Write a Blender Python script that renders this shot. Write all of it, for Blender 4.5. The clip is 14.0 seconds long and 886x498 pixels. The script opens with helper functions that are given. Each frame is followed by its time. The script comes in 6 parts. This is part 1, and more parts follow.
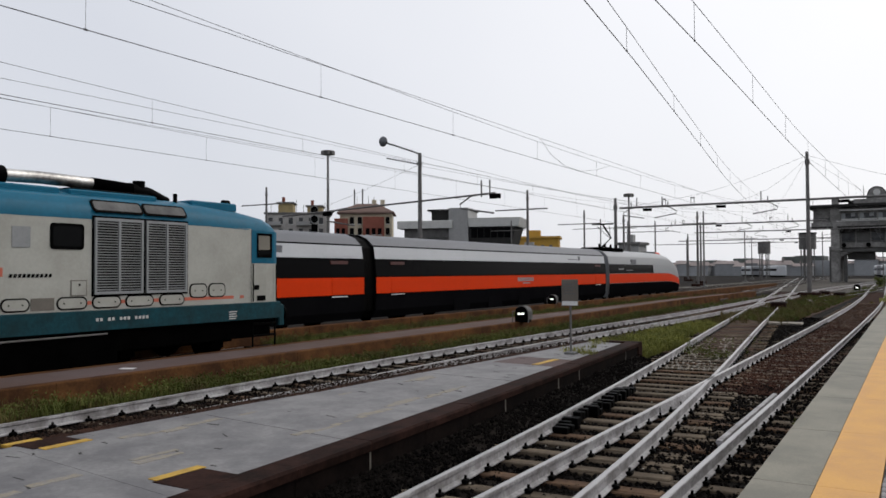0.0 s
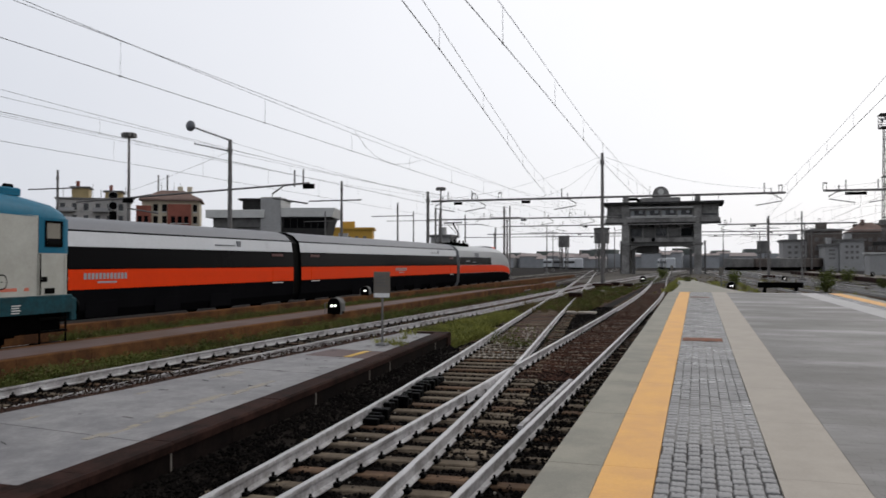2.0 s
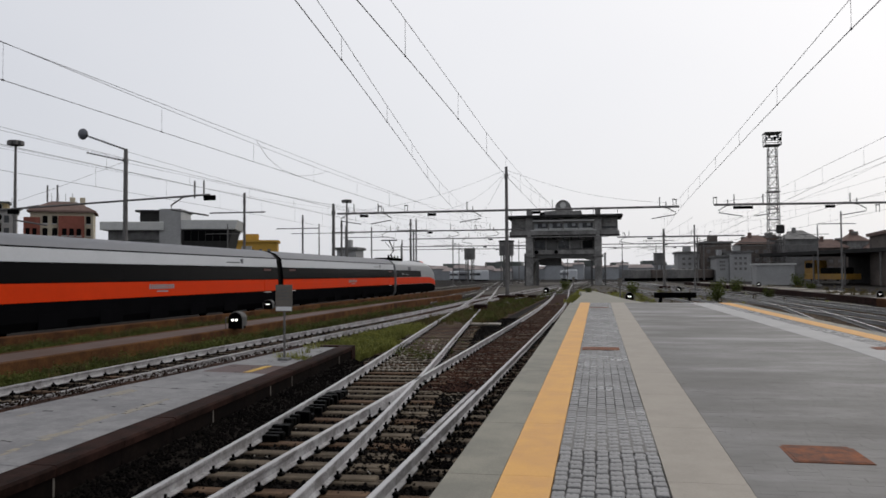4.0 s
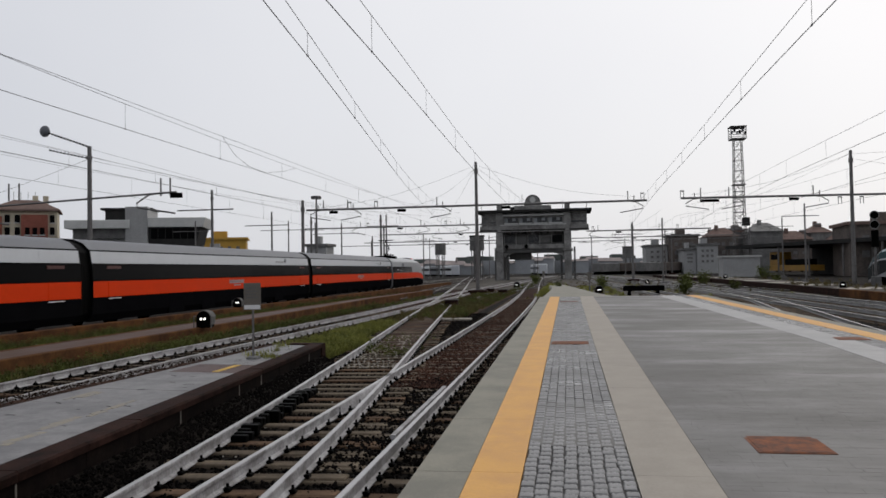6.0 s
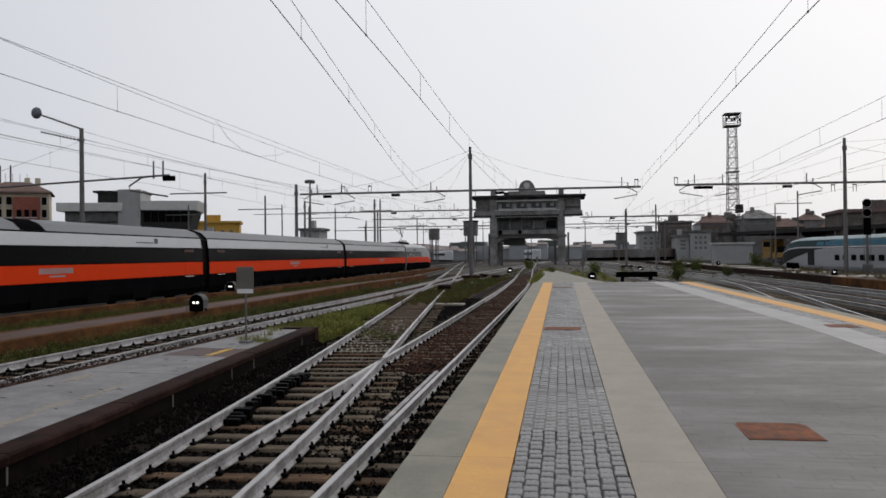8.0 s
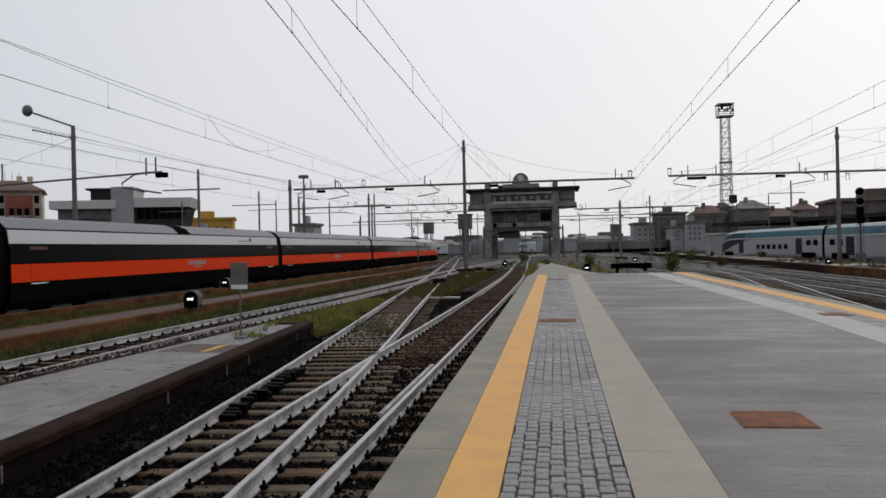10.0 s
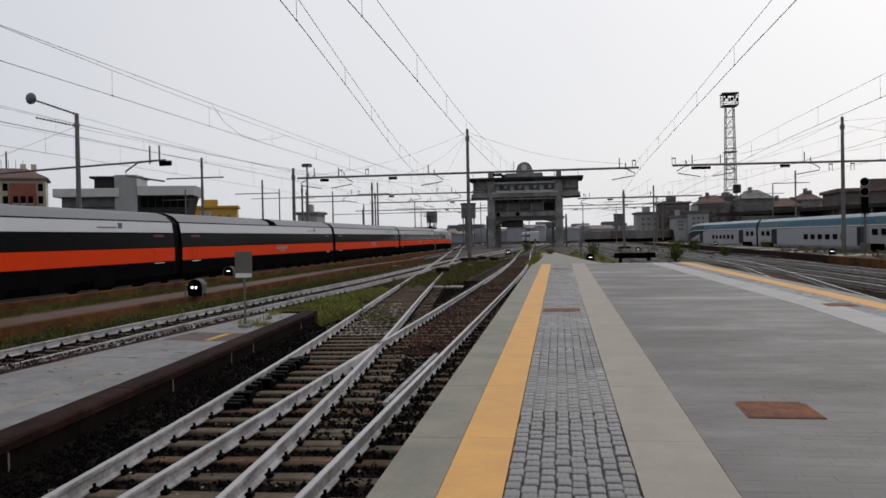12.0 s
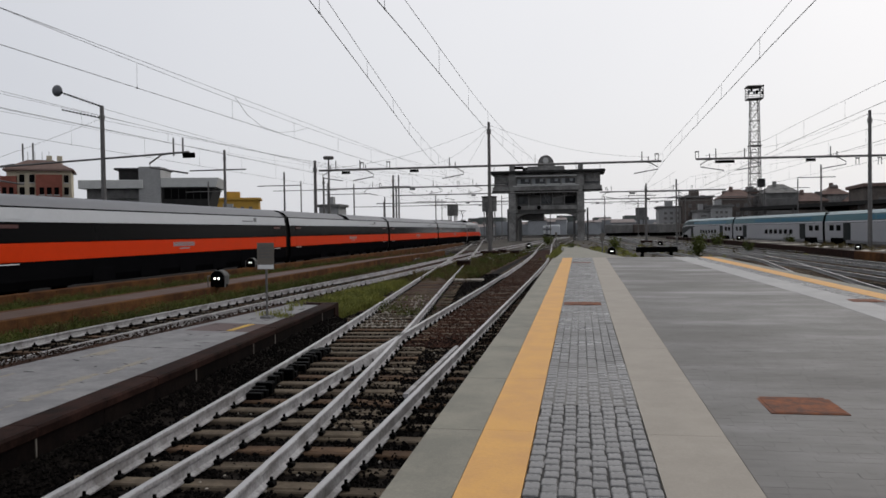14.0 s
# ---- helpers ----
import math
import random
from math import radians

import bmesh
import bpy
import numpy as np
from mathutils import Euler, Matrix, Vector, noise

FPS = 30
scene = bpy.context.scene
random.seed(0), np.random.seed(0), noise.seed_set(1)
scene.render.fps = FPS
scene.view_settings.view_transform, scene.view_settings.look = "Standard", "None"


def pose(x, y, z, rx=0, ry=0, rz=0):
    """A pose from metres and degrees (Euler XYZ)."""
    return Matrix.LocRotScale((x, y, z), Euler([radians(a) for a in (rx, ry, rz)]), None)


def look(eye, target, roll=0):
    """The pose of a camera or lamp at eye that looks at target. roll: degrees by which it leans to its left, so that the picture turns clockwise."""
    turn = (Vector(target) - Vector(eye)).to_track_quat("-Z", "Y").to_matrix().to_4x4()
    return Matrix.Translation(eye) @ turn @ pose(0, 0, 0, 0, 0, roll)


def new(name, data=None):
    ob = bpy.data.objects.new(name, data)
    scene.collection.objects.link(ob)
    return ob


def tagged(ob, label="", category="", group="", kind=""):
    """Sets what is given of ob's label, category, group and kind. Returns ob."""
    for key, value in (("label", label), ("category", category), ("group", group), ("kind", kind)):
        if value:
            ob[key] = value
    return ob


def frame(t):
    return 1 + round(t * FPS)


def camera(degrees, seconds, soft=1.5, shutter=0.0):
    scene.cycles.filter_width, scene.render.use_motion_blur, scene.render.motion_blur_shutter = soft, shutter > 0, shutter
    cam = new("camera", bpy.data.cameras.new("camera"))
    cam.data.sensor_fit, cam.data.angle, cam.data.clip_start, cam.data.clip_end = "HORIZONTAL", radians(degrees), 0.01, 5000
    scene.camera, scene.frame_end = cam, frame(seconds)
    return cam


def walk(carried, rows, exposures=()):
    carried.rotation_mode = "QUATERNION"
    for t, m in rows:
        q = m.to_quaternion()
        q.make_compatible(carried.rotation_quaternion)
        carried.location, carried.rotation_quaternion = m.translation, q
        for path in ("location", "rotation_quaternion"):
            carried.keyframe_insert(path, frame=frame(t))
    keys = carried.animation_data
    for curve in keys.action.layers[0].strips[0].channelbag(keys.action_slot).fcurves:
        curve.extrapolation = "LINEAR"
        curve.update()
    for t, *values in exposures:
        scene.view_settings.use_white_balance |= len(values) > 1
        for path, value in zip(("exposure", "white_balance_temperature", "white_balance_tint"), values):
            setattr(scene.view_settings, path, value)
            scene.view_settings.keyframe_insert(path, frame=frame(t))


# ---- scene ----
cam = camera(58.2, 14.0, 1.6, 0.4)
PATH = [
    (0.0, pose(-0.097, -0.111, 1.573, 91.67, 0.31, 31.05)),
    (0.5, pose(-0.108, -0.096, 1.572, 91.40, 0.52, 30.07)),
    (1.0, pose(-0.098, -0.104, 1.578, 91.08, -0.16, 26.55)),
    (1.5, pose(-0.087, -0.107, 1.579, 90.65, -0.24, 21.80)),
    (2.0, pose(-0.079, -0.087, 1.596, 90.99, 0.02, 17.71)),
    (2.5, pose(-0.071, -0.060, 1.588, 91.66, 0.35, 15.59)),
    (3.0, pose(-0.057, -0.057, 1.580, 92.00, -0.24, 13.81)),
    (3.5, pose(-0.043, -0.045, 1.585, 92.00, -0.04, 11.77)),
    (4.0, pose(-0.026, -0.043, 1.587, 91.88, 0.34, 11.02)),
    (4.2, pose(-0.018, -0.033, 1.592, 91.74, -0.25, 9.95)),
    (6.3, pose(0.002, -0.018, 1.608, 91.39, 1.06, 8.95)),
    (6.5, pose(0.006, -0.015, 1.612, 91.22, 0.87, 9.21)),
    (7.0, pose(0.017, -0.007, 1.604, 90.86, 0.66, 9.12)),
    (7.5, pose(0.014, -0.007, 1.607, 90.69, 0.48, 8.13)),
    (8.0, pose(0.003, -0.006, 1.605, 90.44, 0.62, 8.47)),
    (8.2, pose(0.002, -0.005, 1.600, 90.07, 0.72, 8.43)),
    (10.5, pose(0.017, 0.012, 1.594, 89.90, 1.36, 8.10)),
    (11.0, pose(0.010, 0.014, 1.597, 89.71, 1.38, 8.15)),
    (11.5, pose(0.008, 0.011, 1.597, 89.54, 1.33, 8.35)),
    (12.0, pose(-0.009, 0.013, 1.598, 89.20, 1.13, 8.32)),
    (12.5, pose(-0.013, 0.008, 1.595, 88.95, 1.07, 8.61)),
    (13.0, pose(-0.022, 0.005, 1.595, 88.69, 1.20, 9.35)),
    (13.5, pose(-0.018, -0.000, 1.598, 88.56, 1.07, 9.59)),
    (14.0, pose(-0.014, -0.000, 1.594, 88.72, 0.81, 9.81)),
]
walk(cam, PATH, [(0.0, 0.12), (1.5, 0.15), (2.2, 0.13), (3.0, -0.02), (7.5, -0.12), (12.5, -0.13), (14.0, -0.13)])

# ---- sky and light: a bright overcast day ----
world = bpy.data.worlds.new("sky")
scene.world = world
world.use_nodes = True
nt = world.node_tree
nt.nodes.clear()
sky = nt.nodes.new("ShaderNodeTexSky")
sky.sky_type, sky.sun_disc = "NISHITA", False
sky.sun_elevation, sky.sun_rotation = radians(41), radians(34)
sky.dust_density, sky.air_density = 4.0, 1.0
cloud = nt.nodes.new("ShaderNodeMix")
cloud.data_type = "RGBA"
cloud.inputs[0].default_value = 0.88
tc = nt.nodes.new("ShaderNodeTexCoord")
nz = nt.nodes.new("ShaderNodeTexNoise")
nz.inputs["Scale"].default_value, nz.inputs["Detail"].default_value = 2.2, 4.0
# the cloud deck is brighter towards the veiled sun
dot = nt.nodes.new("ShaderNodeVectorMath")
dot.operation = "DOT_PRODUCT"
dot.inputs[1].default_value = Vector((0.42, 0.62, 0.66)).normalized()
both = nt.nodes.new("ShaderNodeMath")
both.operation = "MULTIPLY_ADD"
both.inputs[1].default_value = 0.22
ramp = nt.nodes.new("ShaderNodeValToRGB")
ramp.color_ramp.elements[0].position, ramp.color_ramp.elements[1].position = 0.30, 1.0
ramp.color_ramp.elements[0].color = (6.9, 7.1, 7.7, 1)
ramp.color_ramp.elements[1].color = (10.3, 10.25, 10.45, 1)
nt.links.new(tc.outputs["Generated"], nz.inputs["Vector"])
nt.links.new(tc.outputs["Generated"], dot.inputs[0])
nt.links.new(nz.outputs[0], both.inputs[0])
nt.links.new(dot.outputs["Value"], both.inputs[2])
nt.links.new(both.outputs[0], ramp.inputs[0])
bg = nt.nodes.new("ShaderNodeBackground")
bg.inputs[1].default_value = 0.1
out = nt.nodes.new("ShaderNodeOutputWorld")
nt.links.new(sky.outputs[0], cloud.inputs[6])
nt.links.new(ramp.outputs[0], cloud.inputs[7])
nt.links.new(cloud.outputs[2], bg.inputs[0])
nt.links.new(bg.outputs[0], out.inputs[0])
sun = new("sun", bpy.data.lights.new("sun", "SUN"))
sun.data.energy, sun.data.angle, sun.data.color = 0.6, radians(25), (1.0, 0.97, 0.93)
sun.matrix_basis = look((42, 62, 66), (0, 0, 0))

# ---- materials ----
def mat(name, colour, rough=0.8, metal=0.0, vary=0.25, scale=3.0, fine=40.0, bump=0.0, tint=None, glow=None, per=0.0, spec=0.5, stretch=1.0, wet=0.12):
    """A surface with broad stains and fine grain; tint: the colour of the stains; stretch: how far they are drawn out across; per: brightness change from piece to piece."""
    m = bpy.data.materials.new(name)
    m.use_nodes = True
    t = m.node_tree
    b = t.nodes["Principled BSDF"]
    L = t.links.new
    co = t.nodes.new("ShaderNodeTexCoord")
    n1, n2 = t.nodes.new("ShaderNodeTexNoise"), t.nodes.new("ShaderNodeTexNoise")
    for n, s, d in ((n1, scale, 6.0), (n2, fine, 4.0)):
        n.inputs["Scale"].default_value, n.inputs["Detail"].default_value, n.inputs["Roughness"].default_value = s, d, 0.65
        if stretch != 1.0:
            mp = t.nodes.new("ShaderNodeMapping")
            mp.inputs["Scale"].default_value = (1.0 / stretch, 1.0, 1.0)
            L(co.outputs["Object"], mp.inputs["Vector"])
            L(mp.outputs["Vector"], n.inputs["Vector"])
        else:
            L(co.outputs["Object"], n.inputs["Vector"])
    dark = tint or tuple(c * (1 - vary) for c in colour)
    r = t.nodes.new("ShaderNodeValToRGB")
    r.color_ramp.elements[0].position, r.color_ramp.elements[1].position = 0.38, 0.62
    r.color_ramp.elements[0].color, r.color_ramp.elements[1].color = (*dark, 1), (*colour, 1)
    L(n1.outputs[0], r.inputs[0])
    g = t.nodes.new("ShaderNodeMapRange")
    g.inputs[1].default_value, g.inputs[2].default_value = 0.25, 0.75
    g.inputs[3].default_value, g.inputs[4].default_value = 1 - vary * 0.8, 1 + vary * 0.6
    L(n2.outputs[0], g.inputs[0])
    mul = t.nodes.new("ShaderNodeMix")
    mul.data_type, mul.blend_type = "RGBA", "MULTIPLY"
    mul.inputs[0].default_value = 1.0
    L(r.outputs[0], mul.inputs[6])
    L(g.outputs[0], mul.inputs[7])
    last = mul.outputs[2]
    if per:
        info = t.nodes.new("ShaderNodeObjectInfo")
        geo = t.nodes.new("ShaderNodeNewGeometry")
        add = t.nodes.new("ShaderNodeMath")
        add.operation = "ADD"
        L(info.outputs["Random"], add.inputs[0])
        L(geo.outputs["Random Per Island"], add.inputs[1])
        pr = t.nodes.new("ShaderNodeMapRange")
        pr.inputs[1].default_value, pr.inputs[2].default_value = 0.0, 2.0
        pr.inputs[3].default_value, pr.inputs[4].default_value = 1 - per, 1 + per
        L(add.outputs[0], pr.inputs[0])
        m2 = t.nodes.new("ShaderNodeMix")
        m2.data_type, m2.blend_type = "RGBA", "MULTIPLY"
        m2.inputs[0].default_value = 1.0
        L(last, m2.inputs[6])
        L(pr.outputs[0], m2.inputs[7])
        last = m2.outputs[2]
    L(last, b.inputs["Base Color"])
    rr = t.nodes.new("ShaderNodeMapRange")
    rr.inputs[3].default_value, rr.inputs[4].default_value = max(0.05, rough - wet), min(1.0, rough + wet)
    if wet > 0.12:
        rr.inputs[1].default_value, rr.inputs[2].default_value = 0.36, 0.62
    L(n1.outputs[0], rr.inputs[0])
    L(rr.outputs[0], b.inputs["Roughness"])
    b.inputs["Metallic"].default_value = metal
    b.inputs["Specular IOR Level"].default_value = spec
    if bump:
        bp = t.nodes.new("ShaderNodeBump")
        bp.inputs["Strength"].default_value, bp.inputs["Distance"].default_value = 0.6, bump
        L(n2.outputs[0], bp.inputs["Height"])
        L(bp.outputs[0], b.inputs["Normal"])
    if glow:
        b.inputs["Emission Color"].default_value = (*glow[:3], 1)
        b.inputs["Emission Strength"].default_value = glow[3]
    return m


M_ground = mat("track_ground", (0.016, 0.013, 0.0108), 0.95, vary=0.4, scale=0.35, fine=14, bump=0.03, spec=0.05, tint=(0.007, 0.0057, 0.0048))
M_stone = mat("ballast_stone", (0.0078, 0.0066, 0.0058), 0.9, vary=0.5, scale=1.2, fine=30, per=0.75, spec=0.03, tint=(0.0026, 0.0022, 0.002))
M_dirt = mat("rusty_dirt", (0.06, 0.033, 0.02), 0.95, vary=0.4, scale=0.8, fine=18, bump=0.02, spec=0.1, tint=(0.03, 0.019, 0.013))
M_grass = mat("grass", (0.105, 0.12, 0.03), 0.8, vary=0.4, scale=0.7, fine=6, per=0.5, spec=0.1, tint=(0.055, 0.068, 0.016))
M_dry = mat("dry_weeds", (0.14, 0.11, 0.044), 0.85, vary=0.4, scale=0.7, fine=6, per=0.5, spec=0.1, tint=(0.075, 0.062, 0.026))
M_railside = mat("limed_rail", (0.42, 0.41, 0.415), 0.7, vary=0.45, scale=2.5, fine=26, tint=(0.19, 0.178, 0.175))
M_railhead = mat("polished_rail_head", (0.42, 0.41, 0.41), 0.38, 0.75, vary=0.15, scale=1.5, fine=30)
M_railrust = mat("rusted_rail", (0.055, 0.043, 0.038), 0.75, 0.2, vary=0.35, scale=3, fine=30, spec=0.15)
M_sleeper = mat("weathered_sleeper", (0.15, 0.120, 0.086), 0.9, vary=0.35, scale=1.1, fine=12, bump=0.012, spec=0.1, per=0.4, tint=(0.055, 0.042, 0.031))
M_black = mat("greasy_black_iron", (0.003, 0.003, 0.003), 0.6, 0.3, vary=0.4, spec=0.01)
M_edge = mat("platform_edge_concrete", (0.225, 0.212, 0.168), 0.75, vary=0.22, scale=1.3, fine=60, bump=0.002, tint=(0.152, 0.145, 0.116))
M_yellow = mat("yellow_tactile_paving", (0.62, 0.33, 0.085), 0.7, vary=0.1, scale=2.2, fine=50, bump=0.003, tint=(0.54, 0.28, 0.08))
M_strip = mat("light_stone_strip", (0.305, 0.272, 0.228), 0.72, vary=0.12, scale=2.0, fine=50, tint=(0.255, 0.226, 0.188))
M_paver = mat("grey_paver", (0.165, 0.162, 0.16), 0.34, vary=0.35, scale=1.4, fine=35, bump=0.004, tint=(0.095, 0.093, 0.091), spec=0.4, per=0.35, wet=0.2)
M_field = mat("worn_paving", (0.110, 0.104, 0.097), 0.52, vary=0.22, scale=0.7, spec=0.32, per=0.05, fine=9, bump=0.001, tint=(0.098, 0.093, 0.088), stretch=2.6, wet=0.17)
M_joint = mat("dark_joint_sand", (0.04, 0.038, 0.036), 0.9, vary=0.4, scale=5, fine=60)
M_whitestrip = mat("white_stone_strip", (0.36, 0.35, 0.345), 0.7, vary=0.15, scale=1.6, fine=30, tint=(0.29, 0.285, 0.28))
M_cover = mat("rusted_cover", (0.22, 0.066, 0.018), 0.85, 0.2, vary=0.4, scale=6, fine=30, bump=0.003, tint=(0.075, 0.024, 0.011))
M_lowpave = mat("pale_paving", (0.195, 0.191, 0.19), 0.6, fine=25, bump=0.002, spec=0.3, per=0.04, tint=(0.115, 0.112, 0.116), vary=0.26, scale=2.2)
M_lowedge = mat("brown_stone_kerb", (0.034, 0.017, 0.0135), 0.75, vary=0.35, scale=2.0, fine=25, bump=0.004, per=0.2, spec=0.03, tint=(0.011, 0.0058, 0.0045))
M_oldyellow = mat("old_yellow_paint", (0.50, 0.30, 0.03), 0.7, vary=0.3, scale=8, fine=40)
M_path = mat("reddish_walkway", (0.118, 0.088, 0.086), 0.8, vary=0.25, scale=0.18, fine=25, bump=0.003, spec=0.15, tint=(0.07, 0.042, 0.03))
M_grit = mat("dark_brown_grit", (0.036, 0.023, 0.017), 0.95, vary=0.5, scale=2, fine=30, per=0.6, tint=(0.016, 0.011, 0.009), spec=0.03)
# kerb wall: the shade on its face is in the colour, along with grime
M_shadewall = mat("shaded_grimy_stone_wall", (0.009, 0.0062, 0.0052), 0.9, vary=0.5, scale=2.4, fine=18, bump=0.006, per=0.3, spec=0.03, tint=(0.004, 0.003, 0.0028))
M_kerb = mat("rust_stained_kerb", (0.12, 0.056, 0.022), 0.9, vary=0.35, scale=1.2, fine=20, bump=0.004, per=0.2, tint=(0.05, 0.024, 0.013), spec=0.04)
M_teal = mat("teal_paint", (0.006, 0.11, 0.185), 0.38, vary=0.15, scale=1.0, fine=12, spec=0.12)
M_cream = mat("cream_white_paint", (0.40, 0.40, 0.36), 0.42, vary=0.09, scale=0.8, fine=15, tint=(0.33, 0.327, 0.29), spec=0.3)
M_grille = mat("grey_louvre", (0.27, 0.28, 0.285), 0.5, 0.3, vary=0.15)
M_under = mat("near_black_underframe", (0.002, 0.002, 0.002), 0.8, vary=0.4, scale=2, fine=20, spec=0)
M_red = mat("red_orange_paint", (0.64, 0.042, 0.0035), 0.4, vary=0.06, scale=0.7, fine=8, spec=0.06)
# darker teal for the locomotive frame, shade and grime both in the colour
M_framedark = mat("shaded_grimy_teal_frame", (0.005, 0.05, 0.066), 0.6, vary=0.4, scale=1.4, fine=14, tint=(0.006, 0.03, 0.036), spec=0.15)
M_rustgravel = mat("rust_brown_gravel", (0.05, 0.026, 0.018), 0.95, vary=0.5, scale=1.5, fine=30, bump=0.02, spec=0.03, tint=(0.022, 0.0135, 0.011))
M_dimred = mat("dim_red_display", (0.07, 0.014, 0.011), 0.5, vary=0.1)
M_loored = mat("salmon_stripe", (0.50, 0.12, 0.07), 0.5, vary=0.1)
M_silver = mat("silver_grey_paint", (0.3, 0.31, 0.32), 0.35, 0.2, vary=0.08, scale=0.6, fine=8)
M_pale = mat("pale_silver_paint", (0.46, 0.475, 0.495), 0.35, 0.1, vary=0.06, scale=0.6, fine=8)
M_roof = mat("grey_train_roof", (0.12, 0.125, 0.138), 0.5, 0.2, vary=0.15, scale=0.8, fine=10)
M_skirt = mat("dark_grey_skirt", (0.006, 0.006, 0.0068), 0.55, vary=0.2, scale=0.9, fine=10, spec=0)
M_window = mat("dark_window_band", (0.0025, 0.0025, 0.003), 0.12, vary=0.1, spec=0.02)
M_glass = mat("dark_glass", (0.003, 0.0035, 0.004), 0.16, vary=0.05, spec=0.05)
M_chrome = mat("worn_exhaust_steel", (0.55, 0.54, 0.52), 0.35, 0.9, vary=0.3, scale=2.0, fine=12, tint=(0.2, 0.19, 0.18))
M_railwet = mat("wet_yard_rail", (0.26, 0.26, 0.265), 0.4, 0.4, vary=0.3, scale=1.2, fine=14, tint=(0.13, 0.125, 0.12))
M_darkhouse = mat("weathered_brown_facade", (0.135, 0.112, 0.098), 0.9, vary=0.3, scale=0.25, fine=2, spec=0.1, tint=(0.085, 0.074, 0.068))
M_pole = mat("grey_mast_steel", (0.17, 0.163, 0.158), 0.7, 0.3, vary=0.25, scale=2, fine=20, spec=0.2)
M_wire = mat("dark_wire", (0.1, 0.1, 0.105), 0.6, 0.4, vary=0.1)
M_conc = mat("old_concrete", (0.17, 0.167, 0.162), 0.9, vary=0.35, scale=0.35, fine=4, spec=0.2, tint=(0.1, 0.098, 0.095))
# cabin glass and underside concrete, with haze and shade put into their colours
M_cabglass = mat("hazed_grey_glazing", (0.07, 0.072, 0.075), 0.4, vary=0.35, scale=0.6, fine=2, tint=(0.03, 0.031, 0.033), spec=0.3)
M_soffit = mat("shaded_cabin_concrete", (0.12, 0.118, 0.114), 0.9, vary=0.3, scale=0.4, fine=4, spec=0.1)
M_cabin = mat("stained_cabin_concrete", (0.25, 0.245, 0.235), 0.9, vary=0.4, scale=0.5, fine=3, tint=(0.13, 0.126, 0.12), spec=0.15)
M_fieldbed = mat("dusty_joint", (0.085, 0.082, 0.078), 0.9, vary=0.3, scale=3, fine=40)
M_ruststone = mat("rusty_stone", (0.075, 0.037, 0.026), 0.95, vary=0.5, scale=2, fine=30, per=0.7, tint=(0.03, 0.018, 0.015), spec=0.03)
M_tsrroof = mat("pale_teal_train_roof", (0.30, 0.37, 0.385), 0.5, vary=0.1, scale=0.5, fine=6, spec=0.2)
M_blind = mat("drawn_blind", (0.20, 0.185, 0.15), 0.8, vary=0.15)
M_cabgrey = mat("dark_grey_cab_paint", (0.018, 0.022, 0.023), 0.5, vary=0.1, spec=0.05)
M_concd = mat("dark_soffit_concrete", (0.035, 0.034, 0.033), 0.9, vary=0.3, scale=0.4, fine=4, spec=0.1)
# far walls, roofs and trees: distance haze is mixed into these base colours
M_haze1 = mat("hazed_pale_grey", (0.27, 0.28, 0.29), 0.95, vary=0.15, scale=0.08, fine=0.7, per=0.3)
M_farroof = mat("hazed_roof_tiles", (0.23, 0.195, 0.185), 0.95, vary=0.2, scale=0.1, fine=0.8, per=0.35)
M_haze2 = mat("hazed_tree_green", (0.12, 0.135, 0.125), 1.0, vary=0.3, scale=0.1, fine=0.8)
M_brick = mat("red_brown_facade", (0.25, 0.09, 0.066), 0.9, vary=0.2, scale=0.4, fine=3, spec=0.1)
M_beige = mat("beige_facade", (0.5, 0.44, 0.33), 0.9, vary=0.15, scale=0.4, fine=3)
# tile brown lifted so the colour itself carries some distance haze
M_tile = mat("hazed_brown_tiles", (0.17, 0.118, 0.102), 0.9, vary=0.25, scale=0.5, fine=5, spec=0.1)
M_greyf = mat("grey_facade", (0.32, 0.32, 0.315), 0.9, vary=0.15, scale=0.3, fine=3)
M_paleslab = mat("pale_roof_slab", (0.5, 0.5, 0.48), 0.8, vary=0.12, scale=0.3, fine=3)
M_paleblock = mat("pale_plaster_facade", (0.40, 0.385, 0.36), 0.9, vary=0.2, scale=0.3, fine=3, tint=(0.3, 0.29, 0.275))
M_ochrepale = mat("dull_ochre_plaster", (0.36, 0.28, 0.14), 0.9, vary=0.2, scale=0.3, fine=3)
M_ochre = mat("ochre_facade", (0.46, 0.27, 0.045), 0.9, vary=0.15, scale=0.3, fine=3)
M_white = mat("white_paint", (0.72, 0.72, 0.71), 0.6, vary=0.1, scale=1, fine=10)
M_sign = mat("grey_sign_board", (0.135, 0.12, 0.1), 0.6, vary=0.15)
M_lamp = mat("lit_signal_lens", (0.9, 0.9, 0.9), 0.3, glow=(1.0, 0.98, 0.92, 3.0))
M_tsrwhite = mat("white_grey_train_paint", (0.3, 0.305, 0.32), 0.45, vary=0.08, scale=0.5, fine=6)
M_tsrteal = mat("grey_teal_train_paint", (0.035, 0.12, 0.145), 0.4, vary=0.12, scale=0.5, fine=6, spec=0.15)
M_machine = mat("yellow_machine_paint", (0.32, 0.17, 0.02), 0.6, vary=0.25, scale=1.0, fine=8)


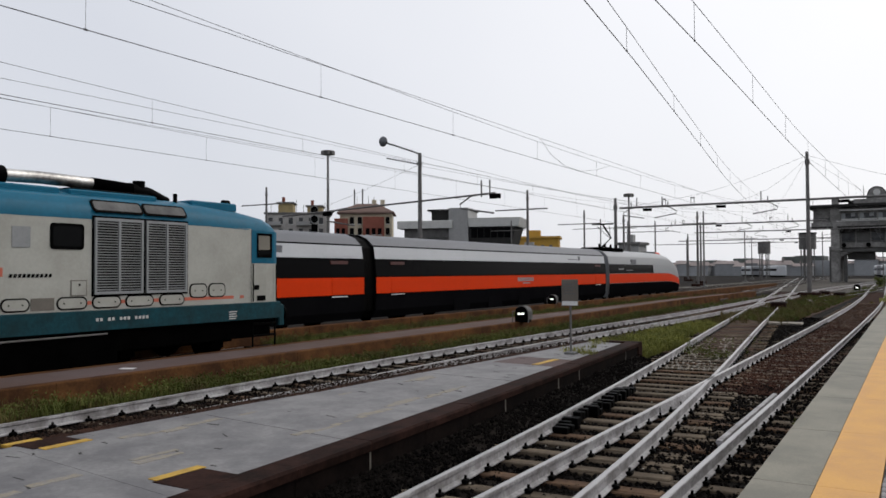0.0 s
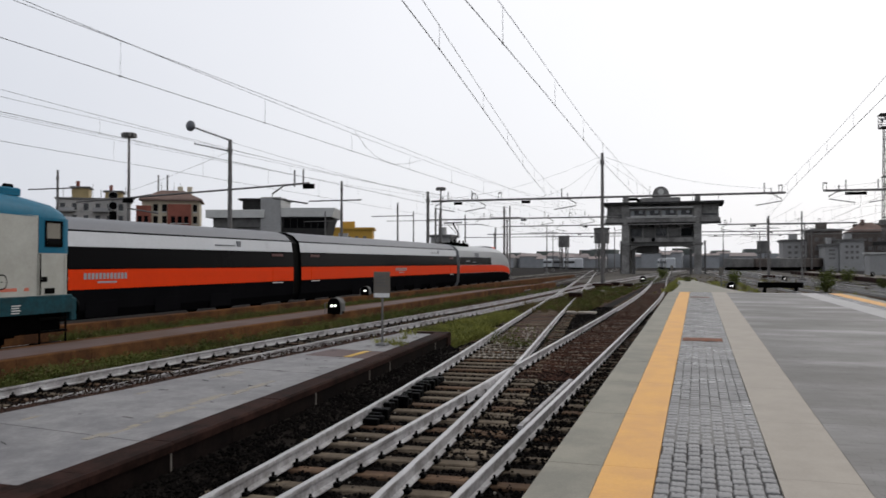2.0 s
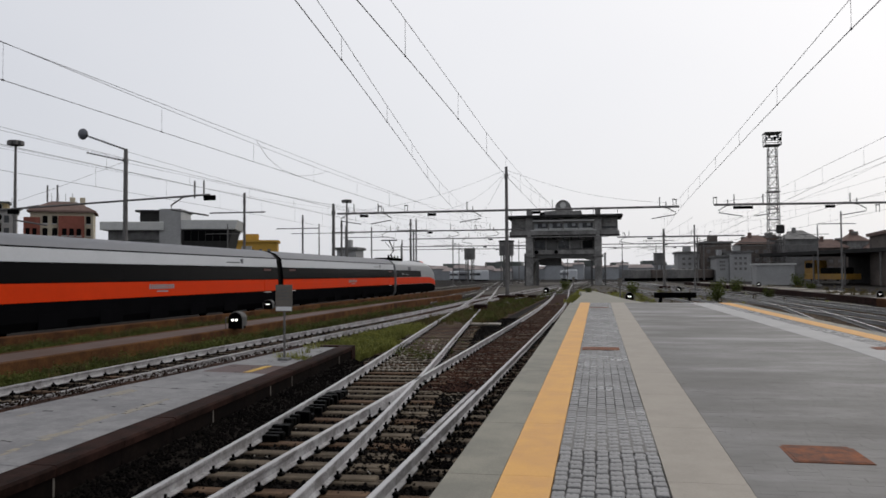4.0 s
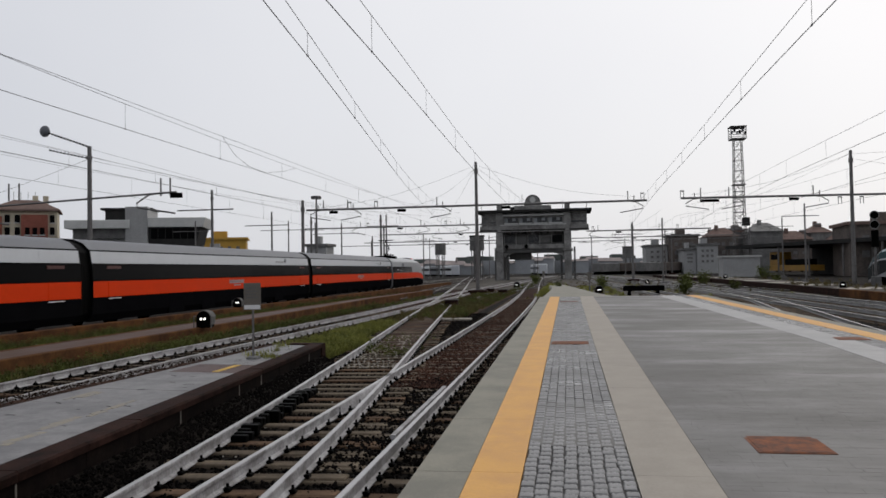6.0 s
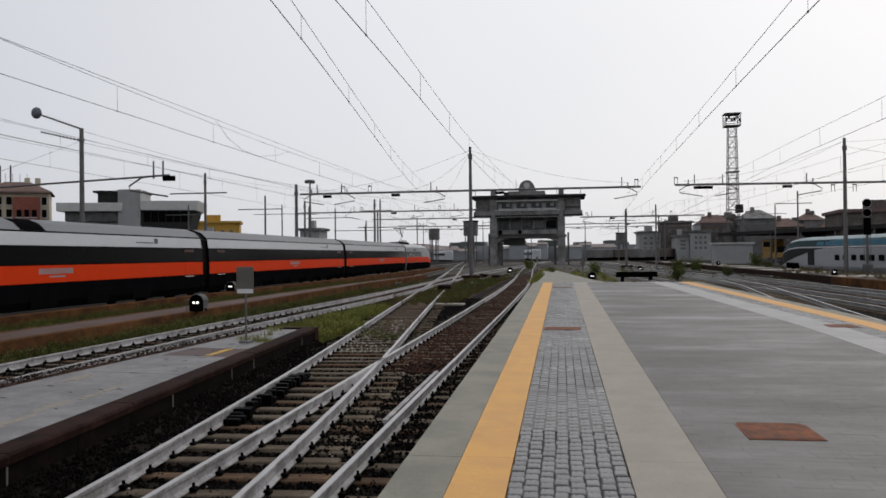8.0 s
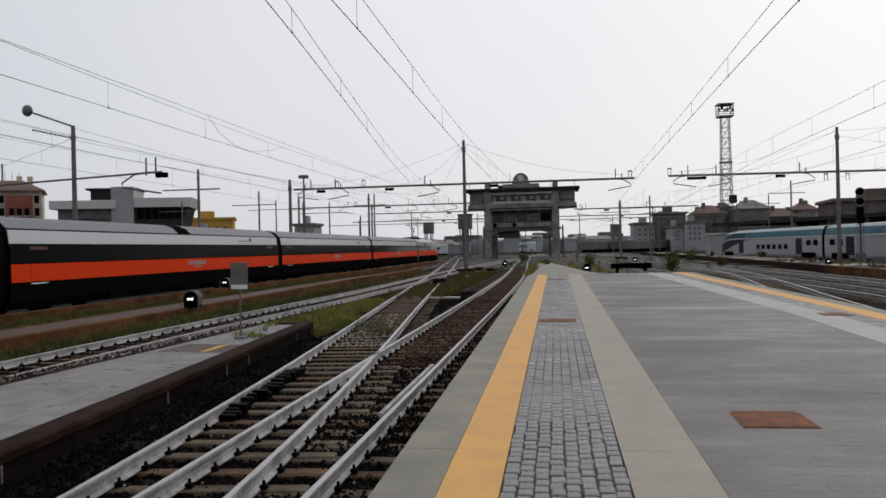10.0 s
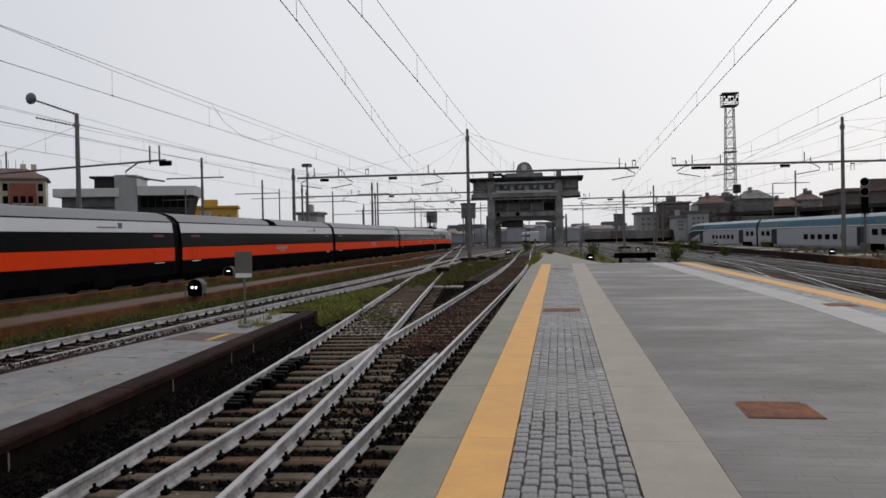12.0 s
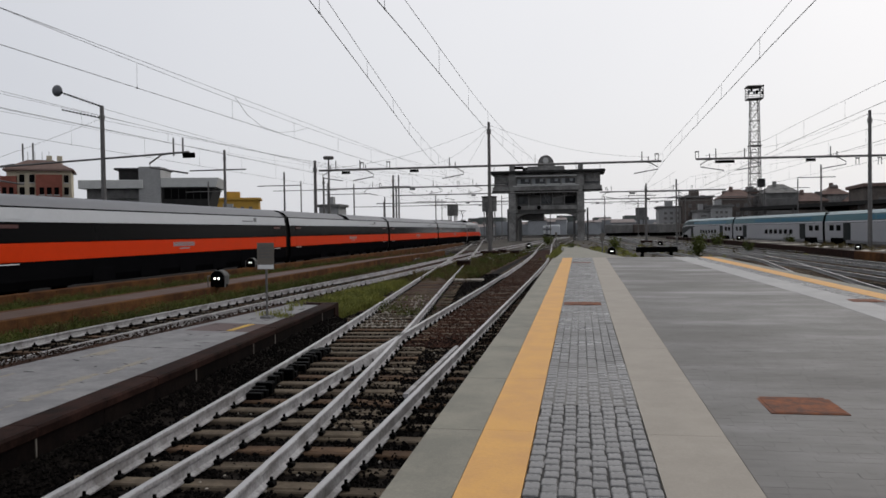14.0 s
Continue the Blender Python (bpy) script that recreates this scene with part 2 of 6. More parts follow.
# ---- mesh building ----
class Geo:
    """Vertices and faces gathered into one mesh."""

    def __init__(self):
        self.v, self.f = [], []

    def add(self, verts, faces):
        n = len(self.v)
        self.v += [tuple(p) for p in verts]
        self.f += [tuple(i + n for i in q) for q in faces]
        return self

    def box(self, x0, x1, y0, y1, z0, z1, b=0.0):
        """A box; b chamfers its four upright and its top edges."""
        if not b:
            v = [(x, y, z) for z in (z0, z1) for x, y in ((x0, y0), (x1, y0), (x1, y1), (x0, y1))]
            return self.add(v, [(3, 2, 1, 0), (4, 5, 6, 7), (0, 1, 5, 4), (1, 2, 6, 5), (2, 3, 7, 6), (3, 0, 4, 7)])
        ring = lambda i, z: [(x0 + i + b, y0 + i, z), (x1 - i - b, y0 + i, z), (x1 - i, y0 + i + b, z), (x1 - i, y1 - i - b, z),
                             (x1 - i - b, y1 - i, z), (x0 + i + b, y1 - i, z), (x0 + i, y1 - i - b, z), (x0 + i, y0 + i + b, z)]
        return self.loft([ring(0, z0), ring(0, z1 - b), ring(b, z1)])

    def loft(self, rings, closed=True, caps=True):
        n, k = len(self.v), len(rings[0])
        for r in rings:
            self.v += [tuple(p) for p in r]
        for i in range(len(rings) - 1):
            for j in range(k if closed else k - 1):
                a, b = n + i * k + j, n + i * k + (j + 1) % k
                self.f.append((a, b, b + k, a + k))
        if caps and closed:
            self.f.append(tuple(n + j for j in reversed(range(k))))
            self.f.append(tuple(n + (len(rings) - 1) * k + j for j in range(k)))
        return self

    def tube(self, pts, r, k=8, r2=None):
        """A round bar along pts, from radius r to r2."""
        pts = [Vector(p) for p in pts]
        rings = []
        for i, p in enumerate(pts):
            d = (pts[min(i + 1, len(pts) - 1)] - pts[max(i - 1, 0)]).normalized()
            u = d.cross(Vector((0, 0, 1)) if abs(d.z) < 0.95 else Vector((1, 0, 0))).normalized()
            w = u.cross(d)
            q = r + ((r if r2 is None else r2) - r) * i / max(1, len(pts) - 1)
            rings.append([p + (u * math.cos(a) + w * math.sin(a)) * q for a in (2 * math.pi * j / k for j in range(k))])
        return self.loft(rings)

    def sweep(self, profile, pts):
        """An outline of (across, up) carried along pts, upright."""
        pts = [Vector(p) for p in pts]
        rings = []
        for i, p in enumerate(pts):
            d = pts[min(i + 1, len(pts) - 1)] - pts[max(i - 1, 0)]
            d.z = 0
            d.normalize()
            s = Vector((d.y, -d.x, 0))
            rings.append([p + s * a + Vector((0, 0, h)) for a, h in profile])
        return self.loft(rings)

    def disc(self, c, axis, r, depth, k=16):
        c, axis = Vector(c), Vector(axis).normalized()
        return self.tube([c - axis * depth / 2, c + axis * depth / 2], r, k)

    def make(self, name, material, parent=None, label="", smooth=False):
        me = bpy.data.meshes.new(name)
        me.from_pydata(self.v, [], self.f)
        me.materials.append(material)
        if smooth:
            me.polygons.foreach_set("use_smooth", [True] * len(me.polygons))
            me.set_sharp_from_angle(angle=radians(35))
        me.update()
        ob = new(name, me)
        ob.parent = parent
        if label:
            ob["label"] = label
        return ob


def thing(name, label, category, at=(0, 0, 0), group="", kind="", turn=0.0):
    ob = new(name)
    ob.empty_display_size = 0.2
    ob.matrix_basis = pose(*at, 0, 0, turn)
    return tagged(ob, label, category, group, kind)


def curve_pts(keys, y0, y1, step):
    """Points of a smooth line through keys of (y, x)."""
    ys = [k[0] for k in keys]
    xs = [k[1] for k in keys]
    grid = np.arange(ys[0], ys[-1] + 0.01, 0.5)
    line = np.interp(grid, ys, xs)
    w = np.ones(17) / 17
    for _ in range(2):
        line = np.convolve(np.concatenate([np.full(8, line[0]) + (np.arange(-8, 0) * (line[1] - line[0])), line, np.full(8, line[-1]) + np.arange(1, 9) * (line[-1] - line[-2])]), w, "valid")
    n = max(2, int(round((y1 - y0) / step)) + 1)
    return [(float(np.interp(y, grid, line)), float(y)) for y in np.linspace(y0, y1, n)]
M_yard = mat("grey_yard_gravel", (0.085, 0.076, 0.064), 0.9, vary=0.45, scale=0.35, fine=7, bump=0.02, tint=(0.038, 0.034, 0.029), spec=0.12, per=0.4)
M_cabteal = mat("dark_teal_cab_paint", (0.004, 0.032, 0.038), 0.45, vary=0.1, spec=0.06)
M_freshgrass = mat("fresh_weeds", (0.25, 0.25, 0.06), 0.8, vary=0.4, scale=0.7, fine=6, per=0.5, spec=0.1, tint=(0.13, 0.14, 0.035))
M_fadedyellow = mat("faded_yellow_paint", (0.25, 0.215, 0.155), 0.75, vary=0.3, scale=9, fine=40, tint=(0.185, 0.176, 0.165))

# ---- ground ----
RZ = -0.53          # top of the rails
GZ = -0.73         # ballast
SLOPE = 0.01222     # the platform climbs slightly towards its end


def pz(y):
    return SLOPE * y


def build_ground():
    g = Geo()
    xs = [-1500, -600, -200, -90] + list(np.arange(-50, 50.1, 2.5)) + [90, 200, 600, 1500]
    ys = [-1500, -500, -120, -40] + list(np.arange(-10, 130.1, 2.5)) + [170, 220, 300, 600, 1500]
    for y in ys:
        for x in xs:
            near = abs(x) < 51 and -11 < y < 131
            g.v.append((x, y, GZ - 0.02 + (0.03 * noise.noise((x * 0.3, y * 0.3, 0)) if near else 0)))
    w = len(xs)
    for j in range(len(ys) - 1):
        for i in range(w - 1):
            g.f.append((j * w + i, j * w + i + 1, (j + 1) * w + i + 1, (j + 1) * w + i))
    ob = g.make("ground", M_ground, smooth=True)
    tagged(ob, "dark brown gravelly railway yard ground", "ground", kind="structure")


build_ground()


def taper(y):
    """How far the far side of the platform draws in towards its end."""
    return -max(0.0, (y - 16.0)) * 0.05


PE = 33.6  # end of the platform
YS = [-6, 0, 4, 8, 12, 16, 20, 24, 28, PE]


def band(name, left, right, material, top, thick, parent, y0=-6.0, y1=PE, label=""):
    """A long slab of the platform between two lines."""
    g = Geo()
    ys = [y0] + [y for y in YS if y0 < y < y1] + [y1]
    rings = []
    for y in ys:
        a, b = left(y), right(y)
        rings.append([(a, y, pz(y) + top - thick), (b, y, pz(y) + top - thick), (b, y, pz(y) + top), (a, y, pz(y) + top)])
    g.loft(rings)
    return g.make(name, material, parent, label)


def build_platform():
    p = thing("platform", "grey station platform with yellow tactile lines and pale strips", "platform", kind="structure")
    c = lambda v: (lambda y: v)
    t = lambda v: (lambda y: v + taper(y))
    band("platform_core", lambda y: -1.10, t(6.30), M_conc, -0.06, 0.85, p)
    # edge slabs, each a cast length of its own
    y = -6.0
    while y < PE - 0.1:
        y2 = min(y + 2.0, PE)
        band("edge_slab", c(-1.18), c(-0.765), M_edge, 0.0, 0.16, p, y + 0.004, y2 - 0.004)
        band("edge_slab", t(6.02), t(6.36), M_edge, 0.0, 0.16, p, y + 0.004, y2 - 0.004)
        band("tactile_tile", c(-0.76), c(-0.372), M_yellow, 0.003, 0.07, p, y + 0.002, y2 - 0.002)
        band("tactile_tile", t(5.60), t(6.015), M_yellow, 0.003, 0.07, p, y + 0.002, y2 - 0.002)
        band("strip_slab", c(0.455), c(1.01), M_strip, 0.002, 0.07, p, y + 0.002, y2 - 0.002)
        band("strip_slab", t(4.47), t(5.15), M_whitestrip, 0.002, 0.07, p, y + 0.002, y2 - 0.002)
        y = y2
    # joints open to dark sand, then filled with grout, then open again
    for ya, yb, m, h in ((-6.0, 6.9, M_joint, -0.012), (6.9, 9.0, M_field, -0.0028), (9.0, 12.6, M_joint, -0.010), (12.6, PE, M_field, -0.0045)):
        band("joint_bed", c(-0.368), c(0.451), m, h, 0.05, p, ya, yb)
    band("joint_bed", t(5.153), t(5.597), M_joint, -0.012, 0.05, p)
    band("joint_bed", c(1.014), t(4.466), M_field, -0.0017, 0.05, p, -6.0, 17.0)
    band("worn_surface", c(1.014), t(4.466), M_field, 0.0, 0.06, p, 17.0, PE)
    return p


PLATFORM = build_platform()


def build_cover(x0, x1, y0, y1, label="square rusted steel inspection cover set in the platform"):
    e = thing("inspection_cover", label, "manhole cover", ((x0 + x1) / 2, (y0 + y1) / 2, pz((y0 + y1) / 2)), "inspection covers")
    w, d = (x1 - x0) / 2, (y1 - y0) / 2
    Geo().box(-w, w, -d, d, -0.03, 0.003, 0.001).make("frame", M_cover, e)
    Geo().box(-w + 0.03, w - 0.03, -d + 0.03, d - 0.03, -0.02, 0.0055, 0.001).make("plate", M_cover, e)


build_cover(1.49, 2.09, 6.75, 7.42)
build_cover(-0.34, 0.35, 15.0, 15.6, "narrow rusted steel cover between the pavers")
build_cover(4.9, 5.46, 15.6, 16.2, "rusted steel cover by the pale strip")
build_cover(-0.33, 0.34, 29.6, 30.1, "narrow rusted steel cover between the pavers")


def build_ramp():
    """The trodden path beyond the platform's end, down to the track level."""
    g = Geo()
    rings = []
    for y, a, b, z in ((PE + 0.01, -1.1, 2.0, pz(PE) - 0.03), (40, -1.05, 1.3, 0.36), (55, -1.15, 0.8, 0.16), (75, -1.55, 0.3, -0.14), (100, -2.4, -0.5, -0.5), (125, -3.2, -2.0, GZ)):
        rings.append([(a - 0.3, y, -0.9), (b + 0.6, y, -0.9), (b, y, z), (a, y, z)])
    g.loft(rings)
    tagged(g.make("platform_ramp", M_edge), "pale concrete ramp leading down from the platform", "ramp", kind="structure")


build_ramp()

# ---- tracks ----
RAIL = [(-0.07, -0.16), (0.07, -0.16), (0.07, -0.145), (0.018, -0.128), (0.014, -0.05), (0.036, -0.036), (0.036, -0.004), (0.03, 0.0),
        (-0.03, 0.0), (-0.036, -0.004), (-0.036, -0.036), (-0.014, -0.05), (-0.018, -0.128), (-0.07, -0.145)]
HEAD = [(-0.029, 0.0), (0.029, 0.0), (0.029, 0.002), (-0.029, 0.002)]


def shifted(pts, off):
    out = []
    for i, (x, y) in enumerate(pts):
        a, b = pts[max(i - 1, 0)], pts[min(i + 1, len(pts) - 1)]
        d = Vector((b[0] - a[0], b[1] - a[1])).normalized()
        out.append((x + d.y * off, y - d.x * off, RZ))
    return out


SLEEPER = {}


def sleeper_mesh(half, material):
    key = (half, material.name)
    if key not in SLEEPER:
        ob = Geo().box(-half, half, -0.105, 0.105, -0.16, 0.0, 0.014).make("sleeper", material)
        SLEEPER[key] = ob.data
        bpy.data.objects.remove(ob)
    return SLEEPER[key]


M_sleeperrust = mat("rust_stained_sleeper", (0.13, 0.082, 0.05), 0.9, vary=0.4, scale=1.1, fine=12, bump=0.012, spec=0.1, per=0.4, tint=(0.05, 0.03, 0.02))


def build_track(keys, y0, y1, label, side=M_railside, sleepers=(0, 0), step=1.5, half=1.3, sink=0.0, clips=0):
    t = thing("railway_track", label, "railway track", group="yard tracks", kind="structure")
    pts = curve_pts(keys, y0, y1, step)
    for off in (-0.753, 0.753):
        r = Geo().sweep(RAIL, shifted(pts, off)).make("rail", side, t)
        Geo().sweep(HEAD, shifted(pts, off)).make("rail_head", M_railhead, r, "polished running surface")
    if sleepers[1] > sleepers[0]:
        line = curve_pts(keys, sleepers[0], sleepers[1], 0.6)
        for i, (x, y) in enumerate(line):
            a, b = line[max(i - 1, 0)], line[min(i + 1, len(line) - 1)]
            turn = -math.degrees(math.atan2(b[0] - a[0], b[1] - a[1]))
            o = new("sleeper", sleeper_mesh(half, M_sleeperrust if (i * 7) % 10 < 3 else M_sleeper))
            o.parent = t
            o.matrix_basis = pose(x + random.uniform(-0.03, 0.03), y, RZ - 0.163 - sink - 0.02 * random.random() ** 2, random.uniform(-0.4, 0.4), random.uniform(-0.5, 0.5), turn + random.uniform(-0.7, 0.7))
        if clips:
            g = Geo()
            for i, (x, y) in enumerate(line[:clips]):
                for off in (-0.753, 0.753):
                    for s in (-1, 1):
                        cx = x + off + s * 0.09
                        g.box(cx - 0.035, cx + 0.035, y - 0.05, y + 0.05, RZ - 0.163, RZ - 0.118, 0.012)
                        g.box(cx - 0.012, cx + 0.012, y - 0.012, y + 0.012, RZ - 0.12, RZ - 0.08)
            tagged(g.make("rail_clip", M_black, t), kind="stuff")
    return t


TRACK1 = [(-8, -2.6), (0, -3.25), (6, -3.56), (10.6, -3.89), (13.4, -4.17), (18.5, -4.70), (30, -5.98), (45, -7.55), (60, -9.15), (94, -12.9), (166, -21), (260, -31)]
TRACK2 = [(-8, -2.95), (20, -2.94), (35, -2.93), (52, -3.02), (70, -3.4), (95, -4.2), (120, -5.0), (150, -5.7), (260, -8)]
TRACKE = [(-8, -10.3), (6, -10.45), (12, -10.6), (20, -10.65), (30, -10.25), (40, -9.85), (52, -9.8), (64, -9.85), (80, -9.8), (110, -8.8), (160, -7.2), (260, -3)]
build_track(TRACK1, -8, 240, "limed rails of a diverging track on dark sleepers", sleepers=(-7.6, 50), step=1.2, sink=-0.006, clips=76)
build_track(TRACK2, -8, 240, "limed rails of the platform track on dark wooden sleepers", sleepers=(-7.6, 62), step=1.2, sink=0.014, clips=76)
build_track(TRACKE, -8, 240, "weedy track with limed rails beside the low platform", sleepers=(-7.4, 60), step=1.2, sink=0.012, clips=69)
LOCO_X, FAST_X = -15.95, -19.95
build_track([(-60, LOCO_X), (120, LOCO_X)], -40, 24, "siding under the parked diesel locomotive", M_railrust, sleepers=(2, 23))
build_track([(-60, FAST_X), (320, FAST_X)], -40, 300, "straight main track on which the express leaves", M_railrust, sleepers=(14, 60), step=6)
for k, (lab, keys, ss) in enumerate((
        ("wet track along the far side of the platform", [(-20, 8.9), (20, 8.8), (40, 8.5), (70, 7.4), (120, 4.5), (260, -2)], (14, 70)),
        ("dark wet track in the station throat", [(-20, 12.9), (40, 12.7), (70, 12.0), (120, 9.5), (260, 2)], (20, 80)),
        ("dark wet track beside a low stone wall", [(-20, 16.4), (40, 16.2), (70, 15.4), (120, 13.5), (260, 6)], (26, 80)),
        ("crossover linking two yard tracks", [(10, 7.6), (26, 8.8), (40, 10.6), (56, 12.5), (80, 13.2), (260, 8)], (20, 60)))):
    build_track(keys, keys[0][0] + 1, 230, lab, M_railwet, sleepers=ss, step=2.5)
for lab, keys in (("far track left of the cabin", [(60, -24), (120, -24.5), (300, -26)]), ("far track under the cabin", [(70, -6.5), (120, -3), (300, 1)]),
                  ("far yard track", [(60, -13.5), (130, -17), (300, -27)]), ("far yard track right of the cabin", [(70, 17.5), (140, 12), (300, 6)])):
    build_track(keys, keys[0][0], 290, lab, M_railrust, step=6)


def build_guard(keys, y0, y1, label, material=M_railside):
    g = Geo().sweep(RAIL, [(x, y, RZ - 0.01) for x, y in curve_pts(keys, y0, y1, 0.6)])
    tagged(g.make("guard_rail", material), label, "guard rail", "guard rails", "structure")


build_guard([(0, -2.31), (30, -2.31)], 10.2, 14.6, "short guard rail beside the running rail")
g = Geo()
for x, y in curve_pts(TRACK1, 10.4, 14.6, 0.14):
    h = random.uniform(0.03, 0.13)
    g.box(x - 0.753 + 0.06, x - 0.753 + random.uniform(0.16, 0.34), y - 0.06, y + 0.06, RZ - 0.17, RZ - 0.14 + h, 0.01)
tagged(g.make("rail_brace", M_black), "row of greasy black rail braces", "rail brace", kind="stuff")
frog = Geo().loft([[(-3.665 - w, y, RZ - 0.15), (-3.665 + w, y, RZ - 0.15), (-3.665 + w * 0.35, y, RZ - 0.006), (-3.665 - w * 0.35, y, RZ - 0.006)] for y, w in ((12.4, 0.02), (13.2, 0.07), (14.2, 0.10), (15.4, 0.05))])
tagged(frog.make("crossing_frog", M_railside), "cast steel crossing nose where two rails meet", "rail crossing", kind="structure")


# ---- low platforms ----
KERB = ((-6, 4.9, 6.7, 10.5, 14.2, 19.6), (-4.3, -5.02, -5.14, -5.45, -5.77, -6.24))
LOW_END = 19.6


def build_low_platform():
    """The paved island strip with its brown stone kerb over a shade-painted, grimy wall."""
    right = lambda y: float(np.interp(y, *KERB))
    left = lambda y: float(np.interp(y, (-6, 5.5, 8.0, 9.3, 11.4, 14.2, 20.0), (-8.4, -8.23, -8.07, -7.92, -7.85, -7.66, -7.36)))
    p = thing("low_platform", "low island platform of pale paving with a brown stone kerb", "platform", kind="structure")
    z = -0.22
    ys = list(np.linspace(-6, LOW_END, 21))
    Geo().loft([[(left(y) + 0.02, y, -0.8), (right(y) - 0.08, y, -0.8), (right(y) - 0.08, y, z - 0.03), (left(y) + 0.02, y, z - 0.03)] for y in ys]).make("core", M_shadewall, p)
    for k, (a, b) in enumerate(zip(ys, ys[1:])):
        b -= 0.007
        lift = random.uniform(-0.004, 0.004)
        Geo().loft([[(right(y) - 0.33, y, z - 0.10), (right(y) + 0.004, y, z - 0.10), (right(y) + 0.012, y, z - 0.02 + lift), (right(y) - 0.012, y, z + 0.004 + lift), (right(y) - 0.33, y, z + 0.004)] for y in (a, b)]).make("kerb_stone", M_lowedge, p)
        Geo().loft([[(right(y) - 0.2, y, -0.8), (right(y) - 0.03, y, -0.8), (right(y) - 0.03, y, z - 0.103), (right(y) - 0.2, y, z - 0.103)] for y in (a + 0.004, b)]).make("wall_block", M_shadewall, p, "block under the kerb, blackened by painted shade and grime")
        if k % 3 == 1 or k % 5 == 0:
            x = right(a)
            Geo().box(x - 0.05, x - 0.022, a - 0.012, a + 0.012, z - 0.30, z - 0.12, 0.002).make("mortar_joint", M_sign, p, "pale smear of mortar")
        Geo().loft([[(left(y), y, z - 0.25), (left(y) + 0.2, y, z - 0.25), (left(y) + 0.2, y, z), (left(y), y, z)] for y in (a, b)]).make("kerb_stone", M_lowpave, p)
    Geo().loft([[(left(y), y, z - 0.5), (right(y), y, z - 0.5), (right(y), y, z + 0.004), (left(y), y, z + 0.004)] for y in (LOW_END + 0.01, LOW_END + 0.3)]).make("end_kerb", M_lowedge, p)
    # cast panels with hairline joints, slightly askew
    cuts = [-5.9, -3.0, -0.2, 2.3, 4.43, 6.85, 9.4, 11.8, 13.9, 15.1, 17.2, 19.2]
    skew = lambda x, y: y - 0.13 * (x + 6.5)
    for k, (a, b) in enumerate(zip(cuts, cuts[1:])):
        h = z + (0.0, 0.002, -0.001, 0.0015)[k % 4]
        rings = []
        for y in (a + 0.009, (a + b) / 2, b):
            l, r = left(y) + 0.205, right(y) - 0.335
            rings.append([(l, skew(l, y), z - 0.03), (r, skew(r, y), z - 0.03), (r, skew(r, y), h), (l, skew(l, y), h)])
        Geo().loft(rings).make("paving_panel", M_path if k == 8 else M_lowpave, p, "bare dirty panel" if k == 8 else "")
    # old painted marks, worn to patches
    rng = random.Random(4)
    for x0, y0, dx, dy, n in ((-6.05, 6.6, -0.3, 4.2, 16), (-7.6, 5.6, 0.2, 6.0, 10), (-6.6, 1.5, 0.1, 4.0, 12)):
        for q in range(n):
            u = rng.random()
            x, y = x0 + dx * u + rng.gauss(0, 0.05), y0 + dy * u
            w, l = rng.uniform(0.02, 0.07), rng.uniform(0.06, 0.3)
            Geo().box(x - w, x + w, y - l, y + l, z - 0.02, z + 0.0042 + q * 0.00004, 0.001).make("worn_mark", M_fadedyellow, p)
    Geo().box(-6.60, -6.47, 14.0, 15.05, z - 0.02, z + 0.0075, 0.001).make("yellow_mark", M_oldyellow, p)
    # short cracks and chips
    for q in range(46):
        y = rng.uniform(2.5, 18.5)
        x = rng.uniform(left(y) + 0.3, right(y) - 0.45)
        w, l = rng.uniform(0.02, 0.09), rng.uniform(0.006, 0.014)
        c = Geo().box(-w, w, -l, l, -0.012, 0.0036, 0.0005).make("chip", M_joint, p)
        c.matrix_basis = pose(x, y, z, 0, 0, rng.uniform(-35, 15))
    # notches in the paving down to the brown stone, edged in old yellow paint
    for x0, x1, y0, y1, ya in ((-5.80, -5.30, 4.50, 5.06, -5.92), (-8.31, -7.93, 4.75, 5.30, -7.925)):
        Geo().box(x0, x1, y0, y1, z - 0.02, z + 0.0065, 0.003).make("box_lid", M_lowedge, p)
        Geo().box(ya, ya + 0.115, y0 + 0.05, y1 + 0.05, z - 0.02, z + 0.008, 0.002).make("yellow_mark", M_oldyellow, p)
    Geo().box(-8.43, -8.32, 4.70, 5.10, z - 0.02, z + 0.008, 0.002).make("yellow_mark", M_oldyellow, p)
    # bare gritty soil between the paving and the weedy track
    rings = [[(left(y) - 0.95, y, -0.8), (left(y) - 0.004, y, -0.8), (left(y) - 0.004, y, z - 0.035), (left(y) - 0.45, y, z - 0.05 + rng.uniform(-0.012, 0.012)), (left(y) - 0.95, y, z - 0.32)] for y in np.arange(-6, 20.1, 0.6)]
    tagged(Geo().loft(rings).make("soil_bank", M_rustgravel), "gritty dark brown soil beside the low platform", "soil", kind="structure")


build_low_platform()


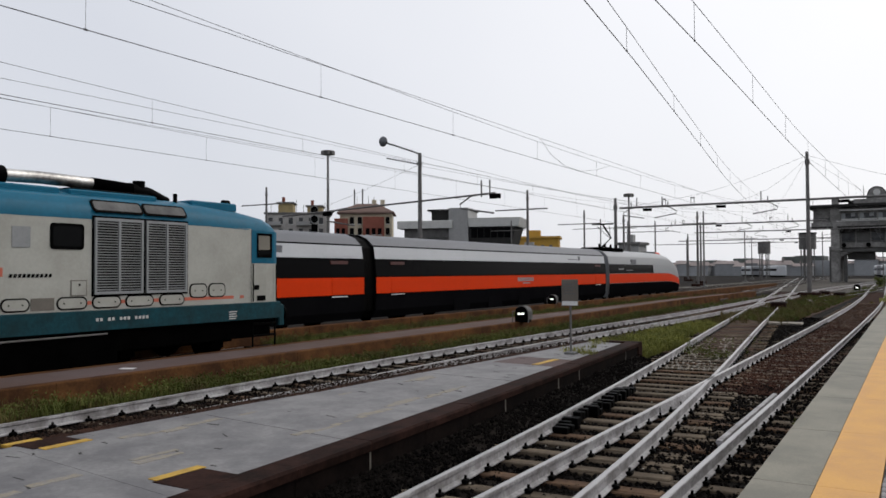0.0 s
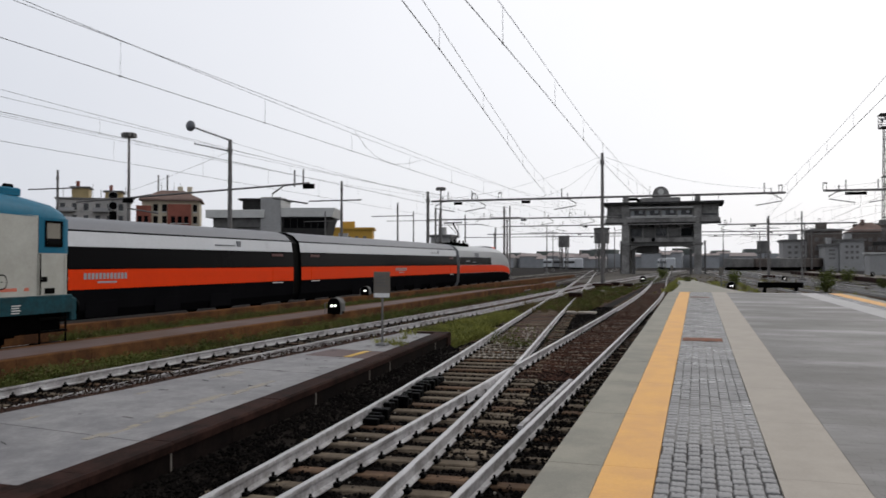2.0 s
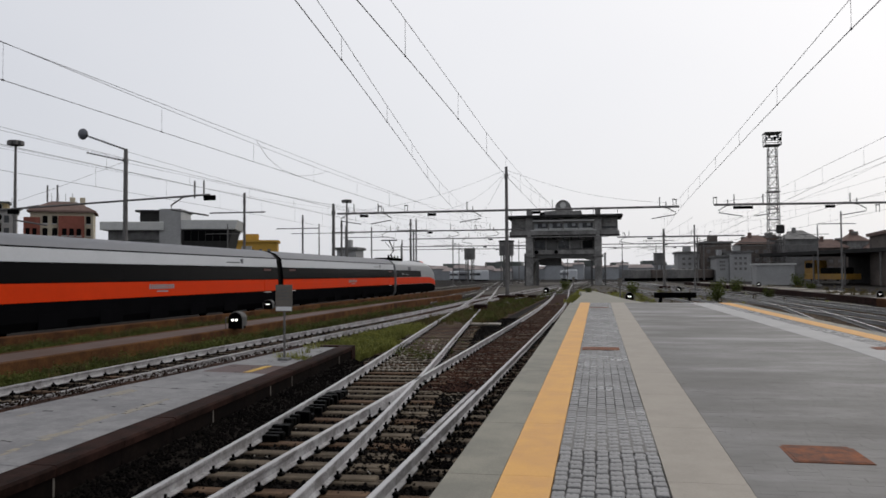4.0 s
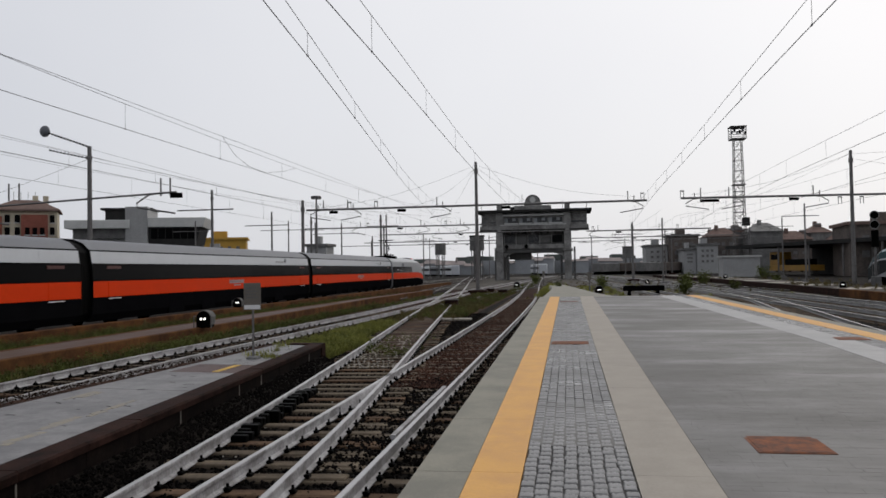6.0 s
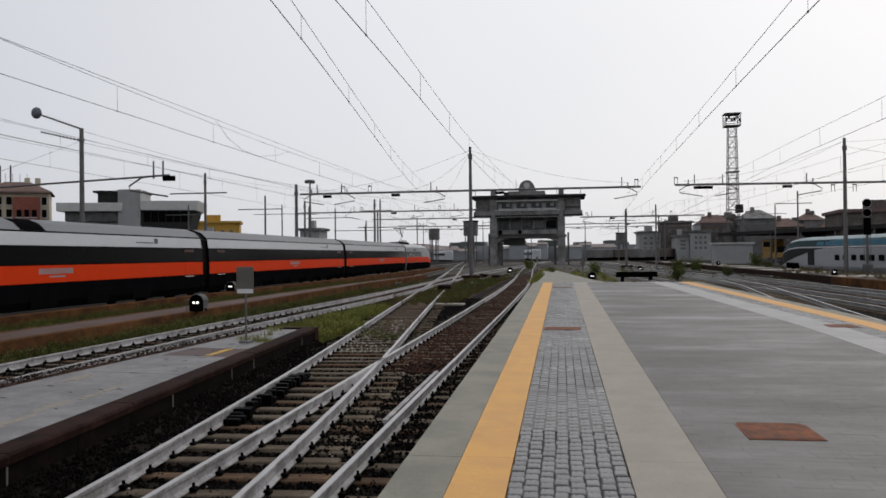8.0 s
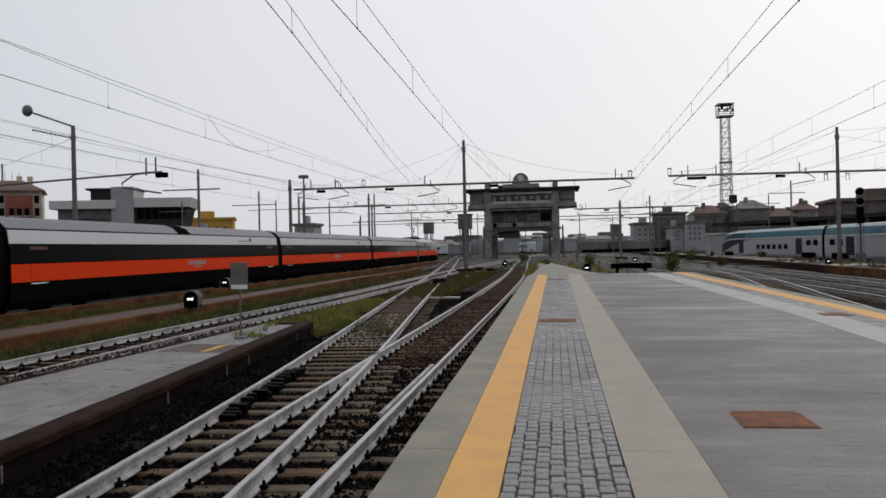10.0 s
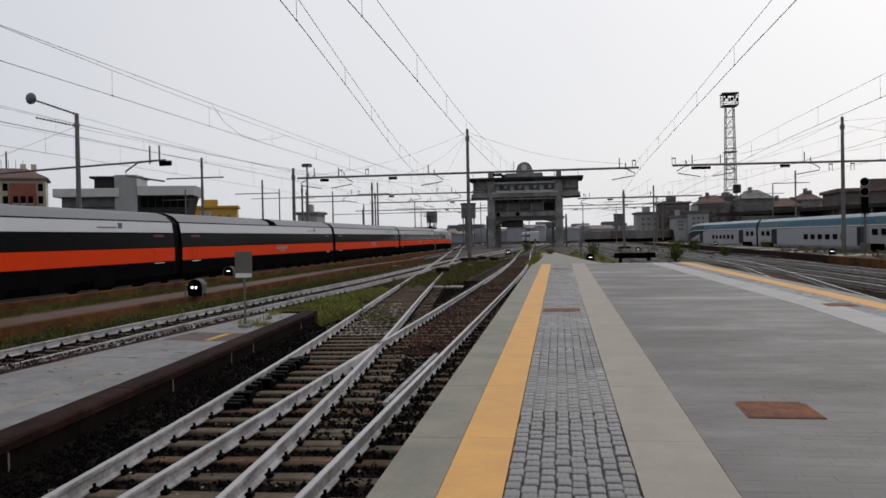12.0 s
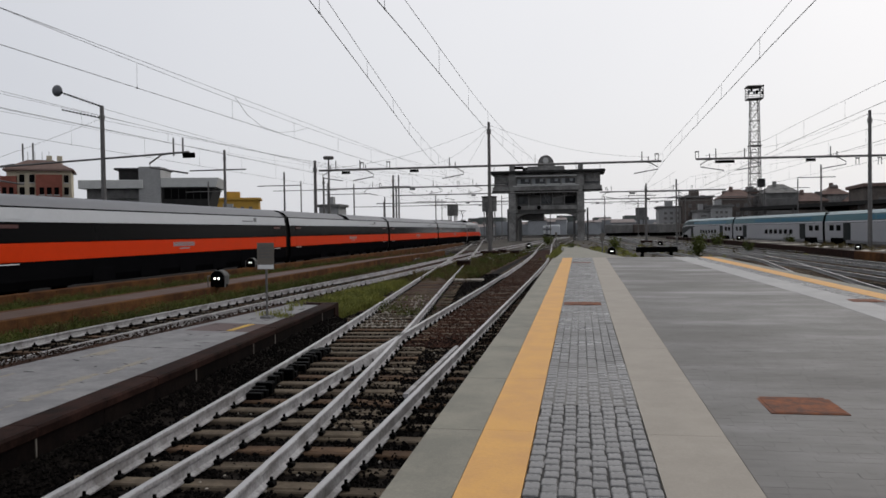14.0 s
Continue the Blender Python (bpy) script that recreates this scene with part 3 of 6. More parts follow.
def build_walkway():
    p = thing("walkway", "narrow reddish walkway with rust-stained kerbs between tracks", "walkway", kind="structure")
    z = -0.25
    near = lambda y: float(np.interp(y, (-6, 10, 30, 52, 75), (-12.75, -12.5, -12.65, -13.2, -12.6)))
    far = lambda y: near(y) - float(np.interp(y, (0, 30, 52, 75), (1.75, 1.7, 1.1, 0.5)))
    ys = list(np.arange(-6, 74.1, 2.0))
    Geo().loft([[(far(y) + 0.2, y, -0.8), (near(y) - 0.2, y, -0.8), (near(y) - 0.2, y, z), (far(y) + 0.2, y, z)] for y in ys]).make("surface", M_path, p)
    for f, s in ((near, -1), (far, 1)):
        for a, b in zip(ys, ys[1:]):
            b -= 0.01
            Geo().loft([[(f(y), y, -0.8), (f(y) + s * 0.22, y, -0.8), (f(y) + s * 0.22, y, z + 0.006), (f(y) + s * 0.015, y, z + 0.006), (f(y), y, z - 0.012)] for y in (a, b)]).make("kerb_stone", M_kerb, p)
    q = thing("kerb_line", "rust-stained stone kerb along the express track", "kerb", kind="structure")
    for y in np.arange(2, 118, 2.0):
        Geo().box(-17.75, -17.3, y, y + 1.985, -0.8, -0.2, 0.012).make("kerb_stone", M_kerb, q)
    # low stone wall beyond the wet tracks
    w = thing("low_wall", "long low blackened stone wall of a yard platform", "wall", kind="structure")
    for y in np.arange(16, 176, 4.0):
        x = float(np.interp(y, (16, 60, 110, 176), (18.8, 18.9, 19.9, 17.8)))
        Geo().box(x, x + 0.45, y, y + 3.985, -0.8, -0.2, 0.015).make("wall_block", M_kerb if 40 < y < 60 else M_lowedge, w)
        Geo().box(x + 0.46, x + 4.6, y, y + 3.985, -0.8, -0.23, 0.015).make("surface_slab", M_yard if y % 3 else M_strip, w, "worn gravelly top")


build_walkway()


# ---- trains ----
def mirror_profile(side):
    """A closed outline from one side's (across, up), bottom to top."""
    return side + [(-a, h) for a, h in reversed(side)]


# side of the express coach above the rail: skirt, waist, glass, shoulder, roof
EXP = [(1.22, 0.32), (1.38, 0.62), (1.42, 1.24), (1.43, 1.28), (1.43, 1.92), (1.43, 1.96), (1.38, 2.60), (1.37, 2.64), (1.30, 3.12), (1.25, 3.18), (0.98, 3.44), (0.55, 3.61), (0.0, 3.66)]
BANDS = (("skirt", 0, 2, "M_skirt"), ("red_stripe", 3, 4, "M_red"), ("window_band", 5, 6, "M_window"), ("shoulder_panel", 7, 8, "M_pale"), ("roof", 9, 12, "M_roof"))
PAINT = dict(M_skirt=M_skirt, M_red=M_red, M_window=M_window, M_pale=M_pale, M_roof=M_roof, M_silver=M_silver)


def strip_pair(sections, i, j):
    """Both sides of a band of the outline through sections of (y, width factor, height function)."""
    g = Geo()
    for s in (1, -1):
        rings = []
        for y, w, hh in sections:
            seg = [(a * w * s, y, hh(h)) for a, h in EXP[i:j + 1]]
            rings.append(seg if s > 0 else seg[::-1])
        g.loft(rings, closed=False)
    return g


def bogie(parent, y, name="bogie"):
    b = Geo()
    for s in (-1, 1):
        b.box(s * 1.0 - 0.08, s * 1.0 + 0.08, y - 1.9, y + 1.9, 0.42, 0.72, 0.05)
        b.box(s * 1.08 - 0.1, s * 1.08 + 0.1, y - 1.5, y - 1.1, 0.3, 0.62, 0.03)
        b.box(s * 1.08 - 0.1, s * 1.08 + 0.1, y + 1.1, y + 1.5, 0.3, 0.62, 0.03)
    b.box(-1.0, 1.0, y - 0.3, y + 0.3, 0.4, 0.9)
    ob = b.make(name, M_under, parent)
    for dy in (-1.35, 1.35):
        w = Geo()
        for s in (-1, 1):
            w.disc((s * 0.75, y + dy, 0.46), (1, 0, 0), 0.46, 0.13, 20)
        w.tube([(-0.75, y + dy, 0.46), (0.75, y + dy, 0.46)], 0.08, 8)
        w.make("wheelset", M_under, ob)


def flat(h):
    return h


PITCH, NOSE = 27.3, 20.7  # coach and power car lengths


def build_coach(parent, y1, logo):
    """One coach from y1 backwards, painted in bands."""
    y0 = y1 - PITCH
    c = new("coach")
    c.parent = parent
    c["label"] = "express coach in grey, black and red bands"
    body = Geo()
    prof = mirror_profile(EXP)
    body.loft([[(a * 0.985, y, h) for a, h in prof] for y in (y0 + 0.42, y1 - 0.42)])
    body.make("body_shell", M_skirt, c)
    secs = [(y0 + 0.40, 1.0, flat), (y0 + PITCH / 2, 1.0, flat), (y1 - 0.40, 1.0, flat)]
    for name, i, j, m in BANDS:
        strip_pair(secs, i, j).make(name, PAINT[m], c, smooth=(name == "roof"))
    Geo().loft([[(a * 0.93, y, h * 0.965 + 0.05) for a, h in prof] for y in (y0 - 0.02, y0 + 0.44)]).make("gangway", M_black, c)
    Geo().loft([[(a * 0.93, y, h * 0.965 + 0.05) for a, h in prof] for y in (y1 - 0.44, y1 - 0.03)]).make("gangway", M_black, c)
    for s in (1, -1):
        # doors with lit step edges, panes and roof hatches
        for yd in (y0 + 1.9, y1 - 1.9):
            d = Geo().box(s * 1.425 - 0.02, s * 1.425 + 0.02, yd - 0.45, yd + 0.45, 1.30, 1.90, 0.01)
            d.make("door_panel", M_red, c)
            Geo().box(s * 1.445 - 0.012, s * 1.445 + 0.012, yd - 0.46, yd + 0.46, 1.2, 1.235).make("door_sill", M_white, c, "pale step edge")
            Geo().box(s * 1.40 - 0.02, s * 1.40 + 0.02, yd - 0.5, yd + 0.5, 2.42, 2.54).make("display", M_dimred, c, "dim red destination display")
            h = Geo()
            h.add([(s * 1.374, yd - 0.85, 2.72), (s * 1.374, yd + 0.85, 2.72), (s * 1.322, yd + 0.85, 3.07), (s * 1.322, yd - 0.85, 3.07)], [(0, 1, 2, 3)])
            h.make("hatch", M_pale, c)
        for k in range(10):
            yw = y0 + 4.2 + k * 2.08
            Geo().add([(s * 1.429, yw, 2.04), (s * 1.429, yw + 1.55, 2.04), (s * 1.390, yw + 1.55, 2.54), (s * 1.390, yw, 2.54)], [(0, 1, 2, 3)]).make("pane", M_window, c)
        yl = y0 + PITCH * logo
        for k in range(12):
            Geo().box(s * 1.432 - 0.008, s * 1.432 + 0.008, yl - 1.0 + k * 0.17, yl - 0.88 + k * 0.17, 1.60, 1.80).make("brand_mark", M_silver, c, "pale bar on the red stripe")
        Geo().box(s * 1.432 - 0.008, s * 1.432 + 0.008, yl - 0.4, yl + 0.5, 1.47, 1.53).make("brand_line", M_silver, c, "pale bar on the red stripe")
        n = Geo()
        n.box(s * 1.33 - 0.02, s * 1.33 + 0.02, y1 - 5.2, y1 - 4.9, 2.80, 3.04)
        n.make("emblem", M_roof, c, "small grey mark")
        Geo().box(s * 1.345 - 0.02, s * 1.345 + 0.02, y1 - 6.8, y1 - 5.37, 2.82, 2.87).make("text_bar", M_roof, c)
        for k in range(5):
            yv = y0 + 6.5 + k * 3.4
            Geo().box(s * 1.36 - 0.05, s * 1.36 + 0.05, yv, yv + 1.5, 0.38, 0.9, 0.02).make("equipment_box", M_skirt, c)
    bogie(c, y0 + 4.0)
    bogie(c, y1 - 4.0)


def build_express():
    """Front at y = 0 of the train's own space, cars behind it."""
    e = thing("express_train", "long high-speed train in silver, black and red, leaving", "train", (FAST_X, 73, RZ))
    p = new("power_car")
    p.parent = e
    p["label"] = "streamlined grey power car with a red stripe and sloping nose"
    prof = EXP
    secs = [(-NOSE + 0.4, 1.0, flat)]
    for d, w, top in ((8.0, 1.0, 1.0), (6.0, 0.995, 0.99), (4.5, 0.98, 0.955), (3.2, 0.95, 0.87), (2.0, 0.90, 0.76), (1.0, 0.80, 0.62), (0.35, 0.66, 0.50), (0.0, 0.46, 0.42)):
        secs.append((-d, w, (lambda k: (lambda h: 0.32 + (h - 0.32) * k))(top)))
    Geo().loft([[(a * w * 0.985, y, hh(h)) for a, h in mirror_profile(EXP)] for y, w, hh in secs]).make("body_shell", M_silver, p)
    for name, i, j, m in BANDS:
        m = dict(M_pale="M_silver", M_roof="M_silver", M_window="M_silver").get(m, m)
        if name == "window_band":
            cut = (-9.8, 1.0, flat)
            strip_pair([secs[0], cut], i, j).make(name, M_window, p)
            strip_pair([cut] + secs[1:], i, j).make("nose_panel", M_silver, p, "grey cab side", smooth=True)
        else:
            strip_pair(secs, i, j).make(name, PAINT[m], p, smooth=True)
    w = Geo()
    q = [(0.92, 2.55, -4.9), (0.86, 2.72, -3.5), (0.5, 2.95, -3.3), (0.0, 3.0, -3.25), (-0.5, 2.95, -3.3), (-0.86, 2.72, -3.5), (-0.92, 2.55, -4.9)]
    top = [(0.9, 3.28, -5.0), (0.85, 3.36, -4.9), (0.5, 3.5, -4.7), (0.0, 3.55, -4.65), (-0.5, 3.5, -4.7), (-0.85, 3.36, -4.9), (-0.9, 3.28, -5.0)]
    w.loft([[(a, y, h) for a, h, y in q], [(a, y, h) for a, h, y in top]], closed=False)
    w.make("windscreen", M_glass, p)
    Geo().box(-0.55, 0.55, -6.2, -4.9, 3.45, 3.68, 0.08).make("roof_fairing", M_red, p, "small red fairing above the cab")
    for s in (1, -1):
        Geo().box(s * 1.355 - 0.03, s * 1.355 + 0.03, -15.4, -14.2, 2.62, 2.98, 0.02).make("vent_panel", M_roof, p, "small grey louvre")
        Geo().box(s * 1.405 - 0.015, s * 1.405 + 0.015, -18.3, -17.2, 2.22, 2.30).make("text_bar", M_silver, p)
        Geo().box(s * 1.40 - 0.015, s * 1.40 + 0.015, -16.6, -15.2, 2.16, 2.20).make("text_bar", M_silver, p)
        Geo().box(s * 1.30 - 0.02, s * 1.30 + 0.02, -5.9, -4.9, 0.75, 1.1, 0.02).make("step_recess", M_under, p)
        Geo().disc((s * 0.72, -0.9, 1.15), (0.2 * s, 1, 0.3), 0.13, 0.08, 12).make("headlight", M_glass, p)
    Geo().box(-0.8, 0.8, -20.1, -15.4, 3.5, 3.80, 0.08).make("roof_equipment", M_under, p)
    Geo().box(-0.6, 0.6, -8.6, -6.3, 3.5, 3.70, 0.08).make("roof_hatch", M_under, p)
    for k in range(4):
        Geo().tube([(0.45, -19.6 + k * 1.2, 3.7), (0.45, -19.6 + k * 1.2, 4.05)], 0.07, 6).make("roof_insulator", M_under, p)
    n = Geo()
    n.tube([(0, -17.8, 3.85), (0, -15.8, 4.6), (0, -17.6, 5.5)], 0.07, 6)
    n.tube([(-0.8, -17.6, 5.53), (0.8, -17.6, 5.53)], 0.06, 6)
    n.tube([(-0.5, -17.6, 3.82), (0.5, -17.6, 3.82)], 0.05, 6)
    for s in (-1, 1):
        n.tube([(s * 0.45, -17.4, 5.36), (0, -16.0, 4.55)], 0.025, 5)
    n.make("pantograph", M_black, p)
    bogie(p, -NOSE + 4.0)
    bogie(p, -5.0)
    for k in range(5):
        build_coach(e, -NOSE - k * PITCH, (0.52, 0.52, 0.54, 0.50, 0.5)[k])
    yp = -NOSE - 2 * PITCH - 13.6
    Geo().loft([[(a * 1.004, y, h + 0.004) for a, h in EXP[9:12]] for y in (yp - 0.7, yp + 0.7)], closed=False).make("roof_patch", M_skirt, e, "dark patch on the roof edge")
    return e


EXPRESS = build_express()

# double-deck regional train
DIR_R = math.degrees(math.atan2(0.1097, 0.994))
LAT_R = 38.0
TS = [(1.30, 0.30), (1.40, 0.55), (1.42, 2.42), (1.42, 2.46), (1.38, 2.62), (1.38, 2.65), (1.24, 3.28), (1.22, 3.31), (0.9, 3.58), (0.0, 3.68)]


def build_regional():
    e = thing("regional_train", "white and grey-teal double-deck commuter train rolling away", "train", (18, 60, RZ))
    L = 33.3
    for k in range(5):
        c = new("deck_coach")
        c.parent = e
        c["label"] = "double-deck coach, white below and teal above"
        y1, y0 = -k * L, -(k + 1) * L
        front = k == 0
        rings = []
        secs = [(y0 + 0.3, 1, 1), (y1 - (5.0 if front else 0.3), 1, 1)]
        if front:
            secs += [(y1 - 2.5, 0.98, 0.93), (y1 - 1.0, 0.94, 0.78), (y1, 0.86, 0.55)]
        for i, j, name, m in ((0, 2, "lower_panel", M_tsrwhite), (3, 4, "waist_line", M_tsrwhite), (5, 6, "upper_panel", M_tsrteal), (7, 9, "roof", M_tsrroof)):
            g = Geo()
            for s in (1, -1):
                rr = []
                for y, w, t in secs:
                    seg = [(a * w * s, y, 0.3 + (h - 0.3) * t) for a, h in TS[i:j + 1]]
                    rr.append(seg if s > 0 else seg[::-1])
                g.loft(rr, closed=False)
            g.make(name, m, c)
        Geo().loft([[(a * w * 0.985, y, 0.3 + (h - 0.3) * t) for a, h in mirror_profile(TS)] for y, w, t in secs]).make("body_shell", M_skirt, c)
        if front:
            g = Geo()
            for s in (1, -1):
                rr = []
                for y, w, t in [(y1 - 13.0, 1, 1)] + secs[1:]:
                    seg = [(a * w * s * 1.006, y, 0.3 + (h - 0.3) * t) for a, h in TS[4:8]]
                    rr.append(seg if s > 0 else seg[::-1])
                g.loft(rr, closed=False)
            g.make("cab_band", M_cabteal, c, "dark teal band round the cab")
            # dark cab side above a white sweep that drops to the nose
            for s in (1, -1):
                rr = []
                for q, low in ((-12.5, 2.44), (-10.5, 2.33), (-8.0, 2.02), (-5.0, 1.55), (-2.5, 1.05), (-1.0, 0.72), (0.0, 0.5)):
                    w = float(np.interp(q, (-5, -2.5, -1, 0), (1, 0.98, 0.94, 0.86))) * 1.43 * s
                    t = float(np.interp(q, (-5, -2.5, -1, 0), (1, 0.93, 0.78, 0.55)))
                    seg = [(w, y1 + q, min(low, 0.3 + 2.16 * t - 0.02)), (w, y1 + q, 0.3 + 2.16 * t)]
                    rr.append(seg if s > 0 else seg[::-1])
                Geo().loft(rr, closed=False).make("cab_panel", M_cabgrey, c, "dark grey cab side")
        if not front:
            Geo().box(-1.1, 1.1, y1 - 0.35, y1 + 0.35, 0.9, 3.6).make("gangway", M_black, c)
        for s in (1, -1):
            for yd in (y0 + 5.2, y1 - (9.5 if front else 6.6)):
                Geo().box(s * 1.405 - 0.03, s * 1.405 + 0.03, yd, yd + 1.7, 0.62, 2.40, 0.02).make("door", M_cabgrey, c, "dark grey double-leaf door")
            for k2 in range(6):
                yw = y0 + 9.2 + k2 * 1.75
                Geo().box(s * 1.41 - 0.02, s * 1.41 + 0.02, yw, yw + 1.05, 1.2, 1.75, 0.02).make("lower_window", M_window, c)
            for yw in (y0 + 1.3, y0 + 3.0, y1 - 2.6, y1 - 4.3):
                if not (front and yw > y1 - 6):
                    Geo().box(s * 1.41 - 0.02, s * 1.41 + 0.02, yw, yw + 1.1, 1.6, 2.2, 0.02).make("end_window", M_window, c)
            for k2 in range(10):
                yw = y0 + 3.6 + k2 * 2.0
                a0, a1 = 1.365, 1.29
                Geo().add([(s * a0 + s * 0.012, yw, 2.74), (s * a0 + s * 0.012, yw + 1.7, 2.74), (s * a1 + s * 0.012, yw + 1.7, 3.12), (s * a1 + s * 0.012, yw, 3.12)], [(0, 1, 2, 3)]).make("upper_window", M_teal, c)
            # solid near-black boxes paint in the shade of the openings round the bogies
            for ya in (y0 + 1.8, y1 - 5.4):
                Geo().box(s * 1.36 - 0.07, s * 1.36 + 0.07, ya, ya + 3.6, 0.25, 0.85, 0.04).make("bogie_recess", M_under, c)
        bogie(c, y0 + 3.5)
        bogie(c, y1 - 3.5)
    return e


REGIONAL = build_regional()


# diesel locomotive
def pill(x, s, ya, yb, za, zb, depth, r=None):
    """A panel with rounded ends on the flank at x, standing out by depth."""
    r = r or (zb - za) / 2
    pts = []
    for cy, cz, a0 in ((yb - r, zb - r, 0), (ya + r, zb - r, 90), (ya + r, za + r, 180), (yb - r, za + r, 270)):
        for i in range(5):
            a = radians(a0 + i * 22.5)
            pts.append((cy + r * math.cos(a), cz + r * math.sin(a)))
    xs = (x - s * 0.01, x + s * depth)
    rings = [[(xx, py, q) for py, q in (pts if s > 0 else pts[::-1])] for xx in xs]
    return Geo().loft(rings)


def build_loco():
    fy = 15.54
    e = thing("diesel_locomotive", "parked cream and teal diesel locomotive with grey louvred side", "locomotive", (LOCO_X, fy, RZ))
    e.scale = (1.0, 0.985, 0.992)
    W = 1.45
    L = 14.1
    side = [(W, 0.95), (W, 3.24), (1.42, 3.46), (1.26, 3.68), (0.85, 3.82), (0.0, 3.88)]
    ends = [(-L + 0.5, 1.0, 1.0), (-2.4, 1.0, 1.0), (-1.2, 1.0, 0.97), (-0.5, 0.985, 0.94), (-0.15, 0.95, 0.90), (0.0, 0.91, 0.85)]
    full = side + [(-a, h) for a, h in reversed(side)]
    tz = lambda h, t: h if h < 3.0 else 3.0 + (h - 3.0) * (1 - (1 - t) * 4.0)
    Geo().loft([[(a * w * 0.99, y, tz(h, t) - 0.01) for a, h in full] for y, w, t in ends]).make("inner_shell", M_skirt, e)
    for s in (1, -1):
        Geo().loft([[(s * W, y, 1.38), (s * W, y, 3.24)][::s] for y in (-L + 0.5, -1.06)], closed=False).make("side_panel", M_cream, e)
        Geo().loft([[(s * W * w * 1.001, y, 1.38), (s * W * w * 1.001, y, 2.37)][::s] for y, w in ((-1.05, 1.0), (-0.5, 0.987), (-0.15, 0.952), (0.0, 0.912))], closed=False).make("cab_side_panel", M_cream, e)
        Geo().loft([[(s * W * w * 1.002, y, 2.37), (s * W * w * 1.002, y, 3.20)][::s] for y, w in ((-1.05, 1.0), (-0.5, 0.987), (-0.15, 0.952), (0.0, 0.912))], closed=False).make("cab_upper_panel", M_teal, e)
    Geo().loft([[(a * w * 1.002, y, tz(h, t)) for a, h in full[1:-1]] for y, w, t in ends], closed=False).make("roof", M_teal, e, "teal curved roof", smooth=True)
    Geo().box(-1.31, 1.31, -0.02, 0.02, 1.38, 3.0, 0.01).make("front_panel", M_cream, e)
    Geo().box(-1.2, 1.2, 0.0, 0.045, 2.40, 2.98, 0.02).make("windscreen", M_glass, e)
    Geo().box(-W - 0.015, W + 0.015, -L + 0.4, 0.03, 0.96, 1.38, 0.02).make("frame_band", M_framedark, e, "teal frame band darkened with painted shade and grime")
    Geo().box(-1.38, 1.38, 0.04, 0.26, 0.75, 1.30, 0.03).make("buffer_beam", M_framedark, e)
    for s in (-1, 1):
        k = Geo().tube([(s * 0.88, 0.25, 1.02), (s * 0.88, 0.6, 1.02)], 0.1, 10)
        k.disc((s * 0.88, 0.62, 1.02), (0, 1, 0), 0.25, 0.06, 18)
        k.make("buffer", M_black, e)
        st = Geo()
        for z in (0.2, 0.5, 0.8):
            st.box(s * 1.3 - 0.2, s * 1.3 + 0.12, -0.95, -0.1, z, z + 0.05)
        for yy in (-0.93, -0.12):
            st.tube([(s * 1.38, yy, 0.96), (s * 1.38, yy, 0.2)], 0.025, 6)
        st.make("steps", M_black, e)
        Geo().disc((s * 1.12, 0.04, 1.75), (0, 1, 0), 0.13, 0.14, 14).make("headlight", M_white, e, "round pale headlight")
    for s in (1, -1):
        x = s * W
        lo, hi = (lambda d: min(x, x + s * d)), (lambda d: max(x, x + s * d))
        for ya, yb in ((-5.55, -4.36), (-4.28, -3.15)):
            q = Geo()
            mid = (ya + yb) / 2
            for a, b2, c, d in ((ya, yb, 1.70, 1.76), (ya, yb, 3.22, 3.28), (ya, ya + 0.05, 1.76, 3.22), (yb - 0.05, yb, 1.76, 3.22), (mid - 0.025, mid + 0.025, 1.76, 3.22)):
                q.box(lo(0.05), hi(0.05), a, b2, c, d)
            fr = q.make("grille", M_grille, e, "grey louvred grille in a dark seal")
            Geo().box(lo(0.007), hi(0.007), ya - 0.05, yb + 0.05, 1.66, 3.32).make("seal", M_black, fr)
            for i in range(26):
                z = 1.775 + i * 0.0555
                sl = Geo()
                sl.add([(x + s * 0.008, ya + 0.05, z + 0.020), (x + s * 0.008, yb - 0.05, z + 0.020), (x + s * 0.045, yb - 0.05, z + 0.006), (x + s * 0.045, ya + 0.05, z + 0.006),
                        (x + s * 0.008, ya + 0.05, z + 0.032), (x + s * 0.008, yb - 0.05, z + 0.032), (x + s * 0.047, yb - 0.05, z + 0.026), (x + s * 0.047, ya + 0.05, z + 0.026)],
                       [(0, 1, 2, 3), (7, 6, 5, 4), (3, 2, 6, 7), (0, 3, 7, 4), (1, 5, 6, 2)])
                sl.make("slat", M_grille, fr)
            v = pill(0, 1, ya + 0.02, yb - 0.02, -0.115, 0.115, 0.016, 0.06)
            ob = v.make("roof_panel", M_conc, e, "grey rounded oblong panel on the roof edge")
            ob.matrix_basis = pose(s * 1.395, 0, 3.53, 0, -s * 34, 0) if s > 0 else pose(s * 1.395, 0, 3.53, 0, 180 + 34, 0)
            v = pill(0, 1, ya - 0.03, yb + 0.03, -0.16, 0.16, 0.004, 0.08)
            ob = v.make("panel_seal", M_black, e)
            ob.matrix_basis = pose(s * 1.395, 0, 3.53, 0, -s * 34, 0) if s > 0 else pose(s * 1.395, 0, 3.53, 0, 180 + 34, 0)
        for ya, yb, za, zb in ((-7.46, -6.95, 1.44, 1.64), (-6.34, -5.73, 1.44, 1.64), (-5.56, -4.93, 1.44, 1.64), (-4.76, -4.09, 1.44, 1.64), (-3.88, -3.23, 1.44, 1.64), (-3.02, -2.55, 1.58, 1.86), (-2.45, -1.97, 1.58, 1.86)):
            o = pill(x, s, ya - 0.03, yb + 0.03, za - 0.03, zb + 0.03, 0.012, 0.12).make("hatch_seal", M_black, e)
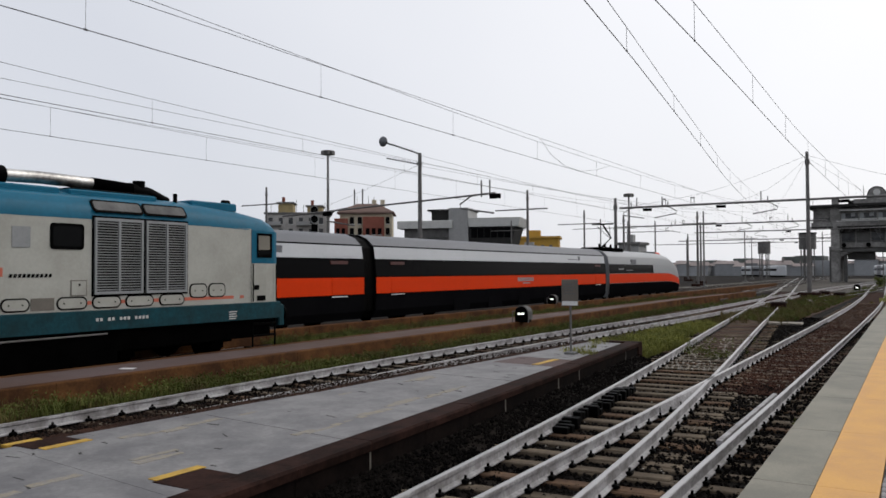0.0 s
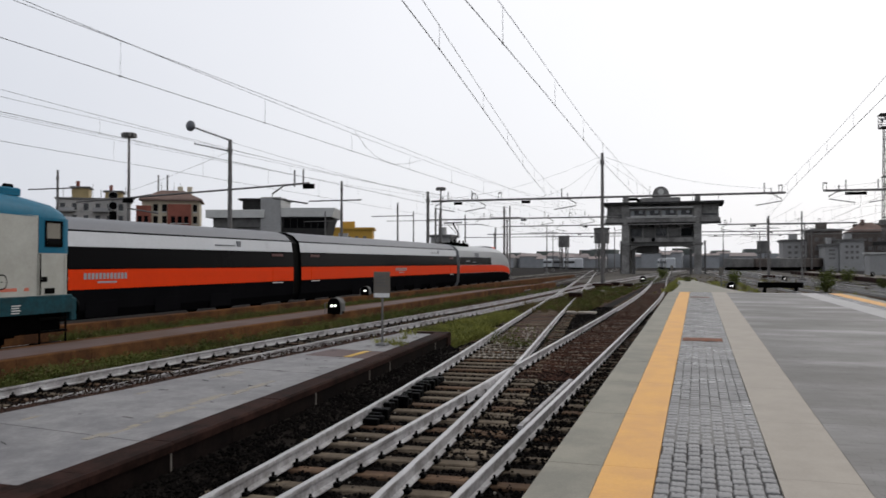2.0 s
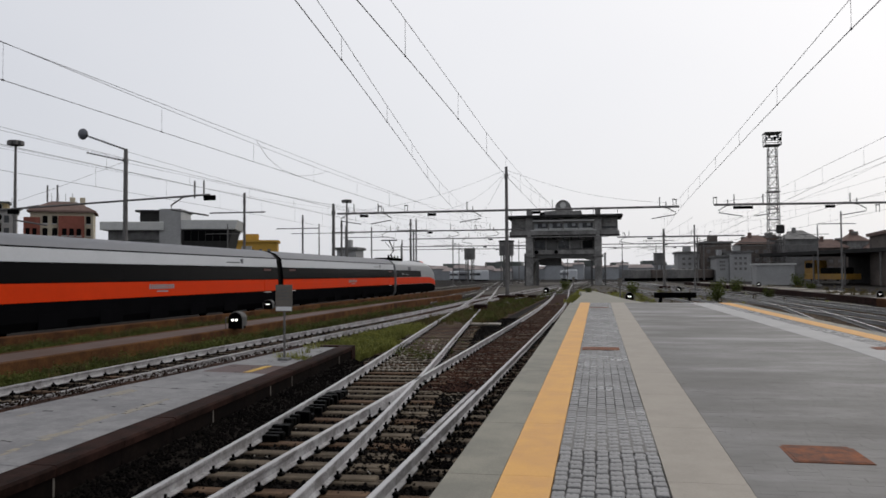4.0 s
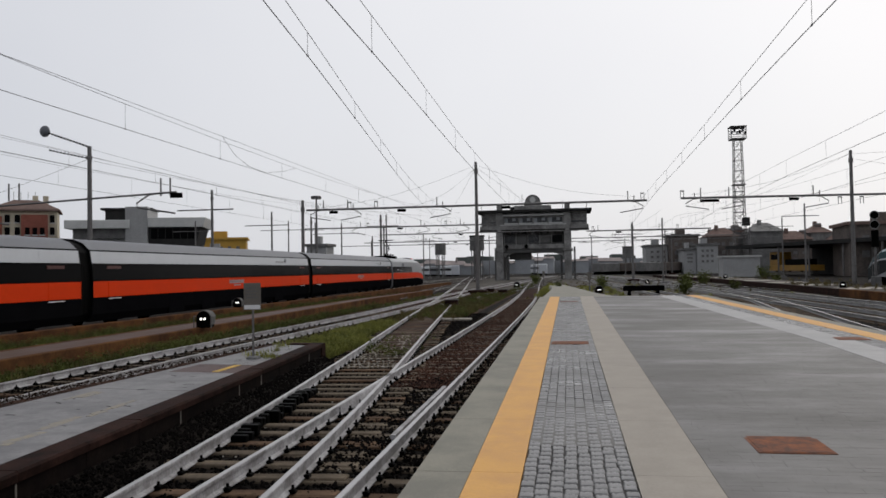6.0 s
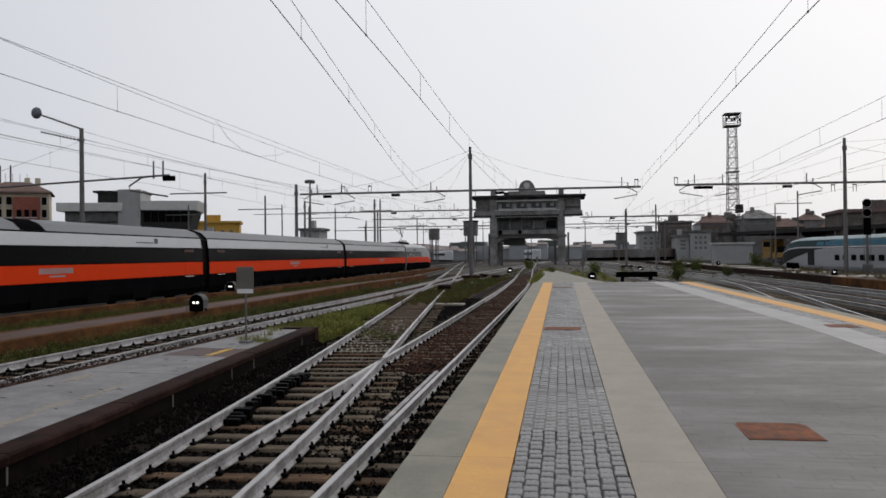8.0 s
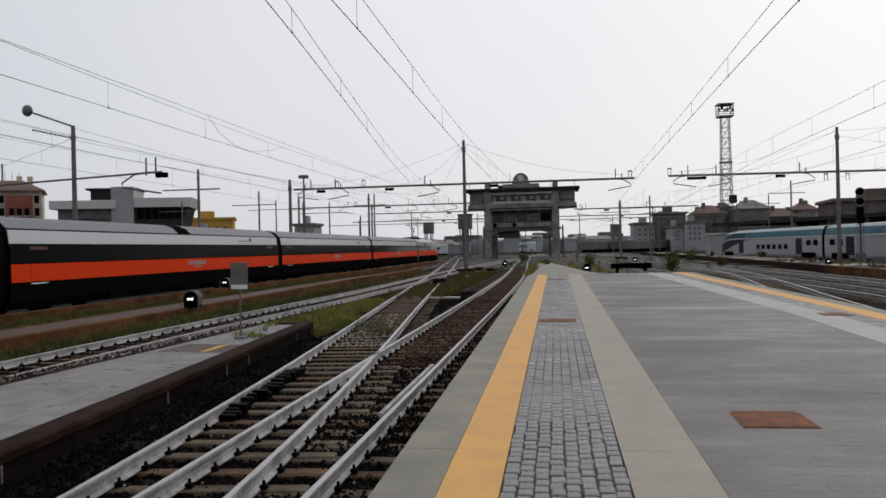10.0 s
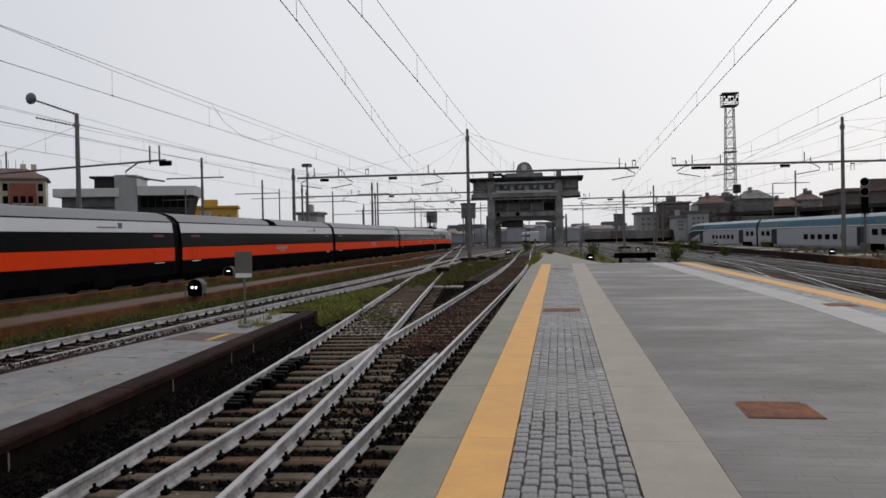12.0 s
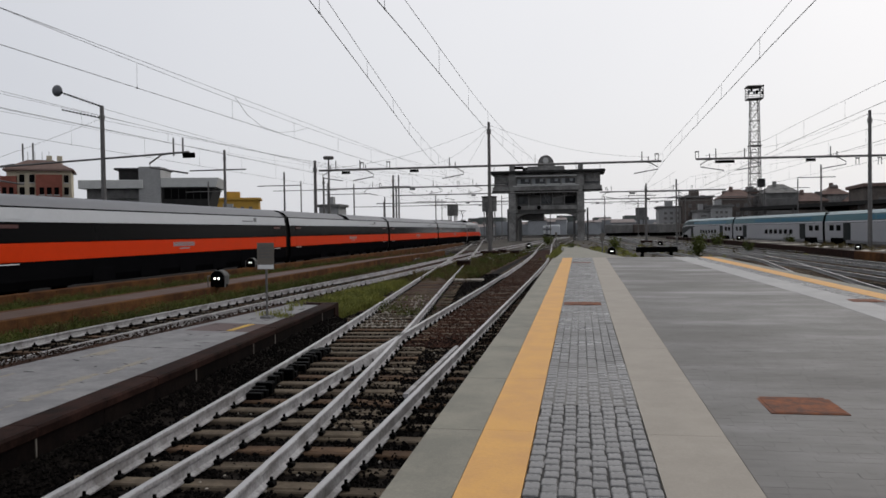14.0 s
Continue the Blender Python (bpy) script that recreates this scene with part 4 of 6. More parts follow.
            h = pill(x, s, ya, yb, za, zb, 0.02, 0.10).make("hatch", M_cream, o)
            for yy in (ya + 0.12, yb - 0.12):
                Geo().disc((x + s * 0.022, yy, (za + zb) / 2), (1, 0, 0), 0.016, 0.012, 8).make("bolt", M_black, h)
        for ya, yb in ((-5.69, -5.6), (-4.89, -4.8), (-4.05, -3.92), (-3.19, -1.66), (-1.45, -1.32)):
            Geo().box(lo(0.006), hi(0.006), ya, yb, 1.50, 1.575).make("stripe", M_loored, e, "salmon red stripe")
        wn = pill(x, s, -6.52, -5.78, 2.61, 3.13, 0.014, 0.08).make("window_frame", M_black, e)
        pill(x, s, -6.46, -5.84, 2.67, 3.07, 0.02, 0.06).make("pane", M_glass, wn)
        Geo().box(lo(0.012), hi(0.012), -7.28, -6.92, 2.63, 3.03).make("vent_plate", M_grille, e)
        d = Geo().box(lo(0.016), hi(0.016), -6.05, -5.73, 1.70, 1.98).make("small_door", M_cream, e)
        Geo().box(lo(0.012), hi(0.012), -6.07, -5.71, 1.68, 2.0).make("door_seal", M_sign, d)
        Geo().box(lo(0.02), hi(0.02), -5.9, -5.86, 1.88, 1.93).make("latch", M_black, d)
        Geo().box(lo(0.012), hi(0.012), -6.9, -6.42, 1.42, 1.66).make("socket_panel", M_sign, e)
        cw = Geo().box(lo(0.0) - (0.02 if s > 0 else -0.02) * 0, hi(0.006), -0.86, -0.30, 2.52, 3.14).make("cab_window", M_black, e)
        Geo().box(lo(0.012), hi(0.012), -0.80, -0.40, 2.60, 3.08).make("pane", M_blind, cw, "cab window with a drawn blind")
        Geo().box(lo(0.016), hi(0.016), -0.80, -0.40, 2.60, 2.72).make("lower_pane", M_glass, cw)
        rl = Geo()
        for yy, k in ((-1.02, 1.025), (-0.12, 0.985)):
            rl.tube([(x * k, yy, 1.40), (x * k, yy, 2.35)], 0.016, 6)
        rl.make("handrail", M_black, e)
        Geo().box(lo(0.01), hi(0.01), -0.95, -0.78, 1.70, 1.82).make("lock_plate", M_black, e)
        Geo().box(lo(0.01), hi(0.01), -0.85, -0.55, 1.42, 1.55).make("step_recess", M_black, e)
        t = Geo()
        for i in range(10):
            t.add([(x + s * 0.008, -7.34 + i * 0.088, 2.06), (x + s * 0.008, -7.28 + i * 0.088, 2.06), (x + s * 0.008, -7.26 + i * 0.088, 2.13), (x + s * 0.008, -7.32 + i * 0.088, 2.13)], [(0, 1, 2, 3)])
        t.make("brand_mark", M_skirt, e, "row of dark slanted bars on the flank")
        Geo().box(lo(0.006), hi(0.006), -7.75, -7.45, 2.08, 2.25).make("emblem", M_loored, e, "red and dark emblem")
        for i in range(14):
            if i not in (2, 5, 9):
                Geo().box(lo(0.021), hi(0.021), -5.5 + i * 0.095, -5.44 + i * 0.095, 1.15, 1.215).make("number_mark", M_paleslab, e, "pale bar on the frame")
        t = Geo()
        for i in range(4):
            t.box(lo(0.021), hi(0.021), -1.82, -1.6 + 0.04 * (i % 2), 1.0 + i * 0.055, 1.025 + i * 0.055)
        t.make("data_mark", M_paleslab, e, "small block of pale lines")
    Geo().tube([(0.55, -7.3, 4.07), (0.55, -6.2, 4.1), (0.55, -4.9, 4.09), (0.55, -3.8, 4.04)], 0.13, 14).make("exhaust_pipe", M_chrome, e, "scorched steel exhaust along the roof", smooth=True)
    Geo().tube([(0.55, -5.0, 4.09), (0.55, -3.8, 4.04)], 0.135, 14).make("exhaust_sleeve", M_under, e, "blackened end of the exhaust", smooth=True)
    Geo().tube([(0.55, -8.0, 3.85), (0.55, -7.4, 4.06), (0.55, -6.95, 4.08)], 0.19, 12).make("exhaust_box", M_black, e, smooth=True)
    Geo().tube([(0.55, -4.0, 4.03), (0.55, -3.5, 4.0), (0.55, -2.95, 3.84)], 0.17, 12, 0.1).make("silencer", M_black, e, smooth=True)
    Geo().tube([(0.55, -3.75, 3.9), (0.55, -3.75, 4.25)], 0.14, 12).make("stack", M_black, e, smooth=True)
    for y0, y1 in ((-8.6, -6.0), (-5.8, -3.6), (-2.6, -1.1)):
        Geo().box(-0.6, 1.0, y0, y1, 3.70, 3.885, 0.03).make("roof_hatch", M_teal, e)
    Geo().box(0.2, 0.9, -5.7, -3.7, 3.80, 3.93, 0.02).make("roof_tray", M_black, e)
    h = Geo().tube([(0.9, -1.5, 3.7), (0.9, -1.5, 3.92)], 0.04, 8)
    h.disc((0.9, -1.4, 3.9), (0, 1, 0), 0.07, 0.2, 10)
    h.make("horn", M_black, e)
    Geo().tube([(0.9, -3.0, 3.75), (0.9, -3.0, 4.0)], 0.05, 8).make("filler_cap", M_black, e)
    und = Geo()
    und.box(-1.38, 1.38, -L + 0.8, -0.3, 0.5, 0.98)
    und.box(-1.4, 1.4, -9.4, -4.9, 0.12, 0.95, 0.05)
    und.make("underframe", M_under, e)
    pipes = Geo()
    pipes.tube([(1.43, -9.0, 0.86), (1.43, -5.2, 0.88)], 0.02, 6)
    pipes.make("pipe", M_pole, e)
    bogie(e, -3.2)
    bogie(e, -L + 3.4)


build_loco()


# ---- masts, portals and wires ----
def build_mast(x, y, top, label="slim grey steel catenary mast", base=GZ, r=0.13, arm=None):
    m = thing("catenary_mast", label, "catenary mast", (x, y, base), "catenary masts")
    h = top - base
    Geo().tube([(0, 0, 0), (0, 0, h * 0.55), (0, 0, h)], r, 10, r * 0.72).make("pole", M_pole, m, smooth=True)
    Geo().tube([(0, 0, h - 0.8), (0, 0, h - 0.6)], r * 1.0, 10).make("collar", M_pole, m)
    Geo().box(-0.45, 0.45, -0.45, 0.45, -0.1, 0.28, 0.04).make("footing", M_conc, m)
    if arm:
        x0, x1, z = arm
        z -= base
        g = Geo().tube([(x0, 0, z), (x1, 0, z)], 0.06, 6)
        g.make("cross_arm", M_pole, m)
    return m


def bracket(g, x, z, s, size=1.0):
    """A curved registration arm under a beam."""
    pts = [(x, 0, z), (x + s * 0.9 * size, 0, z - 0.12), (x + s * 1.55 * size, 0, z - 0.5 * size), (x + s * 1.5 * size, 0, z - 0.72 * size), (x - s * 0.5 * size, 0, z - 1.05 * size)]
    g.tube(pts, 0.045 * size, 5)


def build_portal(y, x0, x1, z, posts, brackets, plates, stubs, low=(), turn=0, label="tubular catenary beam carried by steel masts"):
    p = thing("catenary_portal", label, "catenary portal", (0, y, 0), "catenary portals", turn=turn)
    Geo().tube([(x0, 0, z), (x1, 0, z)], 0.10, 8).make("beam", M_pole, p)
    for x, top in posts:
        m = new("post")
        m.parent = p
        m.matrix_basis = pose(x, 0, GZ)
        Geo().tube([(0, 0, 0), (0, 0, top - GZ)], 0.2, 10, 0.13).make("pole", M_pole, m, smooth=True)
        Geo().tube([(0, 0, top - GZ - 1.1), (0, 0, top - GZ - 0.7)], 0.2, 10).make("collar", M_pole, m)
        Geo().box(-0.9, 0.9, -0.5, 0.5, -0.1, 0.42, 0.06).make("footing", M_lowedge, m)
    for x, s in brackets:
        g = Geo()
        bracket(g, x, z, s)
        g.make("registration_arm", M_pole, p)
        Geo().tube([(x + s * 0.2, 0, z), (x + s * 0.2, 0, z + 0.9)], 0.05, 6).make("insulator", M_pole, p)
        Geo().tube([(x + s * 0.75, 0, z), (x + s * 0.75, 0, z + 0.45)], 0.05, 6).make("insulator", M_pole, p)
    for x in plates:
        Geo().box(x - 0.42, x + 0.42, -0.05, 0.05, z - 0.40, z - 0.14).make("counter_plate", M_black, p, "dark oblong number plate")
    for x, u in [(x, 0.05) for x in stubs] + [(x, -0.8) for x in low]:
        g = Geo()
        g.tube([(x - 0.14, 0, z + u + 0.65), (x - 0.14, 0, z + u)], 0.03, 5)
        g.tube([(x + 0.14, 0, z + u + 0.65), (x + 0.14, 0, z + u)], 0.03, 5)
        g.tube([(x - 0.18, 0, z + u + 0.6), (x + 0.18, 0, z + u + 0.6)], 0.06, 5)
        g.make("hanger", M_pole, p)
    return p


build_portal(74, -24.9, 7.2, 7.62, ((-25.3, 8.6), (-8.35, 11.7)), [(-23.0, -1), (-21.0, 1), (-12.3, 1), (5.3, 1)], (-22.2, -15.5, -5.6, ), (-20.6, -18.0, 6.8))
build_portal(73.2, 10.25, 34.0, 7.72, ((25.25, 11.7), ), [(12.2, -1), (14.3, 1), (21.7, 1)], (12.35, 13.2, 20.2), (10.35, ), (24.2, 26.1), 5.5)
build_portal(118, -40, -11, 8.3, ((-39, 10.2), (-28, 10.2)), [(-31, -1), (-22, 1), (-16, 1)], (-25, ), (-30, -18))
build_portal(150, -36, 2, 8.6, ((-35, 10.5), ), [(-24, -1), (-14, 1), (-4, 1)], (-20, -8), (-28, -10))
build_portal(128, 3, 22, 7.4, ((10.1, 8.6), ), [(5, -1), (14, 1)], (8, ), (4, 17))
build_portal(185, -48, 40, 8.4, ((-46, 10), (40, 10)), [(-30, 1), (-12, 1), (10, 1), (24, 1)], (-26, 15), (-33, 5))
build_portal(240, -70, 60, 9.5, ((-60, 11), (-20, 11), (30, 11)), [(-42, 1), (-10, 1), (15, 1)], (-30, 5, 22), (-36, 12))
for x, y, top in ((-28.3, 60.5, 8.4), (-25.3, 110, 9.6), (-34.8, 90.5, 8.9), (-34.9, 120.5, 9.2), (12.6, 110, 8.1), (30.7, 110, 9.5), (10.3, 132, 8.5), (-47, 130, 10.5), (-52, 160, 12), (38, 150, 10), (20, 170, 9.5),
                  (-20, 205, 10.5), (-8, 215, 9.0), (6, 205, 9.6), (16, 230, 10.2), (-40, 230, 11.0), (-30, 165, 9.5), (-58, 118, 10.0), (-52.5, 55, 9.6)):
    w = random.uniform(2.5, 5)
    build_mast(x, y, top, arm=(-w, w * 0.6, top - 1.6))

# mast with a tensioning arm and its round weight
def build_tension_mast():
    y, x = 44.0, -28.4
    m = build_mast(x, y, 9.45, "tall grey mast with a cross arm and insulated stay", r=0.17)
    z = 6.5 - GZ
    Geo().tube([(-12, 0, z - 0.75), (5.6, 0, z)], 0.06, 8).make("cross_arm", M_pole, m)
    for bx, bz in ((4.9, z), (-6.0, z - 0.4)):
        g = Geo()
        bracket(g, bx, bz, -1, 1.2)
        g.make("registration_arm", M_pole, m)
    for bx in (5.2, 4.6, -4.7, -5.4):
        Geo().tube([(bx, 0, z - 0.2), (bx, 0, z + 0.85)], 0.05, 6).make("insulator", M_pole, m)
    Geo().box(5.2, 5.95, -0.05, 0.05, z - 0.35, z - 0.05).make("counter_plate", M_black, m)
    Geo().box(-8.2, -7.4, -0.05, 0.05, z - 0.9, z - 0.6).make("counter_plate", M_black, m)
    s = Geo()
    a, b = Vector((0, 0, 9.4 - GZ)), Vector((-2.65, 0, 10.35 - GZ))
    for k in range(14):
        q = a.lerp(b, k / 13)
        s.disc(q, b - a, 0.07, 0.07, 8)
    s.tube([a, b], 0.02, 5)
    a, b = Vector((0, 0, 8.7 - GZ)), Vector((-2.6, 0, 9.3 - GZ))
    for k in range(12):
        s.disc(a.lerp(b, k / 11), b - a, 0.06, 0.07, 8)
    s.tube([a, b], 0.02, 5)
    s.make("insulator_string", M_black, m)
    w = Geo()
    for i in range(7):
        t = math.pi * i / 6
        w.v += [(-2.95 + 0.34 * math.sin(t) * math.cos(u), 0.34 * math.sin(t) * math.sin(u) * 0.6, 10.48 - GZ + 0.36 * math.cos(t)) for u in (2 * math.pi * j / 12 for j in range(12))]
    for i in range(6):
        for j in range(12):
            a, b = i * 12 + j, i * 12 + (j + 1) % 12
            w.f.append((a, b, b + 12, a + 12))
    w.make("warning_ball", M_roof, m, "grey warning ball on the stay", smooth=True)


build_tension_mast()


def build_wire(name, pts, r, label, group="overhead wires"):
    g = Geo()
    g.tube(pts, r, 5)
    return tagged(g.make(name, M_wire), label, "overhead wire", group)


def span(keys, y0, y1, z, n=24):
    return [(x, y, z(y)) for x, y in curve_pts(keys, y0, y1, (y1 - y0) / n)]


def catenary(keys, y0, y1, zc, sag_y, high, low, half, r=0.008, rm=0.006, label="contact wire with its messenger and droppers"):
    """A contact wire, its sagging messenger and the droppers between them."""
    e = thing("catenary_wire", label, "overhead wire", group="overhead wires")
    mz = lambda y: low + (high - low) * min(1.0, abs(((y - sag_y + half) % (2 * half)) - half) / half) ** 2
    c = span(keys, y0, y1, lambda y: zc)
    Geo().tube(c, r, 5).make("contact_wire", M_wire, e)
    m = span(keys, y0, y1, mz, 48)
    Geo().tube(m, rm, 5).make("messenger", M_wire, e)
    y = y0 + 3.0
    while y < y1 - 1:
        x = curve_pts(keys, y, y + 0.1, 0.1)[0][0]
        d = Geo().tube([(x, y, zc), (x, y, mz(y))], r * 0.5, 4)
        d.box(x - 0.01, x + 0.01, y - 0.03, y + 0.03, zc - 0.015, zc + 0.015)
        d.make("dropper", M_wire, e)
        y += 5.4
    return e


catenary([(-20, -10.68), (30, -10.66), (60, -10.3), (110, -9)], -12, 74, 5.2, 28, 7.2, 5.76, 50)
catenary([(-20, -2.3), (6, -3.46), (11, -3.96), (15, -4.5), (23, -5.46), (31, -6.5), (45, -8.0), (74, -11)], -12, 74, 5.2, 18, 7.3, 5.58, 56)
catenary([(-20, -2.98), (15, -3.1), (26, -3.3), (52, -3.2), (74, -3.6)], -12, 74, 5.2, 15, 7.3, 5.80, 60)
catenary([(-20, LOCO_X - 0.1), (80, LOCO_X + 0.4)], -12, 74, 5.2, 28, 7.2, 5.62, 50)
catenary([(-20, FAST_X), (80, FAST_X), (160, FAST_X - 0.3)], -12, 150, 5.25, 20, 7.2, 6.0, 50)
catenary([(-20, 3.5), (14, 3.7), (41, 4.3), (74, 5.6)], -12, 74, 5.2, 24, 6.9, 5.6, 54)
catenary([(-20, 8.6), (33, 8.8), (74.5, 10.6)], -12, 74.5, 5.2, 24, 7.0, 5.8, 50)
catenary([(-20, 13), (40, 13), (74, 12.6)], -12, 74.5, 5.3, 24, 7.0, 5.9, 50)
catenary([(-20, 17), (40, 17), (74, 16)], -12, 74.5, 5.3, 24, 7.0, 5.9, 50)
for keys in ([(74, -11), (118, -15)], [(74, -3.6), (185, -6)], [(74, 8.4), (128, 6)], [(74, 16), (185, 12)], [(74, 12.6), (185, 8)], [(74, -16), (150, -24)]):
    catenary(keys, keys[0][0], keys[1][0], 5.4, (keys[0][0] + keys[1][0]) / 2, 7.2, 6.2, 40, 0.012, 0.009)
# stays that fan out from the tall posts
for a, b in (((-8.35, 74, 11.4), (-24, 76, 8.0)), ((-8.35, 74, 11.3), (-16, 100, 7.8)), ((-8.35, 74, 11.4), (6.0, 74, 8.0)), ((-8.35, 74, 11.2), (0, 120, 9)),
             ((-8.35, 74, 11.2), (-14.5, 74, 7.7)), ((24.8, 74.5, 11.3), (11, 74, 8.0)), ((24.8, 74.5, 11.3), (15, 110, 8.0)), ((24.8, 74.5, 11.2), (34, 40, 9.5)), ((24.8, 74.5, 10.8), (38, 60, 7.5)),
             ((-28.4, 44, 9.3), (-22, 100, 8.5)), ((-28.4, 44, 8.7), (-60, 60, 6.5)), ((-28.4, 44, 8.6), (-12, 90, 7.5))):
    a, b = Vector(a), Vector(b)
    build_wire("stay_wire", [a.lerp(b, k / 8) - Vector((0, 0, 0.7 * math.sin(math.pi * k / 8))) for k in range(9)], 0.010, "thin sagging stay wire from a mast", "stay wires")
for x, z0, z1 in ((-24.5, 7.6, 8.1), (-30, 8.2, 8.6), (-13.3, 6.9, 7.2)):
    build_wire("feeder_wire", [(x, y, z0 + (z1 - z0) * y / 90) for y in range(-10, 121, 10)], 0.008, "long feeder wire beside the tracks", "feeder wires")
build_wire("loop_wire", [(-10.66, 23.6, 5.9), (-10.66, 24.5, 5.48), (-10.66, 25.7, 5.24), (-10.66, 27.2, 5.21), (-10.66, 28.9, 5.46), (-10.66, 30.5, 5.8)], 0.006, "slack loop linking contact wire and messenger", "stay wires")


# ---- signal cabin spanning the tracks ----
def build_cabin():
    Y = 165.0
    e = thing("signal_cabin", "large weathered concrete signal cabin bridging the tracks", "signal box", (0, Y, 0))
    x0, x1 = -18.3, 4.7
    X = lambda f: x0 + (x1 - x0) * f
    D = 9.0
    for a, b in ((0.16, 0.226), (0.766, 0.83)):
        p = Geo().box(X(a), X(b), -0.7, D, GZ - 0.02, 13.3, 0.08).make("pier", M_cabin, e)
        Geo().box(X(a) + 0.2, X(b) - 0.2, -0.2, 1.4, 13.8, 15.0, 0.05).make("pier_cap", M_cabin, p)
        Geo().box(X(a) - 0.3, X(b) + 0.3, -0.95, D, 5.2, 5.6).make("impost", M_cabin, p)
    for a, b in ((0.245, 0.27), (0.73, 0.75), (0.14, 0.155), (0.85, 0.865)):
        Geo().box(X(a), X(b), 1.0, 2.2, GZ, 6.0).make("inner_column", M_soffit, e)
    Geo().box(X(-0.012), X(1.012), -1.6, D + 0.9, 13.3, 13.75, 0.05).make("cornice", M_concd, e, "dark overhanging roof slab")
    Geo().box(X(0.226), X(0.766), 0.4, D, 9.2, 13.3).make("upper_storey", M_cabin, e)
    for a, b in ((0.03, 0.16), (0.83, 0.97)):
        w = Geo().box(X(a), X(b), 0.2, D, 9.7, 13.3).make("wing", M_cabin, e)
        Geo().box(X(a) + 0.1, X(b) - 0.1, 0.08, 0.22, 11.0, 11.35).make("strip_window", M_cabglass, w)
        Geo().box(X(a) - 0.3, X(b) + 0.3, -0.7, 0.2, 9.7, 10.5, 0.03).make("balcony_front", M_cabin, w)
        # the shade below the wing is put in by this slab's near-black colour
        Geo().box(X(a) - 0.4, X(b) + 0.4, -0.8, 0.3, 9.35, 9.7).make("balcony_slab", M_concd, w)
    # glazed gallery of four bays with pale sills, then the projecting parapet
    for i in range(4):
        f0 = 0.237 + i * 0.132
        f1 = f0 + 0.122
        w = Geo().box(X(f0), X(f1), 0.25, 0.42, 11.1, 12.1).make("window", M_cabglass, e)
        Geo().box(X(f0) - 0.05, X(f1) + 0.05, 0.0, 0.4, 10.85, 11.08).make("sill", M_paleslab, w)
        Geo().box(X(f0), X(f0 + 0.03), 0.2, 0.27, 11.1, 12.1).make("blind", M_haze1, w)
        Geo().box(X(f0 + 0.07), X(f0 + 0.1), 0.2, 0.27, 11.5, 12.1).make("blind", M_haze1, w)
    for i in range(5):
        f = 0.226 + i * 0.132
        Geo().box(X(f), X(f + 0.01), -0.1, 0.4, 10.6, 13.3).make("mullion_pier", M_cabin, e)
    Geo().box(X(0.226), X(0.766), -0.6, 0.4, 12.5, 12.8).make("string_course", M_paleslab, e)
    Geo().box(X(0.21), X(0.78), -1.1, 0.4, 9.7, 10.55, 0.04).make("parapet", M_cabin, e)
    Geo().box(X(0.205), X(0.785), -1.25, 0.4, 10.55, 10.7).make("parapet_cap", M_paleslab, e)
    # near-black colour puts the shade under the storey into soffit and corbels
    Geo().box(X(0.21), X(0.78), -0.9, D, 9.2, 9.7).make("soffit", M_concd, e)
    for i in range(9):
        f = 0.235 + i * 0.064
        Geo().box(X(f), X(f) + 0.35, -1.0, 0.4, 8.75, 9.2).make("corbel", M_concd, e)
    Geo().box(X(0.226), X(0.766), 0.9, D, 6.4, 9.2).make("lower_storey", M_soffit, e)
    for i in range(5):
        f = 0.236 + i * 0.106
        Geo().box(X(f), X(f + 0.09), 0.75, 0.92, 7.0, 8.5).make("lower_pane", (M_cabglass, M_soffit, M_cabglass, M_conc, M_glass)[i], e)
        Geo().box(X(f - 0.008), X(f), 0.5, 0.92, 6.5, 9.0).make("lower_pier", M_cabin, e)
    Geo().box(X(0.226), X(0.766), -0.3, 0.9, 5.75, 6.6, 0.04).make("lower_parapet", M_cabin, e)
    Geo().box(X(0.226), X(0.766), 0.1, D, 4.95, 5.75).make("girder", M_soffit, e)
    for s, a in ((1, 0.226), (-1, 0.766)):
        pts = [(X(a), 5.0)] + [(X(a) + s * 3.4 * (1 - math.cos(t)), 5.0 - 1.5 * (1 - math.sin(t))) for t in (math.pi / 2 * i / 6 for i in range(7))][::-1]
        Geo().loft([[(x, y, z) for x, z in pts] for y in (0.3, D - 0.5)]).make("haunch", M_cabin, e)
    Geo().box(X(0.27), X(0.46), 2.5, D, 3.6, 4.9).make("hung_gallery", M_soffit, e)
    # parapet with central gable and dome
    Geo().box(X(0.33), X(0.655), -0.8, D - 1, 13.75, 14.6, 0.05).make("attic_base", M_cabin, e)
    Geo().box(X(0.42), X(0.57), -0.6, D - 2, 14.6, 15.3, 0.05).make("attic", M_cabin, e)
    cx, cz, R = X(0.495), 15.2, 1.4
    Geo().loft([[(cx + R * math.cos(t), y, cz + R * 1.05 * math.sin(t)) for t in (math.pi * i / 14 for i in range(15))] for y in (-0.5, 4.0)]).make("dome_gable", M_cabin, e)
    Geo().loft([[(cx + R * 1.13 * math.cos(t), y, cz + R * 1.18 * math.sin(t)) for t in (math.pi * i / 14 for i in range(15))] for y in (-0.45, -0.3)]).make("dome_rim", M_concd, e)
    Geo().disc((cx, -0.65, cz + 0.55), (0, 1, 0), 0.6, 0.12, 18).make("roundel", M_paleslab, e)
    Geo().box(X(0.29), X(0.355), -0.7, 0.5, 13.75, 14.4).make("roof_box", M_black, e)
